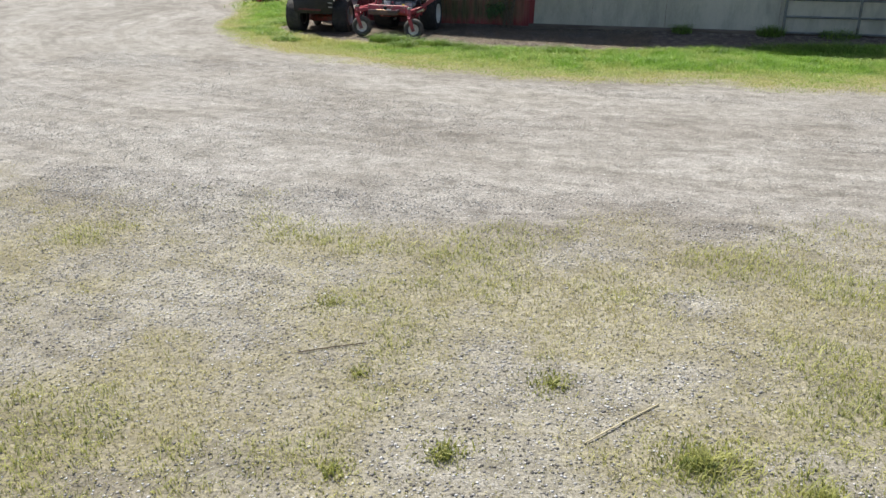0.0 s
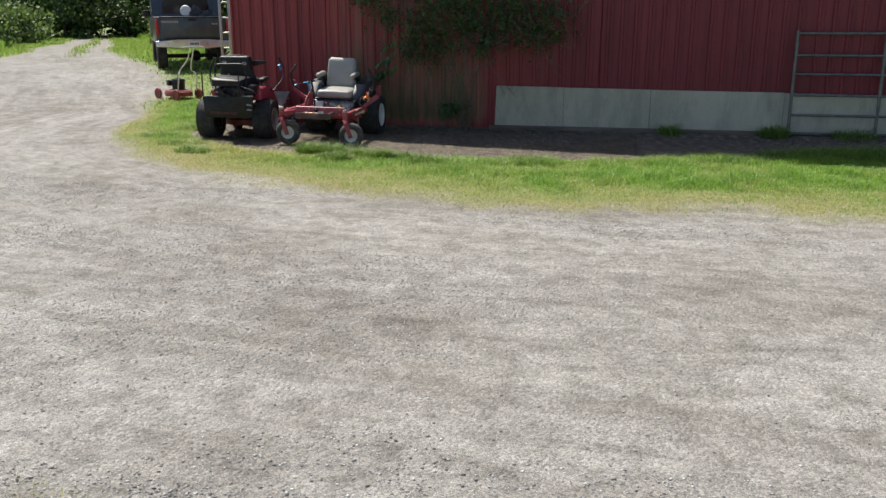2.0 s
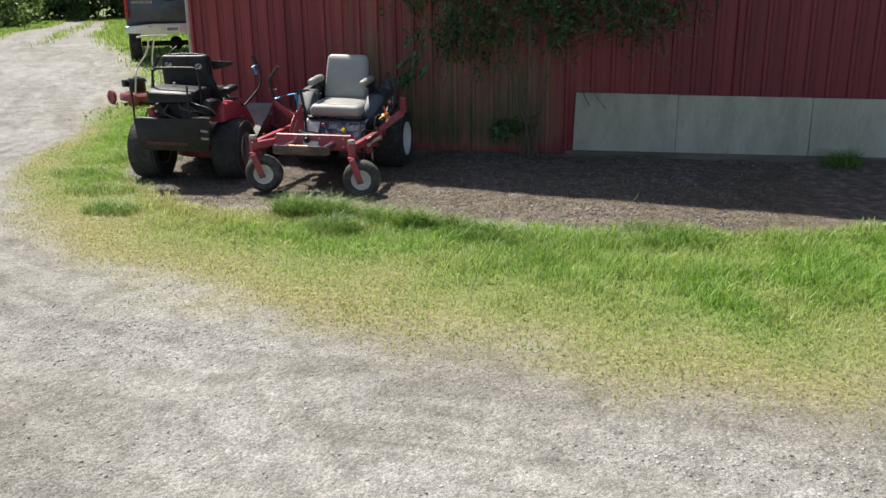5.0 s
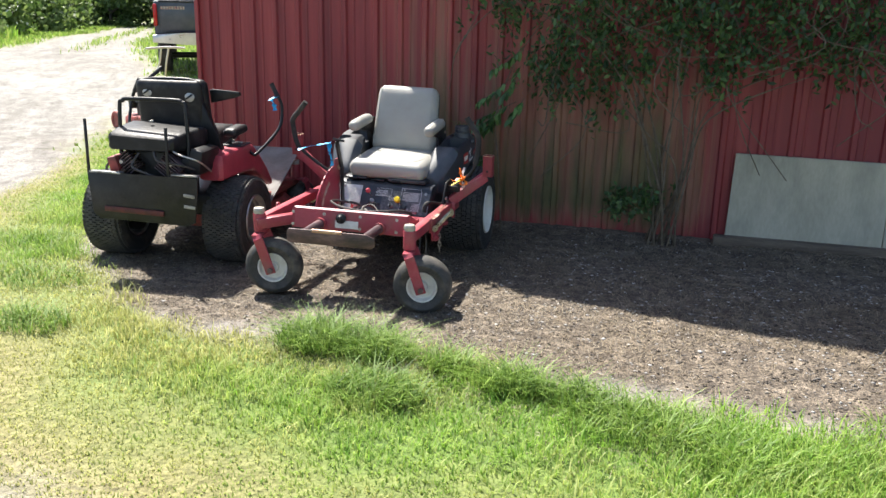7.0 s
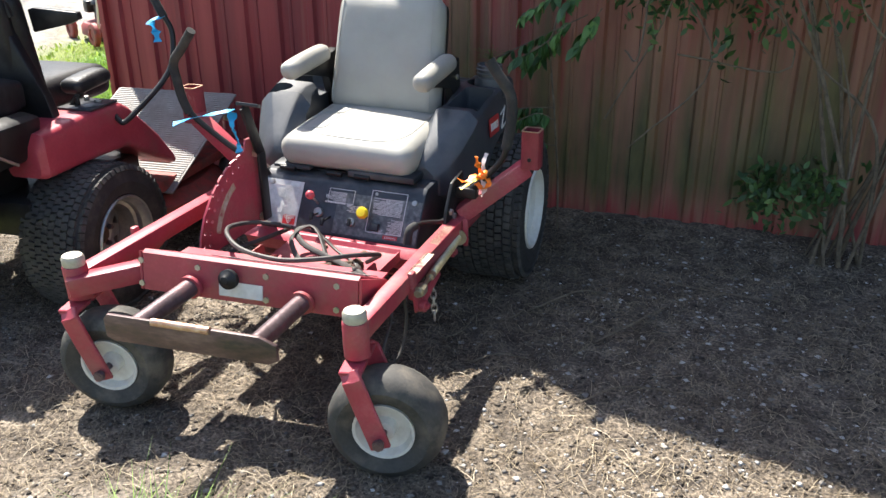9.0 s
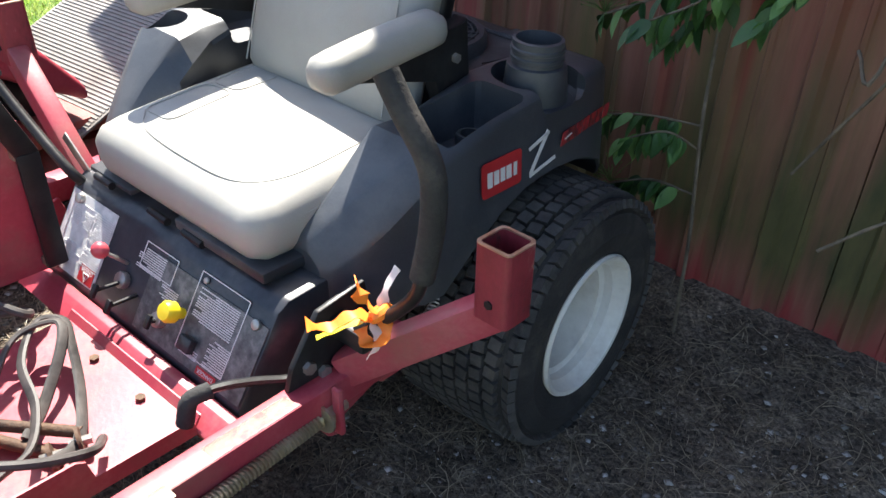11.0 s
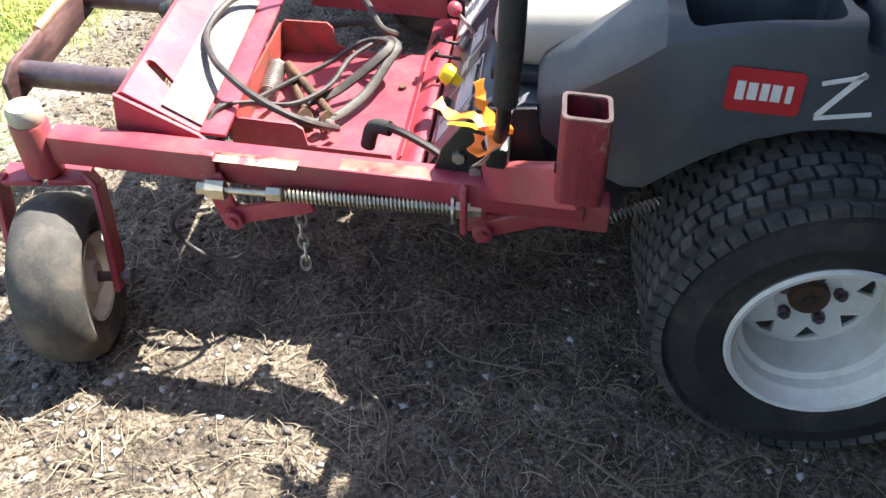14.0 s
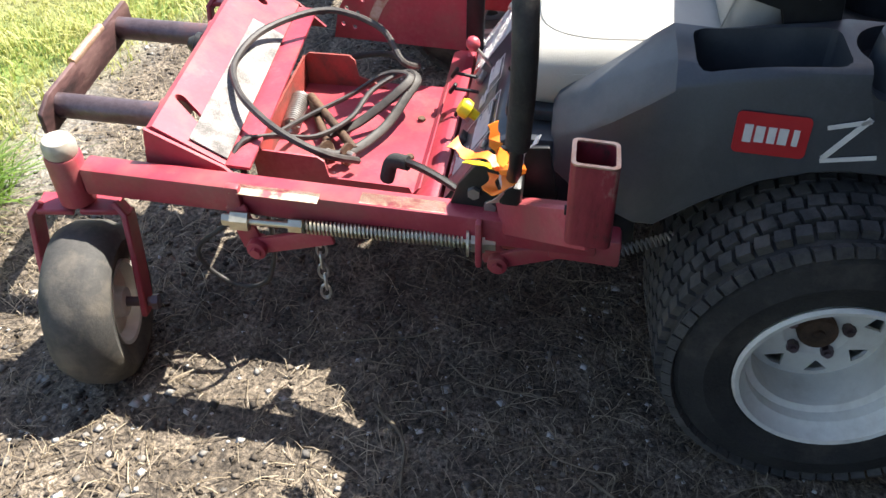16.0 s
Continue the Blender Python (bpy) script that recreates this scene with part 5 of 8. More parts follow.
    # stitched panels down both sides of the cushion
    bm = bmesh.new()
    seam = curve_points([Vector(p) for p in ((-0.205, -0.12, 0), (-0.13, -0.165, 0), (0.02, -0.178, 0), (0.15, -0.165, 0), (0.205, -0.09, 0), (0.21, 0.06, 0), (0.205, 0.17, 0))], 6)
    tube(bm, [cm @ Vector((p.x, p.y, 0.0640 + 0.016 * (1 - (p.x / 0.265) ** 2) * (1 - (p.y / 0.23) ** 2))) for p in seam], 0.0017, 6)
    part("seam", bm, VINYL, cushion)
    for s in (-1,):
        for yc, hy in ((-0.045, 0.075), (0.095, 0.055)):
            loop = round_rect(s * 0.165 - 0.046, s * 0.165 + 0.046, yc - hy, yc + hy, 0.022, 3)
            loop.append(loop[0])
            bm = bmesh.new()
            tube(bm, [cm @ Vector((u, v, 0.0645 + 0.016 * (1 - (u / 0.265) ** 2) * (1 - (v / 0.23) ** 2))) for u, v in loop], 0.0017, 6)
            part("seam", bm, VINYL, cushion)
    bm = bmesh.new()
    pad(bm, pose(0.004, -0.095, 0.892, 72, 0, 0) @ Matrix.Translation((0, 0, -0.045)), 0.445, 0.425, 0.05, 0.02, 0, 0.1)
    part("seat_shell", bm, BLACK, t)
    bm = bmesh.new()
    box(bm, (0.02, -0.37, 0.558), (0.40, 0.34, 0.02), (5, 0, 0), 0.008)
    part("seat_pan", bm, BLACK, t)
    for s in (1, -1):
        x = 0.03 + (0.230 if s > 0 else -0.300)
        bm = bmesh.new()
        am = pose(x, -0.270, 0.880, 6, 0, 0) if s > 0 else pose(x, -0.280, 0.880, 5, 0, 0)
        pad(bm, am, 0.072, 0.30, 0.064, 0.028, 0.006, 0.0)
        part("armrest", bm, VINYL, t, "padded pale vinyl armrest", crisp=70)
        bm = bmesh.new()
        prism(bm, [(-0.36, 0.845), (-0.14, 0.80), (-0.095, 0.62), (-0.035, 0.62), (-0.06, 0.90), (-0.16, 0.872), (-0.36, 0.866)], x - 0.016, x + 0.016, "x", 0.006)
        part("armrest_bracket", bm, BLACK, t)
        bm = bmesh.new()
        bolt(bm, (x + s * 0.016, -0.095, 0.83), (s, 0, 0), 0.010, 0.008)
        part("pivot_bolt", bm, STEEL, t)

    # moulded tanks
    for s, cup in ((1, False), (-1, True)):
        tank = part("fuel_tank", side_tank(s, cup), TANK_PLASTIC, t, "black moulded fuel tank and fender, dusty", crisp=24)
        bm = bmesh.new()
        nm = Matrix.Translation((s * 0.365, 0.042, 0))
        lathe(bm, [(0.066, 0.738), (0.060, 0.80), (0.058, 0.812), (0.050, 0.814), (0.050, 0.822), (0.053, 0.824), (0.053, 0.830), (0.050, 0.832), (0.050, 0.838), (0.053, 0.840), (0.053, 0.846), (0.050, 0.848),
                   (0.050, 0.860), (0.043, 0.862), (0.043, 0.77), (0.0005, 0.765)], nm, 32)
        part("filler_neck", bm, TANK_PLASTIC, tank, "open threaded filler neck without its cap")
    bm = bmesh.new()
    box(bm, (0.090, 0.100, 0.648), (0.050, 0.030, 0.022), (0, 25, 20), 0.008)
    cyl(bm, (0.090, 0.100, 0.645), (0.085, 0.115, 0.55), 0.006, seg=8)
    part("dipstick_grip", bm, YELLOW, t)
    for i in range(5):
        bm = bmesh.new()
        box(bm, (0.366, -0.265 + i * 0.018, 0.688), (0.10, 0.008, 0.008))
        part("pocket_rib", bm, PLASTIC, t)
    bm = bmesh.new()
    lathe(bm, [(0.028, 0.676), (0.028, 0.716), (0.026, 0.720), (0.020, 0.720), (0.019, 0.690), (0.0005, 0.688)], Matrix.Translation((0.362, -0.145, 0)), 10)
    part("pocket_boss", bm, PLASTIC, t)

    # a plain red plate and a slanted name on the tank
    bm = bmesh.new()
    prism(bm, round_rect(-0.056, 0.056, -0.035, 0.035, 0.008), 0, 0.0018, "z")
    bmesh.ops.transform(bm, matrix=Matrix.Translation((0.4520, -0.158, 0.674)) @ pose(0, 0, 0, 90 - 4, 0, 90), verts=bm.verts)
    badge = part("maker_badge", bm, DECAL_RED, t, "red rectangular maker's badge with a pale band")
    bm = bmesh.new()
    bm_m = Matrix.Translation((0.4540, -0.158, 0.674)) @ pose(0, 0, 0, 90 - 4, 0, 90)
    for i, (x, w) in enumerate(((-0.036, 0.013), (-0.018, 0.014), (0.0, 0.012), (0.017, 0.014), (0.036, 0.009))):
        box(bm, bm_m @ Vector((x, 0.0, 0.001)), (w, 0.027 if i else 0.03, 0.0016), bm_m.to_3x3().to_4x4(), 0.0)
    part("badge_band", bm, DECAL_WHITE, badge, "pale blocks across the badge")
    return t


def torus(bm, m, R, r, seg=20, ring=6):
    rows = [[bm.verts.new(m @ Vector(((R + r * math.cos(b)) * math.cos(a), (R + r * math.cos(b)) * math.sin(a), r * math.sin(b))))
             for b in (2 * math.pi * k / ring for k in range(ring))] for a in (2 * math.pi * i / seg for i in range(seg))]
    for i in range(seg):
        p, q = rows[i], rows[(i + 1) % seg]
        for k in range(ring):
            bm.faces.new((p[k], q[k], q[(k + 1) % ring], p[(k + 1) % ring]))


def chain(parent, top, n, sway=0.0):
    x, y, z = top
    for i in range(n):
        bm = bmesh.new()
        m = Matrix.Translation((x + sway * i, y + 0.002 * math.sin(i * 2), z - i * 0.026)) @ pose(0, 0, 0, 90, 0, 90 * (i % 2) + 20) @ Matrix.Diagonal((0.7, 1.25, 1, 1))
        torus(bm, m, 0.0135, 0.0038, 16, 6)
        part("chain_link", bm, STEEL, parent)


def finish_mower(t):
    # steering levers with foam grips
    for s in (1, -1):
        lever = new("steering_lever")
        lever.parent = t
        path = [(0.562, -0.546, 1.002), (0.592, -0.545, 0.958), (0.628, -0.541, 0.908), (0.640, -0.539, 0.865), (0.638, -0.540, 0.800), (0.630, -0.543, 0.745), (0.624, -0.545, 0.712)]
        if s < 0:
            path = [(0.505, -0.635, 1.035), (0.560, -0.630, 0.970), (0.606, -0.628, 0.915), (0.602, -0.628, 0.850), (0.592, -0.628, 0.79), (0.570, -0.628, 0.735)]
        bm = bmesh.new()
        tube(bm, [(s * x, y, z) for x, y, z in path], 0.0185 if s > 0 else 0.0165, 14, smooth=4)
        part("grip", bm, RUBBER, lever, "black foam grip")
        bm = bmesh.new()
        tube(bm, [(s * x, y, z) for x, y, z in (((0.626, -0.545, 0.722), (0.612, -0.547, 0.675), (0.570, -0.552, 0.622), (0.50, -0.565, 0.555)) if s > 0 else ((0.574, -0.628, 0.745), (0.52, -0.628, 0.700), (0.42, -0.622, 0.630), (0.30, -0.615, 0.560), (0.28, -0.60, 0.53)))], 0.011, 10, smooth=4)
        part("rod", bm, BLACK, lever)
        if s < 0:
            continue
        bm = bmesh.new()
        prism(bm, [(-0.68, 0.44), (-0.66, 0.50), (-0.60, 0.585), (-0.50, 0.60), (-0.47, 0.44)], s * 0.440, s * 0.452, 'x', 0.003)
        part("lever_mount", bm, BLACK, lever)
        bm = bmesh.new()
        box(bm, (s * 0.485, -0.56, 0.545), (0.085, 0.04, 0.04), None, 0.008)
        part("lever_pivot", bm, BLACK, lever)
        for y, z in ((-0.63, 0.49), (-0.60, 0.465)):
            bm = bmesh.new()
            bolt(bm, (s * 0.451, y, z), (s, 0, 0), 0.012, 0.010)
            part("mount_bolt", bm, STEEL, lever)
    knot = Vector((0.545, -0.556, 0.612))
    for name, mat, width, label, pts in (
            ("orange_ribbon", ORANGE, 0.034, "orange marking ribbon tied to the lever", ((-0.005, -0.015, 0.0), (-0.015, -0.045, 0.012), (-0.03, -0.075, -0.004), (-0.045, -0.105, 0.010))),
            ("orange_ribbon", ORANGE, 0.030, "orange ribbon end standing up", ((0.0, -0.010, 0.01), (-0.005, -0.028, 0.04), (-0.012, -0.034, 0.075))),
            ("orange_ribbon", ORANGE, 0.028, "orange ribbon loop", ((0.01, 0.0, 0.0), (0.028, -0.015, -0.022), (0.012, -0.035, -0.036), (-0.012, -0.03, -0.02))),
            ("yellow_ribbon", YELLOW, 0.017, "sun-faded yellow ribbon end", ((-0.01, -0.02, -0.005), (-0.03, -0.055, -0.016), (-0.05, -0.085, -0.03))),
            ("pale_ribbon", PINKISH, 0.030, "faded pale ribbon end", ((0.0, -0.005, -0.01), (0.012, -0.018, -0.040), (0.004, -0.030, -0.066))),
            ("pale_ribbon", DECAL_WHITE, 0.020, "white ribbon end", ((0.0, 0.005, 0.01), (-0.005, 0.022, 0.038), (0.0, 0.040, 0.066)))):
        ribbon(t, name, mat, [knot + Vector(q) for q in pts], width, label)
    bm = bmesh.new()
    torus(bm, Matrix.Translation(knot) @ pose(0, 0, 0, 10, -38, 0), 0.013, 0.010, 16, 8)
    part("ribbon_knot", bm, ORANGE, t)

    # parking pedal beside the panel
    bm = bmesh.new()
    line = [(0.440, -0.595, 0.462), (0.420, -0.645, 0.455), (0.400, -0.695, 0.468), (0.385, -0.745, 0.480), (0.374, -0.785, 0.480), (0.369, -0.805, 0.466), (0.368, -0.812, 0.432)]
    tube(bm, line, 0.013, 8, smooth=4, flat=0.6)
    part("brake_pedal", bm, BLACK, t, "bent black brake pedal")
    bm = bmesh.new()
    tube(bm, [(0.380, -0.765, 0.481), (0.371, -0.798, 0.474), (0.368, -0.813, 0.43)], 0.0145, 10, smooth=5)
    part("pedal_grip", bm, RUBBER, t)

    # deck-lift chain, small return spring
    chain(t, (0.502, -0.922, 0.372), 6, 0.001)
    bm = bmesh.new()
    cyl(bm, (0.50, -0.925, 0.385), (0.51, -0.925, 0.385), 0.014, seg=10)
    part("chain_bolt", bm, ZINC, t)
    bm = bmesh.new()
    spring(bm, (0.43, -0.40, 0.36), (0.39, -0.25, 0.41), 0.009, 18, 0.0024)
    part("return_spring", bm, STEEL, t)

    # height quadrant and its lever on the far side
    bm = bmesh.new()
    prism(bm, [(-1.08, 0.385), (-1.065, 0.455), (-1.03, 0.520), (-0.98, 0.575), (-0.92, 0.620), (-0.85, 0.652), (-0.775, 0.668), (-0.755, 0.705), (-0.70, 0.705), (-0.695, 0.64), (-0.70, 0.385)], -0.260, -0.252, "x")
    cuts = bmesh.new()
    for i in range(9):
        a = radians(12 + i * 8.2)
        for rr in (0.305, 0.275):
            y, z = -0.755 - rr * math.cos(a), 0.36 + rr * math.sin(a)
            cyl(cuts, (-0.29, y, z), (-0.22, y, z), 0.0065, seg=8)
    plate = part("height_quadrant", carve(bm, cuts), RED, t, "red quadrant plate with a row of pin holes")
    bm = bmesh.new()
    arc = [(rr, 20 + 5 * k) for rr, ks in ((0.222, range(10)), (0.246, reversed(range(10)))) for k in ks]
    prism(bm, [(-0.755 - rr * math.cos(radians(a)), 0.36 + rr * math.sin(radians(a))) for rr, a in arc], -0.2518, -0.2505, "x")
    part("height_scale", bm, DECAL_PALE, plate, "worn pale height scale strip")
    bm = bmesh.new()
    for la, lb in ((Vector((-0.235, -0.775, 0.828)), Vector((-0.230, -0.705, 0.640))), (Vector((-0.230, -0.708, 0.650)), Vector((-0.230, -0.712, 0.40)))):
        box(bm, (la + lb) / 2, (0.012, 0.044, (lb - la).length), pose(0, 0, 0, math.degrees(math.atan2(lb.y - la.y, la.z - lb.z)), 0, 0), 0.004)
    part("height_lever", bm, BLACK, t)
    bm = bmesh.new()
    box(bm, (-0.228, -0.752, 0.828), (0.075, 0.05, 0.012), (-16, 8, 20), 0.004)
    part("lever_handle", bm, PLASTIC, t, "worn grey lever handle")
    bm = bmesh.new()
    bolt(bm, (-0.250, -0.720, 0.648), (1, 0, 0), 0.015, 0.018)
    part("quadrant_bolt", bm, ZINC, t)
    bm = bmesh.new()
    bolt(bm, (-0.250, -0.72, 0.41), (1, 0, 0), 0.015, 0.022)
    part("quadrant_bolt", bm, ZINC, t)
    ribbon(t, "blue_ribbon", BLUE, [(-0.275, -0.760, 0.810), (-0.33, -0.80, 0.800), (-0.40, -0.83, 0.785), (-0.46, -0.86, 0.765)], 0.036, "bright blue marking ribbon")
    ribbon(t, "blue_ribbon", BLUE, [(-0.285, -0.765, 0.80), (-0.28, -0.785, 0.76), (-0.272, -0.775, 0.71), (-0.265, -0.78, 0.665)], 0.036, "blue ribbon tail hanging")

    # engine: shroud, fan screen, caps, guard
    bm = bmesh.new()
    secs = []
    for y, x0, x1, z0, z1 in ((-0.02, -0.20, 0.10, 0.46, 0.665), (0.0, -0.24, 0.16, 0.44, 0.690), (0.10, -0.26, 0.20, 0.42, 0.706), (0.24, -0.26, 0.215, 0.42, 0.712), (0.36, -0.25, 0.205, 0.44, 0.710), (0.43, -0.23, 0.17, 0.46, 0.696), (0.465, -0.19, 0.12, 0.50, 0.655)):
        secs.append([Vector((u, y, v)) for u, v in round_rect(x0, x1, z0, z1, 0.040, 4)])
    loft(bm, secs)
    part("engine_shroud", bm, PLASTIC, t, "black plastic engine shroud", crisp=50)
    for pts in ([(0.13, 0.16, 0.7135), (0.16, 0.28, 0.7145), (0.14, 0.44, 0.698)], [(-0.02, 0.335, 0.7135), (0.10, 0.335, 0.7135), (0.19, 0.33, 0.7065)], [(-0.02, 0.345, 0.7135), (0.10, 0.346, 0.7130), (0.19, 0.342, 0.706)]):
        bm = bmesh.new()
        tube(bm, pts, 0.0022, 6, smooth=5)
        part("shroud_seam", bm, PLASTIC, t)
    fm = Matrix.Translation((-0.069, 0.168, 0.008))
    bm = bmesh.new()
    lathe(bm, [(0.160, 0.690), (0.158, 0.722), (0.150, 0.732), (0.138, 0.732), (0.136, 0.718), (0.0005, 0.700)], fm, 40)
    part("fan_housing", bm, PLASTIC, t)
    bm = bmesh.new()
    for k in range(9):
        torus(bm, fm @ Matrix.Translation((0, 0, 0.733 + 0.006 * (1 - k / 9))), 0.040 + k * 0.0118, 0.0022, 36, 5)
    for k in range(24):
        a = 2 * math.pi * k / 24
        b2 = a + 0.35
        tube(bm, [fm @ Vector((0.036 * math.cos(a), 0.036 * math.sin(a), 0.739)), fm @ Vector((0.09 * math.cos(a + 0.12), 0.09 * math.sin(a + 0.12), 0.737)), fm @ Vector((0.138 * math.cos(b2), 0.138 * math.sin(b2), 0.731))], 0.0022, 5)
    tagged(part("fan_screen", bm, PLASTIC, t, "black spiral fan screen", crisp=60), kind="stuff")
    bm = bmesh.new()
    lathe(bm, [(0.038, 0.733), (0.038, 0.741), (0.033, 0.744), (0.0005, 0.7445)], fm, 24)
    part("fan_hub", bm, PLASTIC, t)
    bm = bmesh.new()
    prism(bm, [(-0.006, -0.021), (0.020, 0.004), (0.006, 0.021), (-0.020, -0.004)], 0.7446, 0.7456, "z")
    bmesh.ops.transform(bm, matrix=fm, verts=bm.verts)
    part("hub_emblem", bm, STEEL, t, "small silver diamond emblem")
    bm = bmesh.new()
    box(bm, (0.085, 0.395, 0.704), (0.14, 0.07, 0.012), (-6, 0, 4), 0.005)
    part("air_cleaner_cover", bm, PLASTIC, t)
    bm = bmesh.new()
    box(bm, (-0.15, 0.30, 0.7130), (0.16, 0.08, 0.002), (0, 0, -20))
    part("engine_decal", bm, DECAL_PALE, t, "worn pale engine decal")
    bm = bmesh.new()
    lathe(bm, [(0.026, 0.700), (0.026, 0.748), (0.022, 0.756), (0.0005, 0.756)], Matrix.Translation((-0.165, 0.215, 0)), 18)
    part("oil_cap", bm, PLASTIC, t)
    # rear guard: frame and perforated plate
    guard = new("engine_guard")
    guard.parent = t
    bm = bmesh.new()
    tube(bm, [(-0.24, 0.33, 0.585), (-0.21, 0.40, 0.585), (-0.14, 0.565, 0.585), (-0.11, 0.588, 0.585), (0.11, 0.588, 0.585), (0.14, 0.565, 0.585), (0.21, 0.40, 0.585), (0.24, 0.33, 0.585)], 0.017, 8, flat=0.5)
    part("top_bar", bm, BLACK, guard)
    bm = bmesh.new()
    tube(bm, [(-0.20, 0.40, 0.40), (-0.12, 0.57, 0.40), (0.12, 0.57, 0.40), (0.20, 0.40, 0.40)], 0.012, 8)
    part("lower_bar", bm, BLACK, guard)
    for i in range(9):
        bm = bmesh.new()
        x = -0.12 + 0.03 * i
        box(bm, (x, 0.575, 0.49), (0.010, 0.006, 0.19))
        part("guard_slat", bm, BLACK, guard)
    for i in range(6):
        bm = bmesh.new()
        box(bm, (0.205 - 0.0125 * i, 0.40 + 0.030 * i, 0.49), (0.006, 0.010, 0.19), (0, 0, -22))
        part("guard_slat", bm, BLACK, guard)
    bm = bmesh.new()
    cyl(bm, (-0.15, 0.47, 0.50), (0.13, 0.47, 0.50), 0.070, seg=24, bev=0.02)
    part("muffler", bm, BARE, t, "rusty exhaust muffler")
    bm = bmesh.new()
    box(bm, (0.0, 0.10, 0.36), (0.78, 0.62, 0.09), None, 0.01)
    part("engine_deck", bm, BLACK, t)
    bm = bmesh.new()
    box(bm, (0, 0.0, 0.27), (0.60, 0.15, 0.12), None, 0.03)
    part("hydro_drive", bm, BLACK, t)
    # slanted silver stroke and red letters on the tank, parallel to its side
    face = Matrix.Translation((0.4535, 0.0, 0.675)) @ pose(0, 0, 0, 86, 0, 90)
    bm = bmesh.new()
    for a, b, w in (((-0.080, 0.022), (-0.020, 0.040), 0.007), ((-0.022, 0.044), (-0.076, -0.030), 0.009), ((-0.078, -0.034), (0.002, -0.018), 0.007), ((0.02, 0.006), (0.055, 0.014), 0.003)):
        a, b = Vector((*a, 0.0008)), Vector((*b, 0.0008))
        d = b - a
        box(bm, face @ ((a + b) / 2), (d.length, w, 0.0016), face.to_3x3().to_4x4() @ pose(0, 0, 0, 0, 0, math.degrees(math.atan2(d.y, d.x))))
    part("side_stroke", bm, DECAL_WHITE, t, "pale brush-stroke decal")
    curved = Matrix.Translation((0.4415, 0.118, 0.682)) @ pose(0, 0, 0, 86, 0, 97.5)
    faded = surface("faded_red_letters", [(0.35, (0.10, 0.012, 0.015)), (0.6, (0.36, 0.02, 0.025))], 60, 0.5, bump=0.02)
    for i in range(7):
        bm = bmesh.new()
        bars(bm, curved, [(-0.088 + i * 0.0295, 0.004, 0.023, 0.026)])
        for v in bm.verts:
            q = curved.inverted() @ v.co
            q.x += q.y * 0.35
            v.co = curved @ q
        part("name_block", bm, faded, t, "slanted worn red block of the side name")
    return t


def settle(t):
    """The machine stands turned a little to the wall and leans: its far side lies forward and high on the uneven ground."""
    front = ("front_plate", "end_gusset", "foot_plate", "grip_strip", "bumper", "weld_collar", "plate_bolt", "maker_plate", "front_latch")
    lean = Matrix(((0.992, 0.002, 0.004, -0.003), (0.056, 1.006, -0.044, -0.006), (-0.026, 0.012, 1.0275, 0.0145), (0, 0, 0, 1)))
    for ob in t.children_recursive:
        if ob.type == "MESH":
            for v in ob.data.vertices:
                if ob.name.startswith(front):
                    v.co.y += 0.042 + 0.07 * (v.co.x - 0.43)
                v.co = lean @ v.co


settle(finish_mower(build_mower()))

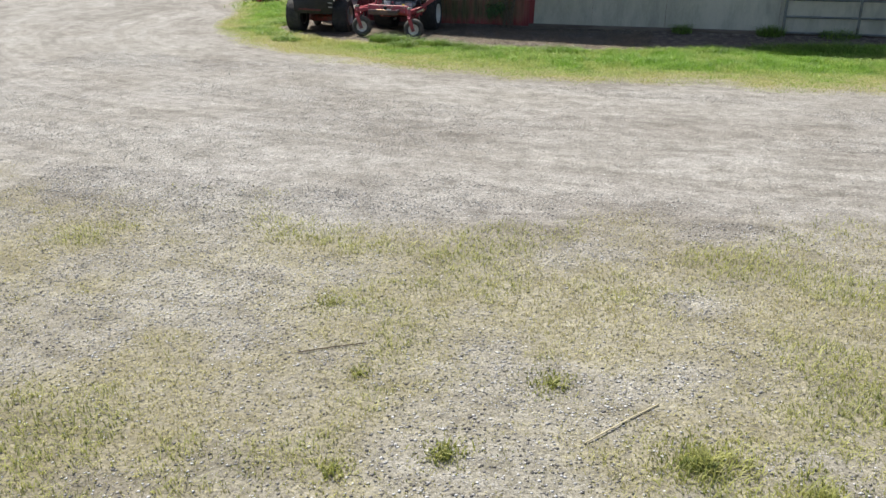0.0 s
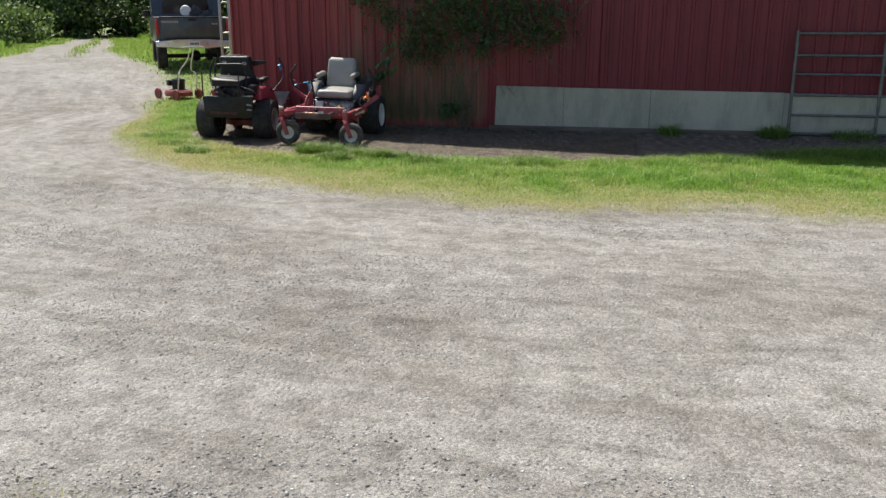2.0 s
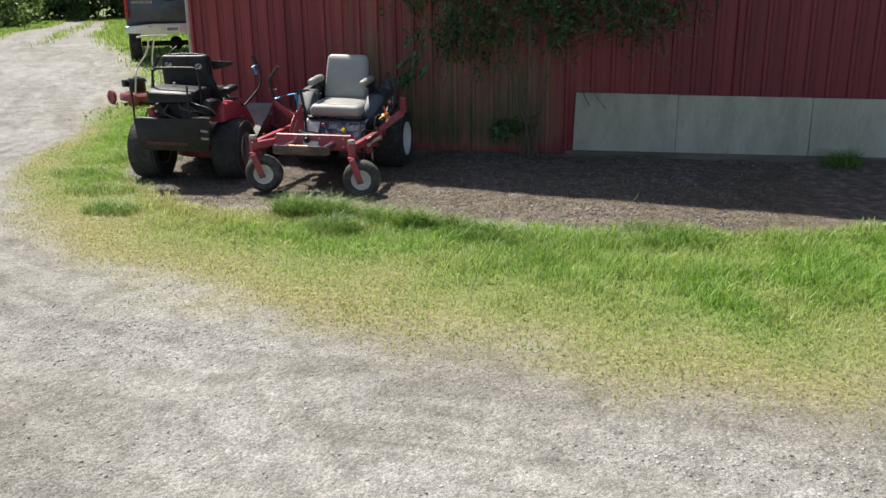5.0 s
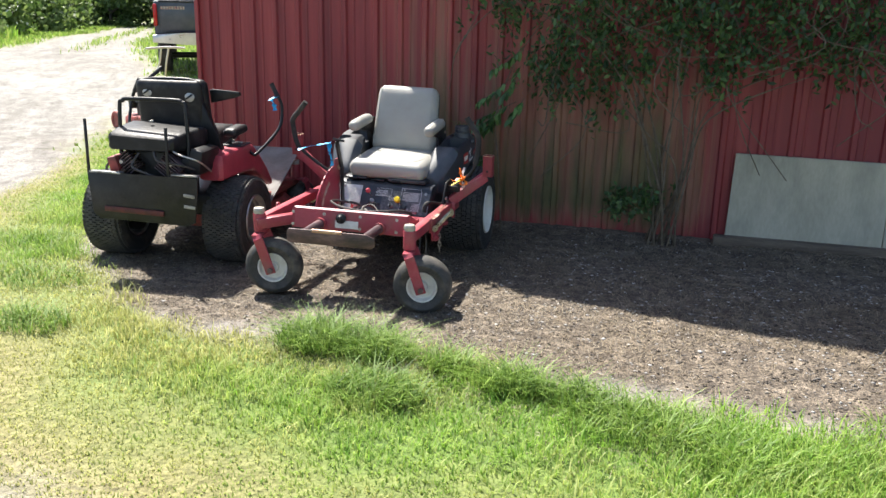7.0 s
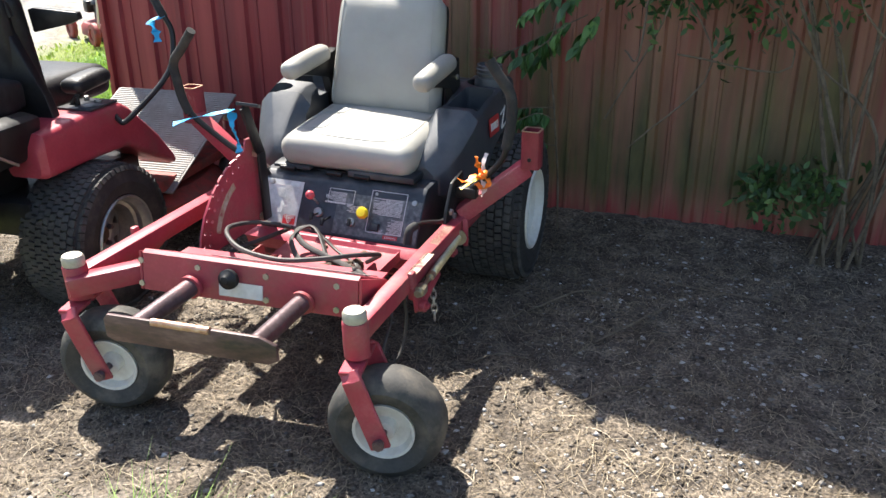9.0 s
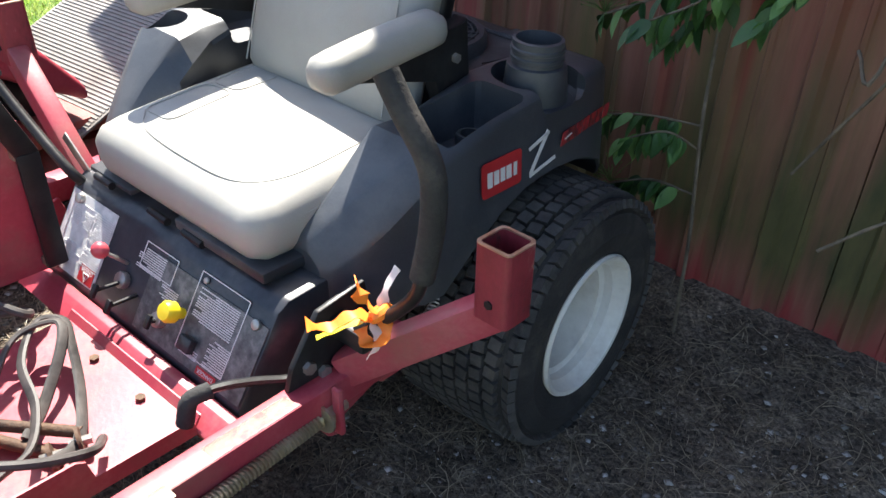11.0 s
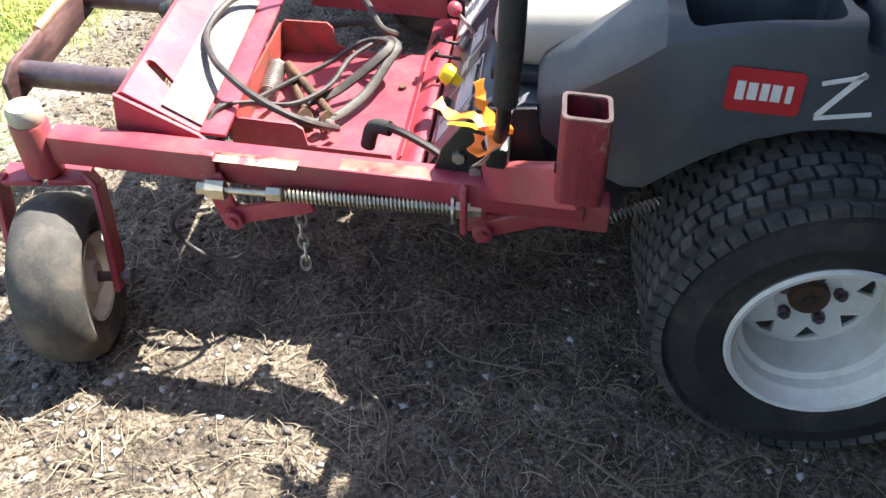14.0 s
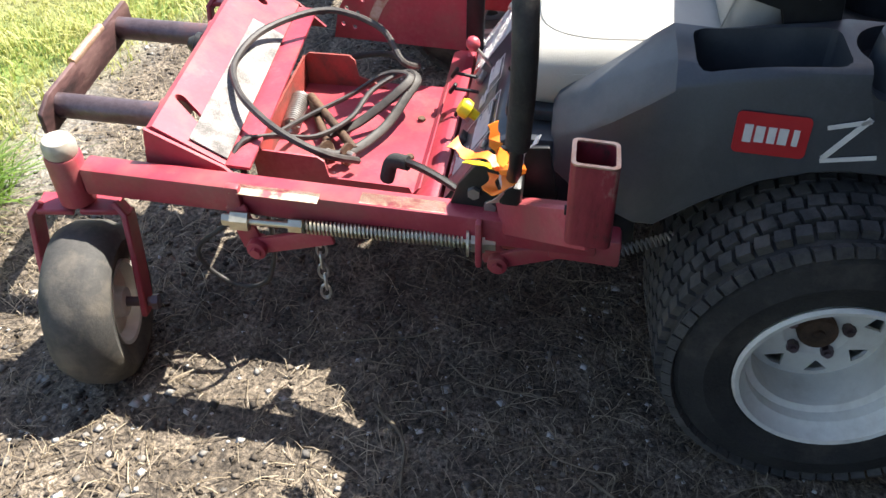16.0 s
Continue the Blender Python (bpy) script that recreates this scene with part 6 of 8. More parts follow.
# ---- the second mower, parked with its engine to the yard ----
def build_second_mower():
    t = thing("zero_turn_mower", (-1.33, -0.83, 0), 7, "dusty black and red zero-turn mower parked facing the barn", "mower")
    for s in (1, -1):
        hub = new("rear_wheel")
        hub.parent = t
        drive_wheel(hub, s, R=0.290, width=0.27, xc=0.395 if s > 0 else 0.46, z=0.285, rim=STEEL, y=-0.06)
        caster(hub, s * 0.42, 1.02, 80 * s)
    # rear bumper plate with a worn top edge
    bm = bmesh.new()
    prism(bm, [(-0.345, 0.40), (-0.365, 0.655), (-0.20, 0.66), (0.10, 0.655), (0.375, 0.655), (0.365, 0.52), (0.345, 0.37), (0.30, 0.345), (-0.30, 0.365)], -0.585, -0.573, "y", 0.004)
    part("bumper_plate", bm, BLACK, t, "dented black rear bumper plate, scuffed")
    for x0, x1, z0 in ((-0.35, -0.14, 0.660), (0.20, 0.372, 0.664)):
        bm = bmesh.new()
        box(bm, ((x0 + x1) / 2, -0.560, z0), (x1 - x0, 0.055, 0.012), (-4, 1.0, 0), 0.003)
        part("bumper_rail", bm, WORN_EDGE, t, "worn bright edge of the bumper")
    bm = bmesh.new()
    box(bm, (-0.06, -0.590, 0.425), (0.40, 0.012, 0.034), (0, 2.0, 0), 0.003)
    part("bumper_stripe", bm, surface("dull_red_tape", [(0.3, (0.045, 0.010, 0.010)), (0.7, (0.13, 0.022, 0.020))], 14, 0.6, bump=0.1), t, "faded red strip along the bumper")
    for z in (0.47, 0.54):
        bm = bmesh.new()
        box(bm, (0.315, -0.588, z), (0.075, 0.006, 0.020), (0, 6, 0), 0.002)
        part("scuff_plate", bm, WORN_EDGE, t)
    bm = bmesh.new()
    box(bm, (0.0, -0.53, 0.38), (0.60, 0.07, 0.05), None, 0.008)
    part("hitch_bar", bm, BLACK, t)
    for x, z1 in ((-0.362, 0.99), (0.175, 0.955)):
        bm = bmesh.new()
        box(bm, (x, -0.566, (0.60 + z1) / 2), (0.018, 0.010, z1 - 0.60), (0, 0.6, 0), 0.002)
        part("bumper_post", bm, BLACK, t, "thin upright steel bar on the bumper")
    # engine: dusty cover with painted-in highlights over bare cylinders, pipes and muffler
    bm = bmesh.new()
    secs = []
    for y, x0, x1, z0, z1 in ((-0.515, -0.235, 0.17, 0.80, 0.885), (-0.50, -0.25, 0.19, 0.795, 0.90), (-0.40, -0.25, 0.22, 0.79, 0.925), (-0.24, -0.24, 0.25, 0.79, 0.945), (-0.13, -0.22, 0.24, 0.80, 0.93)):
        secs.append([Vector((u, y, v - 0.03 * max(0, u) / 0.25 * (v > 0.86))) for u, v in round_rect(x0, x1, z0, z1, 0.022, 3)])
    loft(bm, secs)
    part("engine_shroud", bm, DUSTY_LIT_BLACK, t, "black engine cover, dusty, with grey highlights in its colour", crisp=30)
    bm = bmesh.new()
    box(bm, (-0.02, -0.24, 0.60), (0.34, 0.30, 0.36), None, 0.02)
    part("engine_block", bm, BLACK, t)
    for s in (1, -1):
        head = new("cylinder_head")
        head.parent = t
        hm = Matrix.Translation((s * 0.15 - 0.02, -0.40, 0.69)) @ pose(0, 0, 0, 0, s * 38, 0)
        for i in range(8):
            bm = bmesh.new()
            box(bm, hm @ Vector((0, 0, -0.06 + i * 0.018)), (0.15, 0.15, 0.006), hm.to_3x3().to_4x4(), 0.0015, 1)
            part("cooling_fin", bm, BARE, head)
        bm = bmesh.new()
        box(bm, hm @ Vector((0, 0, 0.0)), (0.11, 0.11, 0.13), hm.to_3x3().to_4x4(), 0.01)
        part("barrel", bm, BLACK, head)
        bm = bmesh.new()
        cyl(bm, hm @ Vector((0, -0.085, 0.03)), hm @ Vector((0, -0.06, 0.03)), 0.014, seg=6)
        part("spark_plug", bm, STEEL, head)
        bm = bmesh.new()
        tube(bm, [(s * 0.16 - 0.02, -0.46, 0.66), (s * 0.18 - 0.02, -0.52, 0.62), (s * 0.12, -0.53, 0.575), (0.05 * s, -0.50, 0.565)], 0.016, 10, smooth=5)
        part("exhaust_pipe", bm, RUSTY_STEEL, t)
    bm = bmesh.new()
    cyl(bm, (-0.17, -0.485, 0.545), (0.19, -0.485, 0.545), 0.050, seg=20, bev=0.012)
    part("muffler", bm, RUSTY_STEEL, t, "rust-brown muffler behind the bumper")
    bm = bmesh.new()
    cyl(bm, (0.24, -0.44, 0.70), (0.24, -0.30, 0.70), 0.055, seg=20, bev=0.01)
    part("oil_filter", bm, BLACK, t)
    bm = bmesh.new()
    box(bm, (0.30, -0.33, 0.73), (0.09, 0.26, 0.16), (0, 12, 0), 0.02)
    part("air_box", bm, BLACK, t)
    for k, (p0, p1, p2, p3) in enumerate((((0.05, -0.50, 0.80), (0.10, -0.54, 0.74), (0.24, -0.53, 0.72), (0.30, -0.45, 0.68)), ((-0.05, -0.50, 0.78), (-0.08, -0.54, 0.70), (0.02, -0.55, 0.66), (0.10, -0.52, 0.62)),
                                         ((0.18, -0.50, 0.80), (0.24, -0.52, 0.78), (0.34, -0.48, 0.74), (0.36, -0.36, 0.66)), ((-0.24, -0.45, 0.75), (-0.29, -0.48, 0.68), (-0.27, -0.50, 0.60), (-0.20, -0.48, 0.56)))):
        bm = bmesh.new()
        tube(bm, [p0, p1, p2, p3], 0.008 if k != 2 else 0.006, 8, smooth=5)
        part("hose", bm, HOSE if k != 2 else STEEL, t)
    bm = bmesh.new()
    box(bm, (-0.24, -0.44, 0.70), (0.06, 0.14, 0.10), (0, -15, 8), 0.012)
    part("coil_cover", bm, RUSTY_RED, t)
    bm = bmesh.new()
    cyl(bm, (-0.06, -0.30, 0.945), (-0.06, -0.30, 0.962), 0.014, seg=12, bev=0.003)
    part("cap_nut", bm, STEEL, t)
    # hoop behind the seat
    bm = bmesh.new()
    tube(bm, [(-0.235, -0.40, 0.62), (-0.235, -0.37, 1.04), (-0.215, -0.365, 1.085), (-0.17, -0.36, 1.10), (0.14, -0.36, 1.10), (0.19, -0.36, 1.085), (0.215, -0.365, 1.04), (0.235, -0.40, 0.62)], 0.013, 10, smooth=4)
    part("guard_hoop", bm, BLACK, t, "black tubular guard hoop")
    # seat turned to the barn
    bm = bmesh.new()
    pad(bm, pose(-0.03, -0.075, 0.99, 97, 0, 0), 0.47, 0.43, 0.07, 0.034, 0.0, 0.02)
    part("seat_shell", bm, BLACK_VINYL, t, "black moulded shell of the seat back", crisp=60)
    bm = bmesh.new()
    pad(bm, pose(-0.03, -0.015, 1.0, 97, 0, 0), 0.50, 0.42, 0.09, 0.042, 0.0, 0.06)
    part("backrest", bm, BLACK_VINYL, t, "cracked black vinyl backrest seen from behind", crisp=60)
    bm = bmesh.new()
    pad(bm, pose(-0.03, 0.20, 0.80, 0, 0, 0), 0.50, 0.46, 0.13, 0.05, 0.012)
    part("seat_cushion", bm, BLACK_VINYL, t, crisp=60)
    bm = bmesh.new()
    tube(bm, [(-0.245, -0.085, 1.18), (-0.17, -0.09, 1.206), (0.0, -0.09, 1.212), (0.12, -0.09, 1.206), (0.185, -0.085, 1.18), (0.205, -0.08, 1.12)], 0.011, 8, smooth=5)
    part("backrest_piping", bm, DUSTY_LIT_BLACK, t, "dusty top roll of the backrest")
    for x, z in ((-0.175, 1.125), (0.125, 1.10)):
        knob = new("seat_knob")
        knob.parent = t
        km = Matrix.Translation((x, -0.118, z)) @ frame_of((0, -1, 0.12))
        bm = bmesh.new()
        lathe(bm, [(0.034, 0), (0.034, 0.008), (0.026, 0.012), (0.0005, 0.012)], km, 20)
        part("knob_disc", bm, STEEL, knob, "silver round knob on the seat back")
        bm = bmesh.new()
        box(bm, km @ Vector((0, 0, 0.018)), (0.052, 0.010, 0.012), km.to_3x3().to_4x4() @ pose(0, 0, 0, 0, 0, 35), 0.003)
        part("knob_bar", bm, BLACK, knob)
    bm = bmesh.new()
    cyl(bm, (-0.225, -0.02, 1.19), (-0.155, 0.06, 1.275), 0.013, seg=12, bev=0.004)
    part("seat_lever", bm, BLACK, t, "short black lever at the top of the seat")
    bm = bmesh.new()
    prism(bm, [(0.205, 1.05), (0.195, 1.135), (0.22, 1.142), (0.405, 1.130), (0.41, 1.105), (0.36, 1.085)], 0.02, 0.05, "y", 0.005)
    part("wing_plate", bm, BLACK, t, "flat black wing plate beside the seat back")
    bm = bmesh.new()
    pad(bm, pose(0.335, 0.10, 0.860, 6, 0, -4), 0.10, 0.20, 0.055, 0.025, 0.006)
    part("arm_pad", bm, BLACK_VINYL, t, "small black vinyl arm pad")
    bm = bmesh.new()
    tube(bm, [(0.27, 0.05, 0.74), (0.31, 0.06, 0.80), (0.34, 0.08, 0.835)], 0.012, 8, smooth=4)
    part("arm_bracket", bm, BLACK, t)
    bm = bmesh.new()
    prism(bm, [(0.20, 0.66), (0.12, 0.80), (0.14, 1.08), (0.20, 1.06), (0.30, 0.84), (0.34, 0.70)], -0.10, -0.06, "y", 0.006)
    part("seat_support", bm, BLACK, t)
    # fender over the wheel, with its sloping front
    for s in (1, -1):
        bm = bmesh.new()
        w0, w1 = (0.24, 0.41) if s > 0 else (0.26, 0.33)
        loft(bm, [[Vector((s * u, y, v)) for u, v in round_rect(w0, w1 * k, z0, z1, 0.025, 3)] for y, k, z0, z1 in ((-0.28, 0.92, 0.585, 0.70), (-0.26, 0.97, 0.578, 0.745), (-0.05, 1.02, 0.585, 0.765), (0.17, 1.04, 0.58, 0.765), (0.22, 1.04, 0.56, 0.735), (0.38, 1.06, 0.47, 0.585), (0.47, 1.06, 0.42, 0.48), (0.48, 1.06, 0.42, 0.46))])
        part("fender", bm, RED if s > 0 else BLACK, t, "faded red fender, dusty" if s > 0 else "")
        if s > 0:
            dash = new("dash_panel")
            dash.parent = t
            bm = bmesh.new()
            box(bm, (0.335, 0.085, 0.770), (0.15, 0.17, 0.010), None, 0.003)
            part("plate", bm, PANEL, dash, "black dash plate with key switch")
            for kx, ky, kr, kh in ((0.30, 0.13, 0.011, 0.018), (0.36, 0.12, 0.016, 0.010), (0.32, 0.05, 0.009, 0.03)):
                bm = bmesh.new()
                cyl(bm, (kx, ky, 0.774), (kx, ky, 0.774 + kh), kr, seg=14, bev=0.002)
                part("knob", bm, STEEL if kr > 0.01 else BLACK, dash)
        if s < 0:
            bm = bmesh.new()
            box(bm, (s * 0.37, 0.50, 0.46), (0.16, 0.30, 0.20), None, 0.03)
            part("side_tank", bm, BLACK, t)
            bm = bmesh.new()
            cyl(bm, (s * 0.37, 0.42, 0.555), (s * 0.37, 0.42, 0.60), 0.036, seg=18, bev=0.006)
            part("tank_cap", bm, PLASTIC, t)
        # steering lever
        bm = bmesh.new()
        tube(bm, [(s * 0.38, 0.16, 0.75), (s * 0.44, 0.12, 0.705), (s * 0.475, 0.14, 0.71), (s * 0.57, 0.30, 0.86), (s * 0.575, 0.36, 1.0), (s * 0.545, 0.36, 1.08), (s * 0.50, 0.36, 1.16)], 0.011, 10, smooth=5)
        part("steering_lever", bm, BLACK, t)
        bm = bmesh.new()
        tube(bm, [(s * 0.548, 0.36, 1.07), (s * 0.50, 0.36, 1.165)], 0.017, 10)
        part("lever_grip", bm, RUBBER, t)
    ribbon(t, "blue_ribbon", BLUE, [(0.55, 0.365, 1.075), (0.51, 0.32, 1.06), (0.54, 0.30, 1.03), (0.55, 0.29, 0.985)], 0.04, "blue marking ribbon on the lever")
    # ribbed floor plate, tilted up on its hinge
    plate = new("floor_plate")
    plate.parent = t
    bm = bmesh.new()
    box(bm, (0.13, 0.71, 0.455), (0.66, 0.72, 0.008), (24, 0, 0), 0.002)
    part("sheet", bm, FLOOR_RUBBER, plate, "dusty grey ribbed floor plate tilted up")
    fm = Matrix.Translation((0.13, 0.71, 0.463)) @ pose(0, 0, 0, 24, 0, 0)
    for i in range(48):
        bm = bmesh.new()
        box(bm, fm @ Vector((0, -0.350 + i * 0.0149, -0.002)), (0.64, 0.0075, 0.004), fm.to_3x3().to_4x4())
        part("rib", bm, FLOOR_RUBBER, plate)
    bm = bmesh.new()
    box(bm, (0.0, 0.66, 0.34), (0.86, 0.90, 0.05), None, 0.01)
    part("frame", bm, RUSTY_RED, t)
    bm = bmesh.new()
    lathe(bm, [(0.50, 0.16), (0.50, 0.24), (0.44, 0.29), (0.0005, 0.30)], Matrix.Translation((0, 0.62, 0)), 40)
    part("deck", bm, RUSTY_RED, t, "worn red cutting deck")
    bm = bmesh.new()
    box(bm, (0.0, 0.05, 0.42), (0.62, 0.70, 0.14), None, 0.02)
    part("chassis", bm, BLACK, t)


build_second_mower()

# ---- walk-behind mower on the gravel ----
def build_push_mower():
    at = (-5.02, 3.78)
    t = thing("push_mower", (*at, float(ground_z(np.array(at[0]), np.array(at[1])))), 242, "old brown-red walk-behind mower with a pale tubular handle", "mower")
    rust = RUSTY_RED
    bm = bmesh.new()
    lathe(bm, [(0.27, 0.07), (0.28, 0.075), (0.28, 0.15), (0.25, 0.19), (0.14, 0.205), (0.0005, 0.205)], Matrix.Diagonal((0.92, 1.25, 1, 1)), 36)
    part("deck", bm, rust, t, "rusty red pressed deck")
    for x in (-0.27, 0.27):
        for y in (-0.34, 0.33):
            bm = bmesh.new()
            m = Matrix.Translation((x, y, 0.115)) @ frame_of((1, 0, 0))
            lathe(bm, [(0.06, -0.028), (0.10, -0.03), (0.115, -0.018), (0.115, 0.018), (0.10, 0.03), (0.06, 0.028)], m, 28, close=True)
            wheel = part("wheel", bm, RUSTY_RED, t, "brown rusty wheel")
            bm = bmesh.new()
            lathe(bm, [(0.0005, -0.02), (0.0605, -0.018), (0.0605, 0.018), (0.0005, 0.02)], m, 20)
            part("wheel_disc", bm, RUSTY_RED, wheel)
    bm = bmesh.new()
    lathe(bm, [(0.13, 0.20), (0.13, 0.355), (0.15, 0.365), (0.15, 0.38), (0.12, 0.42), (0.06, 0.425), (0.055, 0.44), (0.0005, 0.445)], Matrix.Translation((0, 0.02, 0)), 24)
    part("engine", bm, BLACK, t)
    bm = bmesh.new()
    box(bm, (0.10, -0.10, 0.34), (0.16, 0.12, 0.12), None, 0.02)
    part("fuel_can", bm, BLACK, t)
    for s in (-1, 1):
        bm = bmesh.new()
        tube(bm, [(s * 0.22, 0.33, 0.17), (s * 0.21, 0.40, 0.50), (s * 0.13, 0.34, 0.62), (s * 0.05, 0.52, 0.85), (s * 0.05, 0.62, 1.08)], 0.012, 8, smooth=4)
        part("handle_tube", bm, DECAL_WHITE, t, "cream tubular handle")
    bm = bmesh.new()
    tube(bm, [(-0.26, 0.64, 1.08), (-0.05, 0.62, 1.09), (0.05, 0.62, 1.09), (0.26, 0.64, 1.08)], 0.014, 8, smooth=3)
    part("crossbar", bm, DECAL_WHITE, t, "cream crossbar")


# ---- pickup ----
TRUCK_PAINT = surface("dark_blue_grey_paint", [(0.3, (0.030, 0.038, 0.050)), (0.7, (0.045, 0.056, 0.072))], 3, 0.35, bump=0.02, coat=0.4, dirt=(0.12, 0.11, 0.10), dirt_amount=0.3)
GLASS_DARK = surface("dark_window", [(0.3, (0.010, 0.012, 0.014)), (0.7, (0.02, 0.022, 0.024))], 3, 0.08, bump=0.0)
CHROME = surface("scuffed_chrome", [(0.3, (0.50, 0.50, 0.50)), (0.7, (0.66, 0.66, 0.65))], 5, 0.3, 0.9, bump=0.02)
TAIL = surface("tail_lamp_red", [(0.3, (0.40, 0.01, 0.01)), (0.7, (0.55, 0.02, 0.02))], 10, 0.25, bump=0.02)


def build_truck(x, y, yaw):
    z = float(ground_z(np.array(x), np.array(y))) 
    t = thing("pickup_truck", (x, y, z), yaw, "dark blue-grey pickup truck with a silver bumper parked by the lane", "truck")
    bm = bmesh.new()
    prism(bm, [(0.02, 0.70), (0.0, 1.32), (2.2, 1.32), (2.25, 1.95), (2.55, 2.02), (3.55, 2.00), (4.25, 1.36), (5.45, 1.28), (5.55, 0.75), (5.4, 0.60), (0.1, 0.62)], -0.98, 0.98, "x", 0.04)
    part("body", bm, TRUCK_PAINT, t)
    bm = bmesh.new()
    box(bm, (0, -0.012, 1.03), (1.72, 0.05, 0.58), None, 0.02)
    gate = part("tailgate", bm, TRUCK_PAINT, t, "dark tailgate with pale lettering shapes")
    bm = bmesh.new()
    box(bm, (0, -0.045, 1.31), (1.76, 0.05, 0.03), None, 0.01)
    part("gate_cap", bm, BLACK, gate)
    bm = bmesh.new()
    bars(bm, Matrix.Translation((-0.62, -0.0385, 1.19)) @ pose(0, 0, 0, 90, 0, 0), [(-0.2 + i * 0.052, 0, 0.036, 0.055) for i in range(9)])
    tagged(part("gate_letters", bm, DECAL_PALE, gate, "row of pale letter blocks"), kind="stuff")
    bm = bmesh.new()
    bars(bm, Matrix.Translation((0.60, -0.0385, 1.14)) @ pose(0, 0, 0, 90, 0, 0), [(-0.06 + i * 0.06, 0, 0.04, 0.04) for i in range(3)])
    tagged(part("gate_letters", bm, DECAL_PALE, gate), kind="stuff")
    bm = bmesh.new()
    box(bm, (0, -0.038, 1.24), (0.22, 0.012, 0.06), None, 0.01)
    part("gate_handle", bm, BLACK, gate)
    bm = bmesh.new()
    prism(bm, [(-1.02, 0.56), (-1.02, 0.70), (-0.42, 0.74), (0.42, 0.74), (1.02, 0.70), (1.02, 0.56), (0.4, 0.52), (-0.4, 0.52)], -0.17, 0.0, "y", 0.02)
    part("bumper", bm, CHROME, t, "scuffed silver step bumper")
    bm = bmesh.new()
    box(bm, (0, -0.12, 0.748), (1.5, 0.10, 0.012), None, 0.004)
    part("bumper_step", bm, BLACK, t)
    bm = bmesh.new()
    box(bm, (0, -0.178, 0.63), (0.32, 0.01, 0.15), None, 0.004)
    plate = part("number_plate", bm, DECAL_WHITE, t)
    bm = bmesh.new()
    bars(bm, Matrix.Translation((0, -0.184, 0.63)) @ pose(0, 0, 0, 90, 0, 0), [(-0.1 + i * 0.04, 0, 0.026, 0.06) for i in range(6)])
    tagged(part("plate_bars", bm, BLACK, plate), kind="stuff")
    for s in (-1, 1):
        bm = bmesh.new()
        box(bm, (s * 0.95, -0.02, 1.06), (0.075, 0.06, 0.40), None, 0.015)
        part("tail_lamp", bm, TAIL, t, "red tail lamp")
        bm = bmesh.new()
        box(bm, (s * 1.10, 3.55, 1.42), (0.22, 0.12, 0.20), None, 0.03)
        part("door_mirror", bm, BLACK, t)
        for wy in (1.05, 4.55):
            bm = bmesh.new()
            m = Matrix.Translation((s * 0.84, wy, 0.42)) @ frame_of((s, 0, 0)) @ Matrix.Diagonal((1.09, 1.09, 1, 1))
            lathe(bm, [(0.21, -0.13), (0.34, -0.135), (0.375, -0.11), (0.385, 0), (0.375, 0.11), (0.34, 0.135), (0.21, 0.13)], m, 40, close=True)
            w = part("tyre", bm, RUBBER, t)
            bm = bmesh.new()
            lathe(bm, [(0.0005, 0.05), (0.18, 0.04), (0.215, 0.10), (0.215, -0.1), (0.0005, -0.1)], m, 28)
            part("rim", bm, STEEL, t)
    bm = bmesh.new()
    prism(bm, [(-0.70, 1.42), (0.70, 1.42), (0.62, 1.92), (-0.62, 1.92)], 2.185, 2.20, "y")
    part("rear_window", bm, GLASS_DARK, t)
    bm = bmesh.new()
    cyl(bm, (-0.7, 1.05, 0.40), (0.7, 1.05, 0.40), 0.06, seg=14)
    bmesh.ops.create_uvsphere(bm, u_segments=16, v_segments=10, radius=0.16, matrix=Matrix.Translation((0.1, 1.05, 0.40)))
    part("rear_axle", bm, BLACK, t)
    bm = bmesh.new()
    cyl(bm, (0.45, 0.1, 0.48), (0.45, 1.4, 0.48), 0.03, seg=12)
    part("exhaust", bm, BARE, t)
    # oddments standing in the bed
    bm = bmesh.new()
    lathe(bm, [(0.14, 0), (0.15, 0.02), (0.13, 0.04), (0.0005, 0.05)], Matrix.Translation((-0.12, 0.55, 1.47)) @ frame_of((-0.2, -1, 0.3)), 22)
    part("white_disc", bm, DECAL_WHITE, t)
    for c, sz, r in (((0.14, 0.5, 1.44), (0.26, 0.03, 0.30), (-10, 34, 0)), ((0.48, 0.5, 1.41), (0.28, 0.04, 0.16), (-20, -8, 0))):
        bm = bmesh.new()
        box(bm, c, sz, r, 0.01)
        part("loose_board", bm, PLASTIC, t)
    # the body stands high on its springs
    for ob in t.children_recursive:
        if not ob.name.startswith(("tyre", "rim", "rear_axle")):
            for v in ob.data.vertices:
                v.co.z = v.co.z * 1.06 + 0.10


build_push_mower()
build_truck(-7.75, 9.55, 33)


def build_ladder():
    x, y = -3.55, 3.2
    z = float(ground_z(np.array(x), np.array(y)))
    t = thing("ladder", (x, y, z), 12, "weathered pale aluminium ladder standing beyond the barn's corner", "ladder")
    for s in (-1, 1):
        bm = bmesh.new()
        box(bm, (s * 0.09, 0, 1.25), (0.035, 0.07, 2.5), None, 0.004)
        part("stile", bm, STEEL, t)
    for i in range(8):
        bm = bmesh.new()
        cyl(bm, (-0.09, 0, 0.25 + i * 0.29), (0.09, 0, 0.25 + i * 0.29), 0.016, seg=10)
        part("rung", bm, STEEL, t)


build_ladder()

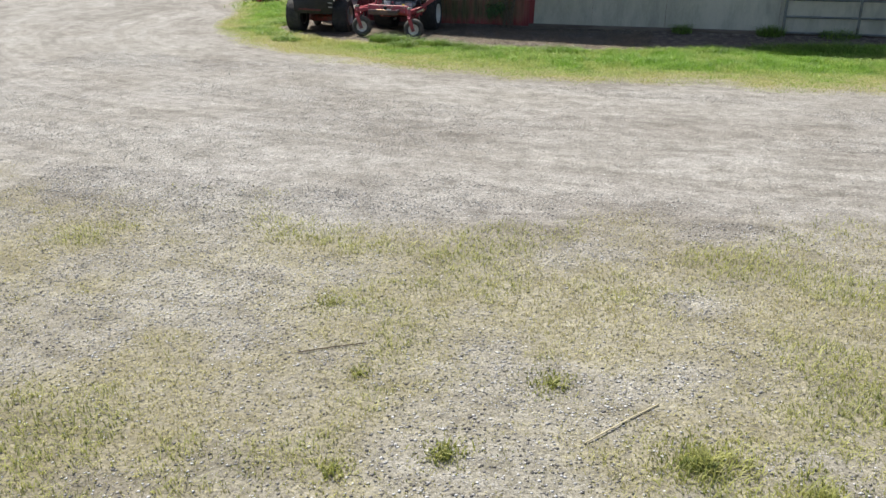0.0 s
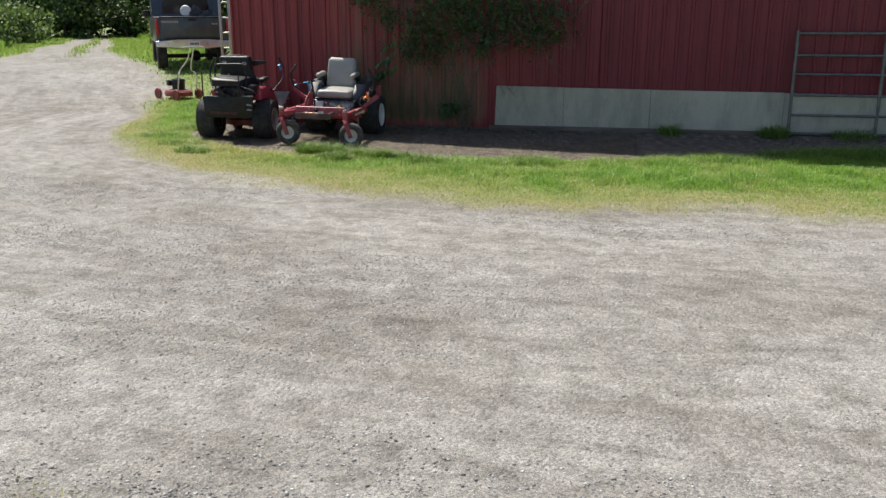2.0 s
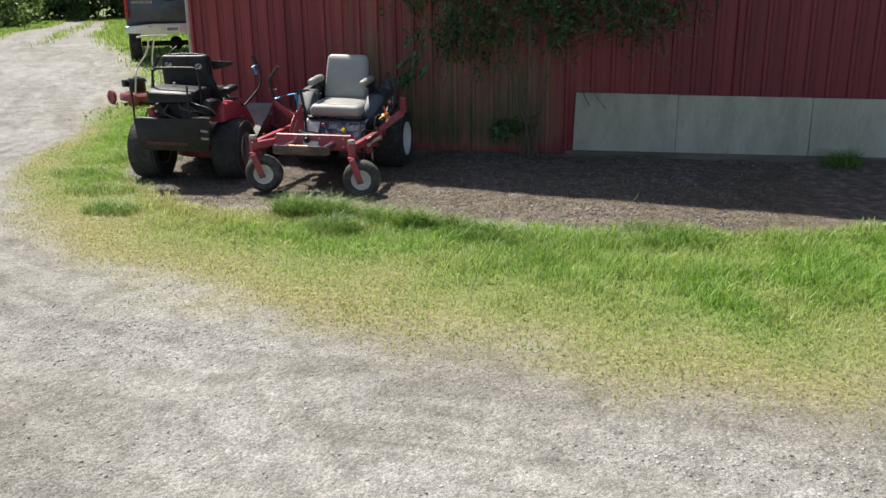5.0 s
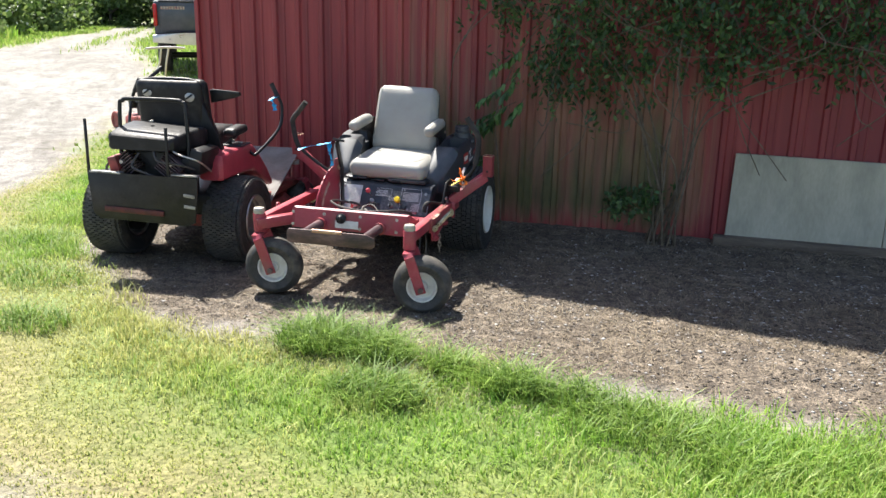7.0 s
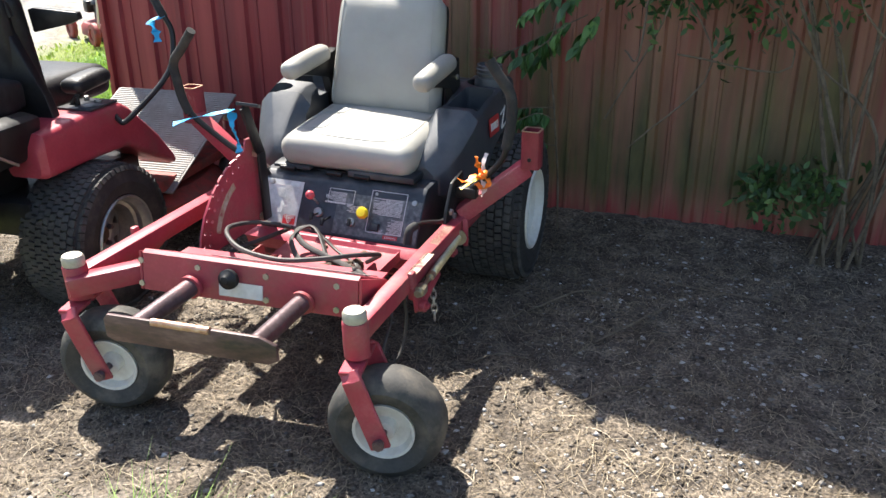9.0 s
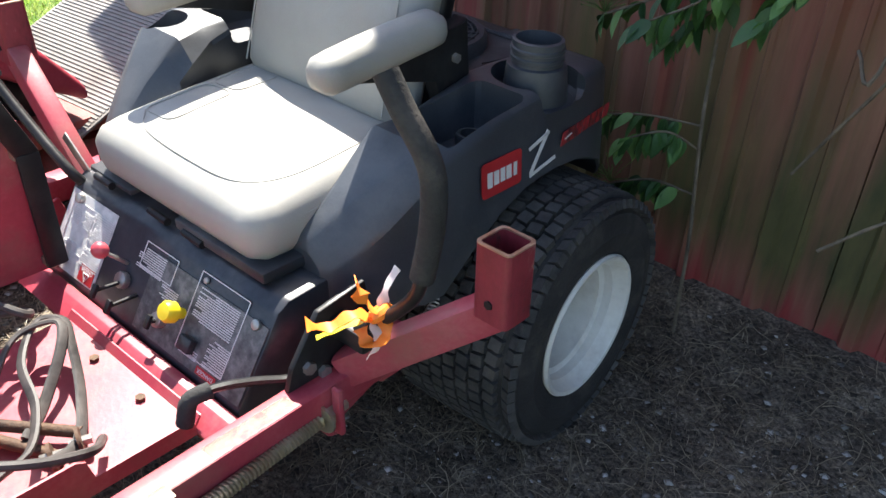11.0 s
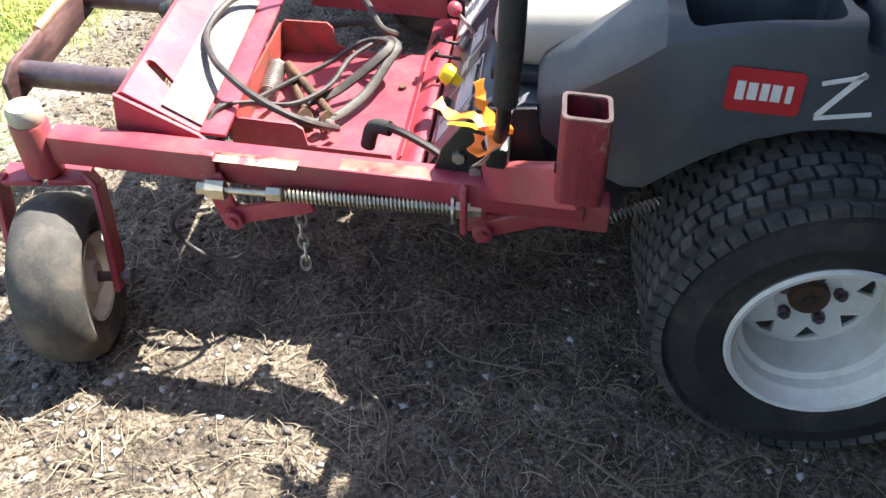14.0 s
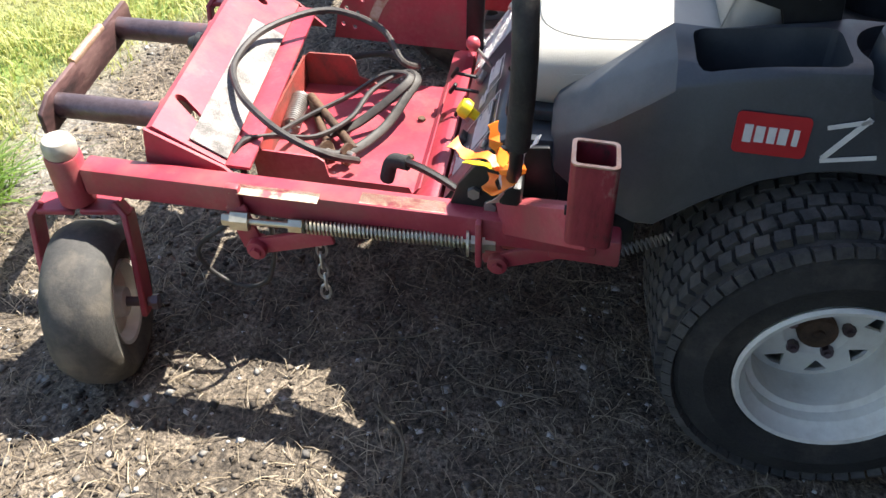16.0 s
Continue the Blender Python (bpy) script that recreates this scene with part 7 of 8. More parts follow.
# ---- growing things ----
def leaf_material(name, stops, dry_stops=None, through=0.35, scale=3.0, rough=0.55):
    m = bpy.data.materials.new(name)
    m.use_nodes = True
    n, link = m.node_tree.nodes, m.node_tree.links
    bsdf, outp = n["Principled BSDF"], n["Material Output"]
    geo = n.new("ShaderNodeNewGeometry")
    co = n.new("ShaderNodeTexCoord")
    tex = n.new("ShaderNodeTexNoise")
    tex.inputs["Scale"].default_value, tex.inputs["Detail"].default_value = scale, 4
    link.new(co.outputs["Object"], tex.inputs["Vector"])
    mix = n.new("ShaderNodeMix")
    mix.inputs[0].default_value = 0.5
    link.new(tex.outputs[0], mix.inputs[2])
    link.new(geo.outputs["Random Per Island"], mix.inputs[3])

    def ramp(st):
        r = n.new("ShaderNodeValToRGB")
        els = r.color_ramp.elements
        while len(els) < len(st):
            els.new(0.5)
        for e, (p, c) in zip(els, st):
            e.position, e.color = p, (*c, 1)
        link.new(mix.outputs[0], r.inputs[0])
        return r.outputs[0]
    col = ramp(stops)
    if dry_stops:
        a = n.new("ShaderNodeAttribute")
        a.attribute_name = "dry"
        x = n.new("ShaderNodeMix")
        x.data_type = "RGBA"
        link.new(a.outputs["Fac"], x.inputs[0])
        link.new(col, x.inputs[6])
        link.new(ramp(dry_stops), x.inputs[7])
        col = x.outputs[2]
    link.new(col, bsdf.inputs["Base Color"])
    bsdf.inputs["Roughness"].default_value = rough
    tr = n.new("ShaderNodeBsdfTranslucent")
    link.new(col, tr.inputs[0])
    sh = n.new("ShaderNodeMixShader")
    sh.inputs[0].default_value = through
    link.new(bsdf.outputs[0], sh.inputs[1])
    link.new(tr.outputs[0], sh.inputs[2])
    link.new(sh.outputs[0], outp.inputs[0])
    return m


GRASS = leaf_material("grass_blades", [(0.25, (0.11, 0.24, 0.028)), (0.5, (0.21, 0.39, 0.045)), (0.8, (0.39, 0.54, 0.10))],
                      [(0.25, (0.30, 0.32, 0.08)), (0.5, (0.46, 0.46, 0.15)), (0.8, (0.60, 0.57, 0.27))], 0.45)
FOLIAGE = leaf_material("tree_foliage", [(0.25, (0.025, 0.05, 0.014)), (0.5, (0.06, 0.10, 0.025)), (0.8, (0.13, 0.19, 0.045))], None, 0.35, 0.6)
LIGHT_FOLIAGE = leaf_material("hedge_foliage", [(0.25, (0.06, 0.11, 0.025)), (0.5, (0.13, 0.20, 0.05)), (0.85, (0.26, 0.33, 0.11))], None, 0.4, 0.8)
VINE = leaf_material("climber_leaves", [(0.25, (0.024, 0.058, 0.020)), (0.5, (0.050, 0.11, 0.034)), (0.8, (0.12, 0.21, 0.06))], None, 0.3, 5.0, 0.4)
BLOSSOM = leaf_material("white_blossom", [(0.3, (0.55, 0.56, 0.50)), (0.7, (0.75, 0.75, 0.70))], None, 0.3)
BARK = surface("climber_bark", [(0.3, (0.07, 0.054, 0.036)), (0.7, (0.19, 0.15, 0.105))], 20, 0.85, bump=0.3, fine=90)
TRUNK = surface("tree_bark", [(0.3, (0.05, 0.04, 0.03)), (0.7, (0.14, 0.11, 0.085))], 6, 0.9, bump=0.5, fine=40)
STRAW = leaf_material("dead_straw", [(0.25, (0.085, 0.063, 0.040)), (0.5, (0.17, 0.13, 0.085)), (0.8, (0.42, 0.345, 0.235))], None, 0.15)
STEM_SKIN = surface("dead_stem_skin", [(0.3, (0.13, 0.105, 0.07)), (0.7, (0.25, 0.205, 0.14))], 30, 0.8, bump=0.2)
DRY_STALK = surface("pale_dry_stalk", [(0.3, (0.42, 0.36, 0.22)), (0.7, (0.60, 0.54, 0.36))], 30, 0.7, bump=0.2)
rng = np.random.default_rng(7)


TUFT = leaf_material("long_grass_blades", [(0.25, (0.07, 0.145, 0.018)), (0.5, (0.16, 0.275, 0.035)), (0.8, (0.30, 0.42, 0.09))], None, 0.35)
THIN = leaf_material("thin_dry_grass", [(0.25, (0.14, 0.18, 0.04)), (0.5, (0.30, 0.32, 0.07)), (0.8, (0.42, 0.43, 0.12))],
                     [(0.2, (0.16, 0.13, 0.065)), (0.5, (0.38, 0.35, 0.145)), (0.8, (0.56, 0.52, 0.27))], 0.35)


def blades(name, x, y, h, dry, width, label, bend=0.5, z=None, material=None):
    """Grass: each blade a tapering bent strip."""
    k = len(x)
    z = ground_z(x, y) if z is None else z
    a = rng.uniform(0, 2 * np.pi, k)
    lean = rng.uniform(0.1, 1.0, k) * bend * h
    dx, dy = np.cos(a), np.sin(a)
    w = width * rng.uniform(0.6, 1.3, k)
    wx, wy = -dy * w / 2, dx * w / 2
    v = np.empty((k, 5, 3))
    v[:, 0] = np.stack([x - wx, y - wy, z - 0.004], -1)
    v[:, 1] = np.stack([x + wx, y + wy, z - 0.004], -1)
    mx, my, mz = x + dx * lean * 0.3, y + dy * lean * 0.3, z + h * 0.58
    v[:, 2] = np.stack([mx - wx * 0.75, my - wy * 0.75, mz], -1)
    v[:, 3] = np.stack([mx + wx * 0.75, my + wy * 0.75, mz], -1)
    v[:, 4] = np.stack([x + dx * lean, y + dy * lean, z + h * rng.uniform(0.8, 1.0, k)], -1)
    base = (np.arange(k) * 5)[:, None]
    f = np.concatenate([base + np.array([[0, 1, 3]]), base + np.array([[0, 3, 2]]), base + np.array([[2, 3, 4]])], 0)
    ob = mesh_from_arrays(name, v.reshape(-1, 3), f, material or GRASS, label, "grass")
    at = ob.data.attributes.new("dry", "FLOAT", "POINT")
    at.data.foreach_set("value", np.repeat(dry, 5).astype(np.float32))
    return ob


def scatter(n, x0, x1, y0, y1, mask):
    x, y = rng.uniform(x0, x1, n), rng.uniform(y0, y1, n)
    keep = rng.uniform(0, 1, n) < mask(x, y)
    return x[keep], y[keep]


def grow_lawn():
    x, y = scatter(1000000, -5.4, 15.0, -5.6, 3.5, lambda x, y: island_mask(x, y) * (0.06 + 0.94 * smoothstep(13.0, 8.0, x)))
    front = y - np.interp(x, FRONT_X, FRONT_Y)
    lush = smoothstep(0.5, 1.7, front + (cloud(x, y, 0.9, 71) - 0.5) * 1.4)
    clump = smoothstep(0.38, 0.66, cloud(x, y, 2.6, 81))
    edge = np.interp(x, BACK_X, BACK_Y) - y
    bare = smoothstep(0.50, 0.66, cloud(x, y, 1.5, 83)) * (0.35 + 0.55 * smoothstep(0.9, 0.1, edge))
    h = (0.014 + 0.020 * lush + 0.042 * lush * clump) * rng.uniform(0.55, 1.4, len(x))
    dry = np.clip(0.52 - lush * 0.50 + 0.45 * smoothstep(0.7, 0.05, edge) * (x < 1.2) - 0.22 * clump + 0.9 * np.exp(-((x + 0.75) / 1.15) ** 2 - ((y + 2.5) / 0.75) ** 2) + rng.normal(0, 0.2, len(x)) + 0.45 * smoothstep(0.46, 0.66, cloud(x, y, 1.7, 91)), 0, 1)
    thin = rng.uniform(0, 1, len(x)) < (0.70 + 0.30 * lush) * (1 - 0.85 * bare)
    blades("lawn_grass", x[thin], y[thin], h[thin], dry[thin], 0.0060, "bright green grass fading to yellow at the gravel edge", 1.6)
    # long tufts where the mower cannot reach
    xs, ys, hs = [], [], []
    for cx, cy, r, n, hh in ((0.28, -2.10, 0.20, 1000, 0.19), (0.58, -2.12, 0.18, 800, 0.18), (0.98, -2.16, 0.11, 380, 0.15), (1.33, -2.28, 0.14, 520, 0.17), (0.75, -2.55, 0.2, 700, 0.14), (1.9, -2.45, 0.25, 700, 0.12), (1.62, -2.30, 0.15, 420, 0.13), (-1.35, -2.35, 0.22, 450, 0.12),
                             (-1.9, -1.7, 0.3, 400, 0.09), (-2.6, -1.0, 0.3, 350, 0.10), (2.3, -2.6, 0.3, 700, 0.11), (3.2, -2.3, 0.4, 900, 0.12), (6.6, -1.2, 0.5, 1400, 0.17), (7.4, -1.0, 0.5, 1400, 0.2), (5.6, -1.7, 0.4, 900, 0.14),
                             (-2.3, -0.2, 0.3, 500, 0.14), (5.0, 0.62, 0.15, 260, 0.22), (6.5, 0.66, 0.2, 420, 0.24), (7.6, 0.7, 0.3, 420, 0.2)):
        a, q = rng.uniform(0, 2 * np.pi, n), r * np.sqrt(rng.uniform(0, 1, n))
        xs.append(cx + q * np.cos(a) * 1.2)
        ys.append(cy + q * np.sin(a) * 0.8)
        hs.append(hh * rng.uniform(0.45, 1.1, n) * (1.1 - 0.4 * q / r))
    x, y, h = (np.concatenate(v) for v in (xs, ys, hs))
    blades("grass_tuft", x, y, h, np.clip(rng.normal(0.05, 0.12, len(x)), 0, 1), 0.006, "long green grass tufts at the edge of the bare earth", 2.3, material=TUFT)
    # thin dry grass at the start of the walk
    x, y = scatter(900000, -6.0, 14.0, -19.0, -9.3, lambda x, y: near_mask(x, y) * (0.05 + 0.95 * smoothstep(-3.5, 0.0, x) * smoothstep(11.5, 8.0, x) * smoothstep(-17.5, -14.0, y)))
    patch = cloud(x, y, 1.3, 41)
    green = smoothstep(0.46, 0.66, cloud(x, y, 2.2, 101)) * smoothstep(0.3, 0.55, patch)
    h = (0.006 + 0.010 * smoothstep(0.4, 0.7, patch) + 0.012 * green) * rng.uniform(0.5, 1.5, len(x))
    blades("dry_grass", x, y, h, np.clip(0.98 - 0.75 * green + rng.normal(0, 0.16, len(x)), 0, 1), 0.0042, "thin yellowed grass with green patches over gravel", 2.6, material=THIN)
    xs, ys, hs = [], [], []
    for cx, cy, r, n, hh in ((5.35, -12.75, 0.22, 900, 0.11), (5.75, -12.85, 0.2, 800, 0.10), (4.45, -12.95, 0.12, 350, 0.07), (4.75, -12.35, 0.14, 380, 0.06), (3.55, -11.85, 0.1, 200, 0.05), (3.95, -12.5, 0.09, 160, 0.05), (6.4, -12.0, 0.35, 900, 0.08), (4.1, -13.15, 0.14, 320, 0.06)):
        a, q = rng.uniform(0, 2 * np.pi, n), r * 0.75 * np.abs(rng.normal(0, 1, n))
        lobe = 1 + 0.5 * np.sin(3 * a + cx * 9) * np.sin(2 * a + cy * 5)
        xs.append(cx + q * lobe * np.cos(a))
        ys.append(cy + q * lobe * np.sin(a))
        hs.append(0.55 * hh * rng.uniform(0.2, 1.1, n) * np.exp(-(q / r) ** 2))
    x, y, h = (np.concatenate(v) for v in (xs, ys, hs))
    blades("weed_tuft", x, y, np.maximum(h, 0.008), np.clip(rng.normal(0.15, 0.25, len(x)), 0, 1), 0.006, "small green weeds in the dry grass", 1.6, material=THIN)
    # verges along the lane
    x, y = scatter(220000, -46, -2.2, 2.0, 60, verge_mask)
    far = np.hypot(x, y)
    rank = smoothstep(0.40, 0.62, cloud(x, y, 0.22, 111)) * (np.abs(x + 0.72 * y + 4.0) > 4.5)
    h = (0.05 + 0.10 * smoothstep(8, 25, far) + 0.35 * rank * smoothstep(10, 22, far)) * rng.uniform(0.6, 1.3, len(x))
    blades("verge_grass", x, y, h, np.clip(0.25 + rng.normal(0, 0.25, len(x)) - 0.2 * rank, 0, 1), 0.03, "rank grass along the gravel lane", 0.7)


def cards(name, pts, size, material, label, category, parent=None, fold=0.25, long=1.5, kind="stuff", droop=0.0):
    """Many small folded leaves at the points, one mesh."""
    k = len(pts)
    u = rng.normal(size=(k, 3))
    u[:, 2] -= droop
    u /= np.linalg.norm(u, axis=1, keepdims=True)
    v = np.cross(u, rng.normal(size=(k, 3)))
    v /= np.linalg.norm(v, axis=1, keepdims=True) + 1e-9
    w = np.cross(u, v)
    s = (size * rng.uniform(0.6, 1.35, k))[:, None]
    L, W = u * s * long / 2, v * s / 2
    up = w * s * fold / 2
    vs = np.stack([pts - L, pts - L * 0.2 + W + up, pts + L * 0.35 + W * 0.8 + up, pts + L, pts + L * 0.35 - W * 0.8 + up, pts - L * 0.2 - W + up], 1).reshape(-1, 3)
    b = (np.arange(k) * 6)[:, None]
    f = np.concatenate([b + np.array([[0, 1, 5]]), b + np.array([[1, 2, 5]]), b + np.array([[2, 4, 5]]), b + np.array([[2, 3, 4]])], 0)
    ob = mesh_from_arrays(name, vs, f, material, label, category, kind)
    if parent:
        ob.parent = parent
        if not label:
            for key in ("category", "kind"):
                if key in ob:
                    del ob[key]
    return ob


def tree(x, y, height, spread, seed, material, leaf, n, label, name="tree", low=0.12, group="trees along the lane"):
    z = float(ground_z(np.array(float(x)), np.array(float(y))))
    t = thing(name, (x, y, z - 0.05), seed * 47 % 360, label, "tree" if name == "tree" else "bush", group)
    r = random.Random(seed)
    bm = bmesh.new()
    top = Vector((r.uniform(-0.3, 0.3), r.uniform(-0.3, 0.3), height * 0.72))
    tube(bm, [(0, 0, 0), top * 0.35 + Vector((0.1, 0.05, 0)), top * 0.7, top], height * 0.03, 8, smooth=3, radii=[height * 0.032, height * 0.026, height * 0.018, height * 0.009])
    ends = []
    for i in range(9):
        a = r.uniform(0, 6.28)
        s0 = top * r.uniform(0.2, 0.9)
        e = Vector((math.cos(a) * spread * r.uniform(0.45, 0.9), math.sin(a) * spread * r.uniform(0.45, 0.9), min(height * 0.93, s0.z + height * r.uniform(0.02, 0.35))))
        tube(bm, [s0, s0.lerp(e, 0.5) + Vector((0, 0, height * 0.05)), e], height * 0.01, 6, smooth=3, radii=[height * 0.011, height * 0.007, height * 0.003])
        ends.append(e)
    part("trunk", bm, TRUNK, t)
    pts = []
    for i in range(26):
        if i < len(ends):
            c = np.array(ends[i])
        else:
            a, q, hh = r.uniform(0, 6.28), math.sqrt(r.uniform(0, 1)), r.uniform(low, 1.0)
            prof = math.sin(math.pi * min(0.97, 0.18 + hh * 0.78)) ** 0.6
            c = np.array((math.cos(a) * spread * q * prof, math.sin(a) * spread * q * prof, height * hh))
        k = int(n / 26 * r.uniform(0.6, 1.4))
        pts.append(c + rng.normal(size=(k, 3)) * np.array((0.30, 0.30, 0.22)) * spread * r.uniform(0.5, 0.9))
    pts = np.concatenate(pts)
    pts = pts[pts[:, 2] > 0.05]
    cards("crown", pts, leaf, material, "", "", t)
    return t


def grow_far_woods():
    r = random.Random(3)
    for i, (x, y, h, s) in enumerate(((-45, 46, 9, 4.2), (-41, 50, 11, 4.8), (-36, 53, 10, 4.4), (-31, 52, 9, 4.0), (-27, 50, 10, 4.2), (-23, 47, 8, 3.6), (-49, 40, 9, 4.0), (-52, 33, 10, 4.4), (-19, 45, 9, 3.8), (-38, 58, 13, 5.0), (-30, 59, 13, 5.2), (-15, 42, 9, 4), (-55, 26, 10, 4.4), (-22, 56, 13, 5), (-46, 54, 12, 5))):
        tree(x, y, h, s, i + 1, FOLIAGE, 0.42, 3600, "dark green broadleaf tree at the end of the lane", low=0.05)
    for i, (x, y, h, s, m) in enumerate(((-37.5, 44.5, 3.4, 2.2, LIGHT_FOLIAGE), (-41, 41, 3.2, 2.4, LIGHT_FOLIAGE), (-33.5, 46.5, 4.0, 2.4, FOLIAGE), (-29.5, 46.0, 3.6, 2.2, FOLIAGE), (-27, 43, 3.0, 2.0, LIGHT_FOLIAGE), (-24.5, 40, 2.6, 1.8, LIGHT_FOLIAGE),
                                      (-30, 29, 1.7, 1.7, LIGHT_FOLIAGE), (-27.5, 24, 1.8, 1.7, LIGHT_FOLIAGE), (-25, 19.5, 1.9, 1.8, LIGHT_FOLIAGE), (-22.5, 15.2, 1.9, 1.6, LIGHT_FOLIAGE), (-33, 34, 2.0, 1.9, LIGHT_FOLIAGE), (-20.5, 11.8, 1.8, 1.5, LIGHT_FOLIAGE),
                                      (-17.5, 26.5, 1.6, 1.4, LIGHT_FOLIAGE), (-20, 31, 2.0, 1.8, LIGHT_FOLIAGE), (-15.2, 23, 1.3, 1.2, LIGHT_FOLIAGE))):
        tree(x, y, h, s, i + 40, m, 0.16, 3400, "pale green hedge bush beside the lane", name="bush", low=0.03, group="bushes along the lane")
    pts = []
    for cx, cy, cz in ((-22.0, 14.6, 1.3), (-21.5, 14.0, 0.9), (-24.2, 18.6, 1.4), (-23.8, 18.0, 1.0), (-20.0, 11.2, 1.2), (-26.6, 22.8, 1.4)):
        pts.append(np.array((cx, cy, cz)) + rng.normal(size=(120, 3)) * np.array((0.6, 0.6, 0.35)))
    cards("blossom", np.concatenate(pts), 0.10, BLOSSOM, "white blossom scattered over the hedge bushes", "blossom", long=1.1)


def grow_climber():
    t = thing("climber", (1.85, 0.50, 0.05), 0, "overgrown climbing shrub with bare stems against the barn wall", "climber")
    r = random.Random(11)
    o = Vector((1.85, 0.50, 0.05))
    centres = [(1.15, 0.44, 1.60, 0.24), (1.55, 0.34, 1.95, 0.30), (2.05, 0.32, 1.92, 0.33), (2.55, 0.44, 1.72, 0.26), (2.95, 0.50, 1.50, 0.22), (0.95, 0.50, 1.30, 0.17), (1.35, 0.50, 1.30, 0.20), (1.85, 0.40, 1.60, 0.27), (2.20, 0.48, 1.36, 0.18),
               (0.60, 0.44, 1.80, 0.18), (0.25, 0.42, 2.05, 0.15), (2.75, 0.45, 2.02, 0.30), (3.25, 0.5, 1.80, 0.22), (1.68, 0.5, 0.36, 0.07), (1.5, 0.54, 0.32, 0.06), (2.0, 0.3, 2.15, 0.35), (1.3, 0.3, 2.15, 0.3)]
    for i in range(13):
        c = r.choice(centres[:13])
        b = Vector((1.83 + r.uniform(-0.13, 0.13), 0.52 + r.uniform(-0.08, 0.08), 0.02))
        e = Vector((c[0] + r.uniform(-0.2, 0.2), c[1] + r.uniform(-0.05, 0.1), c[2] + r.uniform(-0.1, 0.2)))
        m1 = Vector((1.83 + (e.x - 1.83) * 0.06 + r.uniform(-0.09, 0.09), 0.52 + r.uniform(-0.1, 0.04), 0.55 + r.uniform(-0.1, 0.15)))
        m2 = Vector((1.83 + (e.x - 1.83) * 0.28 + r.uniform(-0.10, 0.10), 0.48 + r.uniform(-0.1, 0.06), max(0.8, e.z * 0.72)))
        bm = bmesh.new()
        w = r.uniform(0.005, 0.011)
        tube(bm, [b - o, m1 - o, m2 - o, e - o], w, 6, smooth=6, radii=[w, w * 0.8, w * 0.6, w * 0.35])
        part("stem", bm, BARK, t)
    for i in range(26):
        c = r.choice(centres[:13])
        bm = bmesh.new()
        p = Vector((c[0], c[1], c[2])) - o
        tube(bm, [p, p + Vector((r.uniform(-0.3, 0.3), r.uniform(-0.25, 0.05), r.uniform(-0.5, -0.15))), p + Vector((r.uniform(-0.45, 0.45), r.uniform(-0.2, 0.05), r.uniform(-0.8, -0.35)))], 0.004, 5, smooth=5)
        part("twig", bm, BARK, t)
    pts = []
    for x, y, z, s in centres:
        for j in range(int(460 * s)):
            c = np.array((x, y, z)) + rng.normal(size=3) * np.array((s * 0.85, 0.11, s * 0.70))
            d = np.array((rng.normal() * 0.5, rng.normal() * 0.3, -0.8)) * 0.07
            k = 7
            pts.append(c + d * np.linspace(-1, 1, k)[:, None] + rng.normal(size=(k, 3)) * 0.013)
    pts = np.concatenate(pts)
    pts[:, 1] = np.minimum(pts[:, 1], wall_y(pts[:, 0]) - 0.05)
    cards("leaves", pts - np.array(o), 0.021, VINE, "", "", t, long=2.4, droop=0.9)


def leaf_mesh():
    """One ovate leaf with a folded midrib, drooping tip, 1 long."""
    bm = bmesh.new()
    rows = []
    for i in range(7):
        u = i / 6
        w = 0.27 * math.sin(math.pi * min(1, u ** 0.75)) ** 0.8 + 0.004
        z = -0.22 * u * u
        rows.append([bm.verts.new((-w, u, z + w * 0.28)), bm.verts.new((0, u, z)), bm.verts.new((w, u, z + w * 0.28))])
    for a, b in zip(rows, rows[1:]):
        for k in range(2):
            bm.faces.new((a[k], a[k + 1], b[k + 1], b[k]))
    for f in bm.faces:
        f.smooth = True
    me = bpy.data.meshes.new("leaf")
    bm.to_mesh(me)
    bm.free()
    me.materials.append(VINE_NEAR)
    return me


VINE_NEAR = surface("near_leaf", [(0.25, (0.026, 0.070, 0.018)), (0.5, (0.055, 0.135, 0.030)), (0.8, (0.115, 0.22, 0.05))], 14, 0.45, bump=0.25, fine=60, random_by="object", island=0.6)


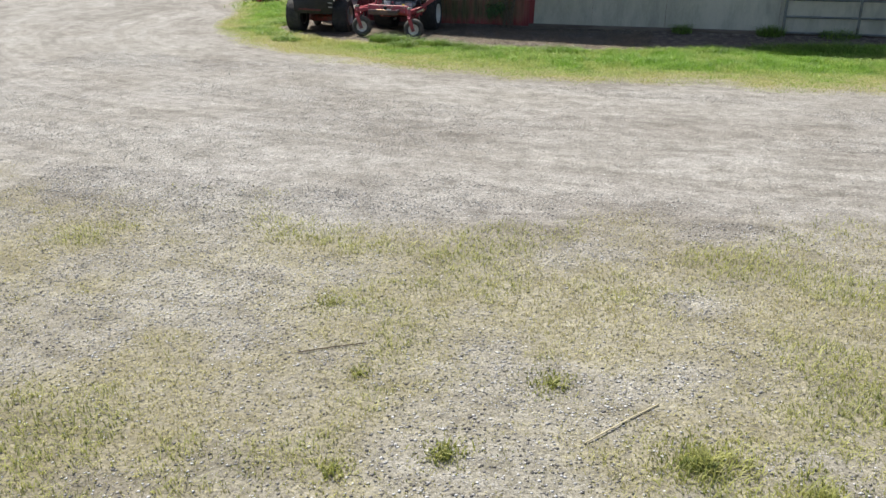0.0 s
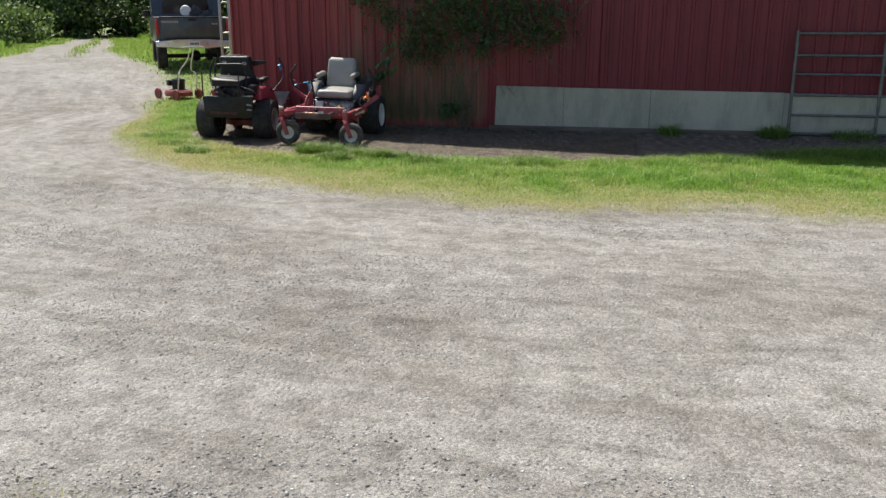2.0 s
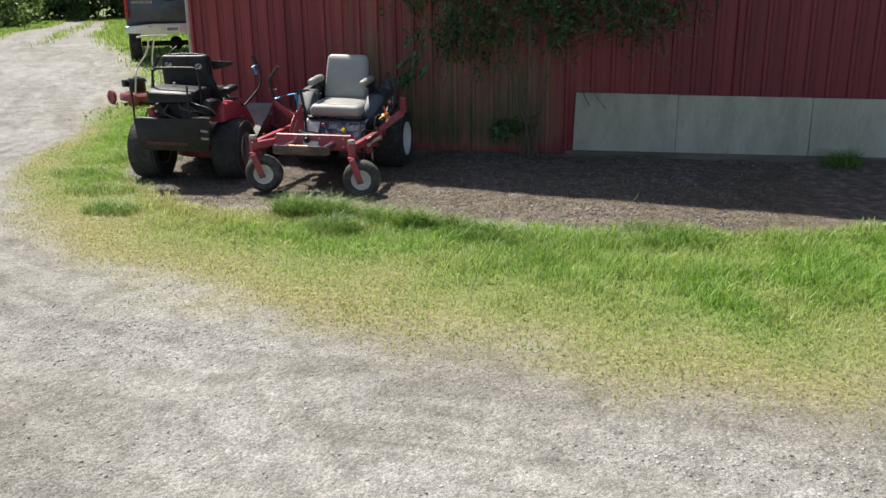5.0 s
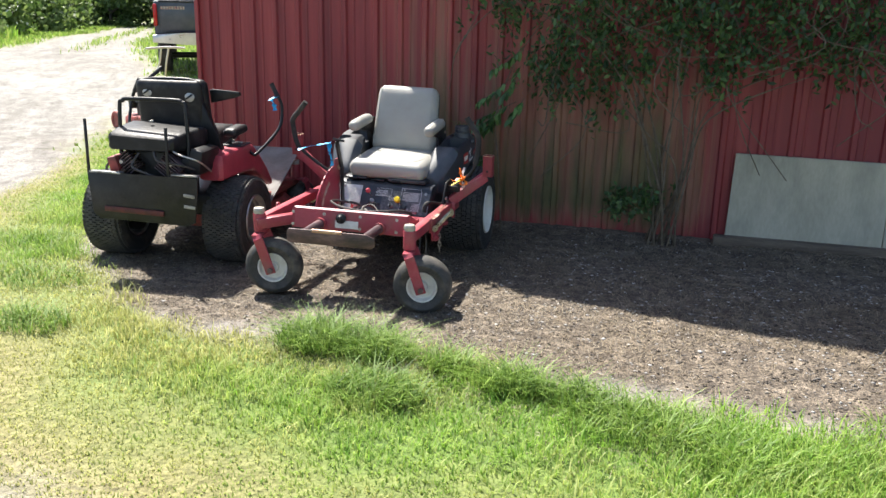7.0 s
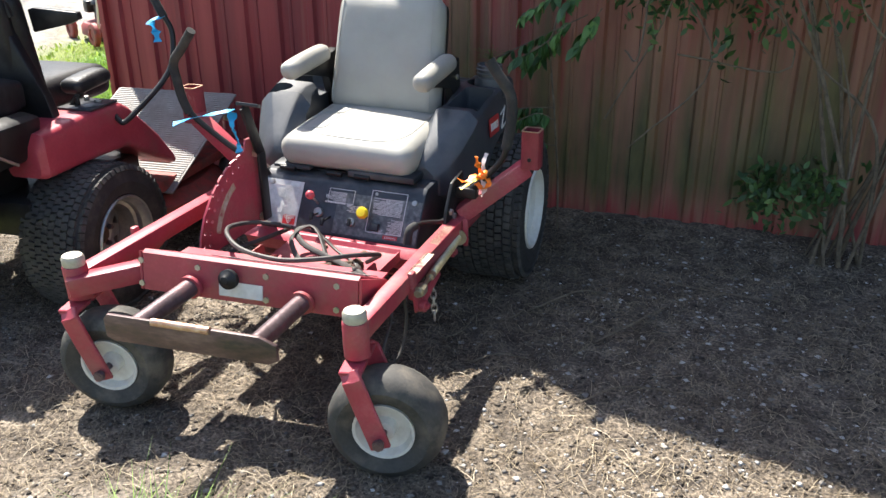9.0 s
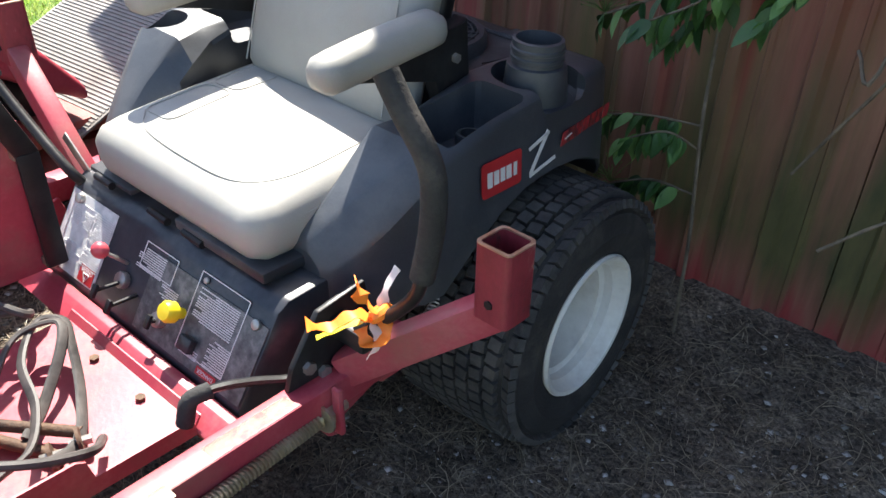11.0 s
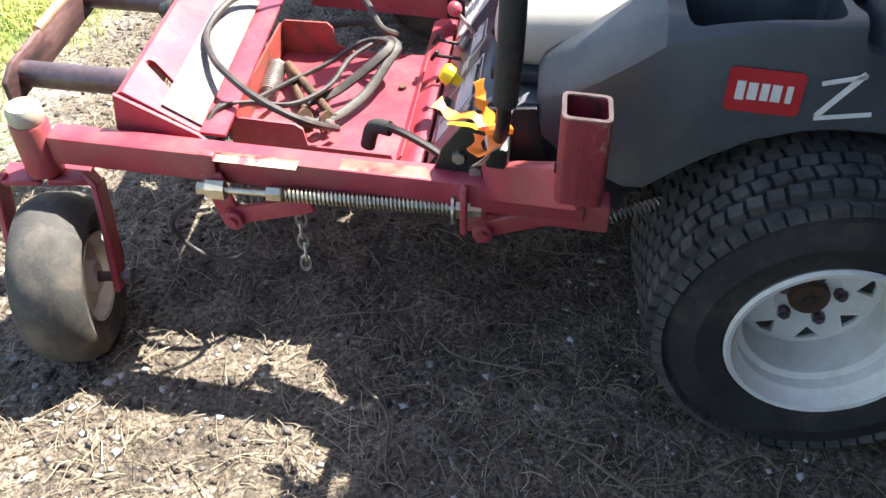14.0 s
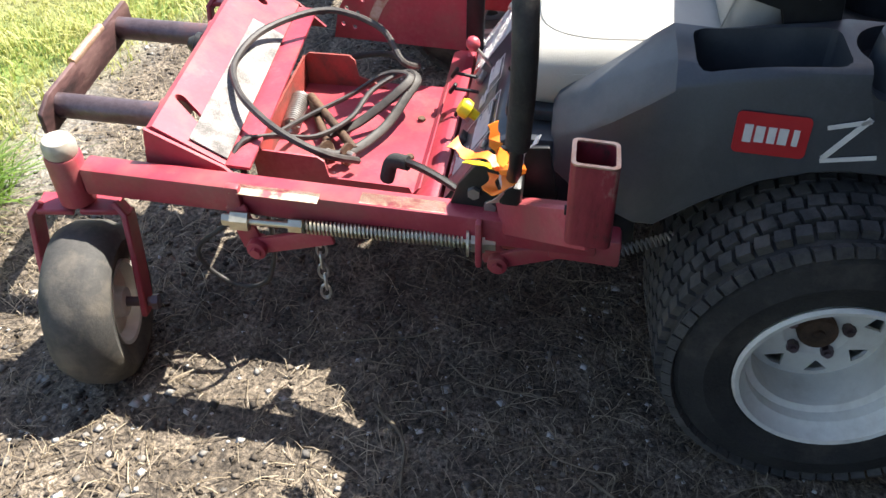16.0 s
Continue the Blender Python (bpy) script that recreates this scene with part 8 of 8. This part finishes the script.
def grow_sprig():
    t = thing("elder_branch", (0.66, 0.52, 0.40), 0, "leafy green branch hanging beside the mower's rear wheel", "branch")
    o = Vector((0.66, 0.52, 0.40))
    me = leaf_mesh()
    r = random.Random(5)
    main = [(0.60, 0.50, 0.02), (0.59, 0.49, 0.30), (0.575, 0.485, 0.46), (0.560, 0.48, 0.62), (0.53, 0.53, 0.745), (0.51, 0.58, 0.87), (0.55, 0.60, 1.10), (0.72, 0.58, 1.45), (1.05, 0.54, 1.85)]
    bm = bmesh.new()
    tube(bm, [Vector(p) - o for p in main], 0.0045, 7, smooth=5, radii=[0.005, 0.005, 0.0045, 0.0045, 0.004, 0.004])
    part("stem", bm, BARK, t)
    twigs = [((0.575, 0.485, 0.44), (0.47, 0.46, 0.45), (0.36, 0.45, 0.40)), ((0.56, 0.48, 0.62), (0.42, 0.455, 0.61), (0.27, 0.475, 0.555)), ((0.565, 0.48, 0.56), (0.50, 0.43, 0.60), (0.41, 0.40, 0.56)),
             ((0.68, 0.52, 1.03), (0.50, 0.48, 0.94), (0.26, 0.468, 0.815)), ((0.60, 0.50, 0.99), (0.50, 0.44, 0.90), (0.40, 0.40, 0.84)), ((0.58, 0.52, 0.95), (0.50, 0.50, 0.86), (0.44, 0.50, 0.80)),
             ((0.74, 0.52, 1.06), (0.70, 0.47, 0.98), (0.66, 0.45, 0.90)), ((0.62, 0.55, 1.20), (0.52, 0.50, 1.10), (0.40, 0.48, 1.02)), ((0.70, 0.55, 1.30), (0.66, 0.48, 1.18), (0.60, 0.45, 1.07)), ((0.72, 0.58, 1.45), (0.62, 0.52, 1.34), (0.50, 0.50, 1.26))]
    for tw in twigs:
        bm = bmesh.new()
        tube(bm, [Vector(p) - o for p in tw], 0.003, 6, smooth=4)
        part("twig", bm, BARK, t)
        line = curve_points(tw, 5)
        for i in range(2, len(line)):
            for side in (-1, 1, r.choice((-1, 1))):
                if r.random() < 0.1:
                    continue
                ob = new("leaf", me)
                ob.parent = t
                d = (line[i] - line[i - 1]).normalized()
                yaw = math.degrees(math.atan2(d.y, d.x)) - 90 + side * r.uniform(20, 75)
                s = r.uniform(0.050, 0.088)
                ob.matrix_local = Matrix.Translation(line[i] - o) @ pose(0, 0, 0, r.uniform(-80, -30), r.uniform(-25, 25), yaw) @ Matrix.Diagonal((s * 0.9, s, s, 1))
    # flower heads: fine branched sprays
    for p in ((0.26, 0.468, 0.82), (0.27, 0.475, 0.56), (0.36, 0.45, 0.405)):
        bm = bmesh.new()
        for i in range(26):
            q = Vector(p) - o
            e = q + Vector((r.gauss(0, 0.028), r.gauss(0, 0.028), abs(r.gauss(0.03, 0.015))))
            tube(bm, [q, q.lerp(e, 0.6) + Vector((0, 0, 0.004)), e], 0.0009, 4)
            bmesh.ops.create_icosphere(bm, subdivisions=1, radius=0.0026, matrix=Matrix.Translation(e))
        part("bud_spray", bm, LIGHT_FOLIAGE, t, "pale green bud spray")


def lay_stones():
    def stones(name, x, y, s, material, label):
        k = len(x)
        z = ground_z(x, y)
        base = np.array([(1, 0, 0), (-1, 0, 0), (0, 1, 0), (0, -1, 0), (0, 0, 1), (0, 0, -1), (0.62, 0.62, 0.5), (-0.62, -0.62, 0.5)], float)[:6]
        v = base[None] * rng.uniform(0.65, 1.25, (k, 6, 3)) + rng.normal(0, 0.12, (k, 6, 3))
        v *= s[:, None, None] * np.array((1, 1, 0.38))
        a = rng.uniform(0, 6.28, k)
        ca, sa = np.cos(a)[:, None], np.sin(a)[:, None]
        vx, vy = v[..., 0] * ca - v[..., 1] * sa, v[..., 0] * sa + v[..., 1] * ca
        v = np.stack([vx + x[:, None], vy + y[:, None], v[..., 2] + (z + s * 0.18)[:, None]], -1)
        f = np.array([[0, 2, 4], [2, 1, 4], [1, 3, 4], [3, 0, 4], [2, 0, 5], [1, 2, 5], [3, 1, 5], [0, 3, 5]])
        f = ((np.arange(k) * 6)[:, None, None] + f[None]).reshape(-1, 3)
        mesh_from_arrays(name, v.reshape(-1, 3), f, material, label, "gravel")
    grey = surface("gravel_stone", [(0.2, (0.13, 0.125, 0.118)), (0.5, (0.32, 0.312, 0.298)), (0.8, (0.60, 0.592, 0.57))], 30, 0.9, bump=0.2, random_by="island", island=0.8)
    n = 240000
    x, y = rng.uniform(-3.5, 9.0, n), -12.6 + 8.6 * rng.uniform(0, 1, n) ** 0.9
    keep = (rng.uniform(0, 1, n) < 0.15 + 0.85 * smoothstep(0.40, 0.62, cloud(x * 0.5, y * 1.8, 0.8, 121))) & (island_mask(x, y) < 0.5) & (near_mask(x, y) < 0.6)
    x, y = x[keep], y[keep]
    stones("road_gravel", x, y, 0.003 + 0.007 * rng.uniform(0, 1, len(x)) ** 5, grey, "loose grey gravel over the yard")
    n = 120000
    x, y = rng.uniform(0.5, 8.0, n), rng.uniform(-14.4, -10.0, n)
    keep = rng.uniform(0, 1, n) < 0.25 + 0.75 * smoothstep(0.62, 0.35, cloud(x, y, 1.3, 41))
    x, y = x[keep], y[keep]
    mixed = surface("grit_stone", [(0.2, (0.09, 0.085, 0.08)), (0.5, (0.27, 0.26, 0.25)), (0.85, (0.55, 0.54, 0.53))], 30, 0.9, bump=0.2, random_by="island", island=0.85)
    stones("grit", x, y, 0.0025 + 0.007 * rng.uniform(0, 1, len(x)) ** 3, mixed, "small grey grit lying in the thin dry grass")
    pale = surface("earth_pebble", [(0.2, (0.11, 0.10, 0.09)), (0.5, (0.24, 0.225, 0.205)), (0.85, (0.52, 0.505, 0.48))], 30, 0.9, bump=0.2, random_by="island", island=0.85)
    n = 44000
    x, y = rng.uniform(-2.2, 4.2, n), rng.uniform(-2.4, 0.68, n)
    keep = earth_mask(x, y) * (0.30 + 0.70 * smoothstep(0.5, 1.5, x)) * (0.35 + 0.65 * smoothstep(0.4, 0.65, cloud(x, y, 1.6, 131))) > rng.uniform(0, 1, n)
    x, y = x[keep], y[keep]
    stones("pebbles", x, y, 0.0025 + 0.012 * rng.uniform(0, 1, len(x)) ** 5, pale, "small pale pebbles in the bare earth")
    # clods of earth
    n = 26000
    x, y = rng.uniform(-2.2, 4.2, n), rng.uniform(-2.3, 0.68, n)
    keep = earth_mask(x, y) > rng.uniform(0, 1.1, n)
    x, y = x[keep], y[keep]
    soil = surface("earth_clod", [(0.2, (0.030, 0.024, 0.019)), (0.5, (0.073, 0.059, 0.046)), (0.85, (0.155, 0.127, 0.10))], 30, 0.95, bump=0.3, random_by="island", island=0.7)
    stones("earth_clods", x, y, 0.003 + 0.010 * rng.uniform(0, 1, len(x)) ** 2.5, soil, "crumbs of dark earth")


def lay_straw():
    """Dead stalks lying on the earth: thin bent strips."""
    n = 80000
    x, y = rng.uniform(-2.2, 4.5, n), rng.uniform(-2.4, 0.68, n)
    keep = (earth_mask(x, y) * (0.2 + 0.8 * smoothstep(0.35, 0.6, cloud(x, y, 1.2, 141))) > rng.uniform(0, 1, n))
    x2, y2 = rng.uniform(-2.8, 5.0, 40000), rng.uniform(-3.0, -1.0, 40000)
    off = np.interp(x2, BACK_X, BACK_Y) - y2
    keep2 = smoothstep(-0.15, 0.05, off) * smoothstep(0.95, 0.2, off) * smoothstep(0.36, 0.60, cloud(x2, y2, 1.5, 83)) > rng.uniform(0, 1, 40000)
    x, y = np.concatenate([x[keep], x2[keep2]]), np.concatenate([y[keep], y2[keep2]])
    k = len(x)
    z = ground_z(x, y)
    L = 0.015 + 0.095 * rng.uniform(0, 1, k) ** 2.5
    a = rng.uniform(0, 6.28, k)
    bend = rng.normal(0, 0.5, k)
    pts = []
    px, py = x.copy(), y.copy()
    for s in range(4):
        pts.append((px.copy(), py.copy(), z + 0.003 + 0.012 * rng.uniform(0, 1, k) * (s in (1, 2))))
        ang = a + bend * s / 3
        px, py = px + np.cos(ang) * L / 3, py + np.sin(ang) * L / 3
    w = 0.0005 + 0.0007 * rng.uniform(0, 1, k)
    vs = []
    for s, (qx, qy, qz) in enumerate(pts):
        ang = a + bend * min(s, 2) / 3
        nx, ny = -np.sin(ang) * w, np.cos(ang) * w
        vs += [np.stack([qx + nx, qy + ny, qz], -1), np.stack([qx - nx, qy - ny, qz + 0.0006], -1)]
    v = np.stack(vs, 1).reshape(-1, 3)
    b = (np.arange(k) * 8)[:, None]
    f = np.concatenate([b + np.array([[2 * s, 2 * s + 1, 2 * s + 3, 2 * s + 2]]) for s in range(3)], 0)
    mesh_from_arrays("straw", v, f, STRAW, "dead grass stalks strewn over the earth", "straw")
    twig = [((1.04, -0.92, 0.02), (1.14, -0.80, 0.03), (1.30, -0.74, 0.02)), ((0.70, -0.35, 0.01), (0.85, -0.15, 0.03), (0.95, -0.10, 0.015)), ((1.0, -0.50, 0.012), (1.12, -0.32, 0.03), (1.2, -0.12, 0.012)),
            ((0.62, -0.80, 0.012), (0.70, -0.72, 0.02), (0.80, -0.70, 0.012)), ((1.2, 0.1, 0.012), (1.4, 0.05, 0.03), (1.62, 0.08, 0.015)), ((2.0, -0.3, 0.012), (2.3, -0.36, 0.03), (2.62, -0.3, 0.015)), ((2.9, -1.55, 0.02), (3.0, -1.45, 0.09), (3.03, -1.40, 0.14))]
    for p in twig:
        bm = bmesh.new()
        c = Vector(p[0])
        tube(bm, [Vector(q) - c for q in p], 0.0035, 6, smooth=5)
        me_ob = thing("twig", tuple(c), 0, "bare grey-brown twig lying on the earth", "twig", "twigs on the earth")
        part("stick", bm, BARK, me_ob)
    for p in (((0.62, -0.46), (0.67, -0.42), (0.68, -0.35), (0.69, -0.30), (0.73, -0.30), (0.76, -0.25), (0.73, -0.15), (0.67, -0.06), (0.64, 0.0), (0.68, 0.03)),
              ((0.47, -0.95), (0.44, -0.84), (0.41, -0.77), (0.38, -0.71)), ((0.47, -0.67), (0.52, -0.61), (0.52, -0.50), (0.53, -0.46)), ((0.95, -0.62), (0.99, -0.50), (0.95, -0.38), (1.00, -0.28))):
        bm = bmesh.new()
        c = Vector((*p[0], 0.006))
        tube(bm, [Vector((*q, 0.008 + 0.010 * (k % 2))) - c for k, q in enumerate(p)], 0.0020, 5, smooth=5)
        me_ob = thing("dead_stem", tuple(c), 0, "thin pale dead stem trailing over the dark earth", "stem", "dead stems on the earth")
        part("stalk", bm, STEM_SKIN, me_ob)
    for p, m in ((((3.62, -12.40, 0.022), (3.76, -12.30, 0.026), (3.88, -12.23, 0.022)), BARK), (((4.93, -12.74, 0.020), (5.06, -12.55, 0.024), (5.18, -12.38, 0.022)), DRY_STALK)):
        bm = bmesh.new()
        p = [Vector((q[0], q[1], float(ground_z(np.array(q[0]), np.array(q[1]))) + 0.007)) for q in p]
        c = p[0]
        tube(bm, [q - c for q in p], 0.0033, 6, smooth=5)
        st = thing("stick", tuple(c), 0, "dry stick lying in the thin grass", "stick")
        part("stalk", bm, m, st)


grow_lawn()
grow_far_woods()
grow_climber()
grow_sprig()
lay_stones()
lay_straw()
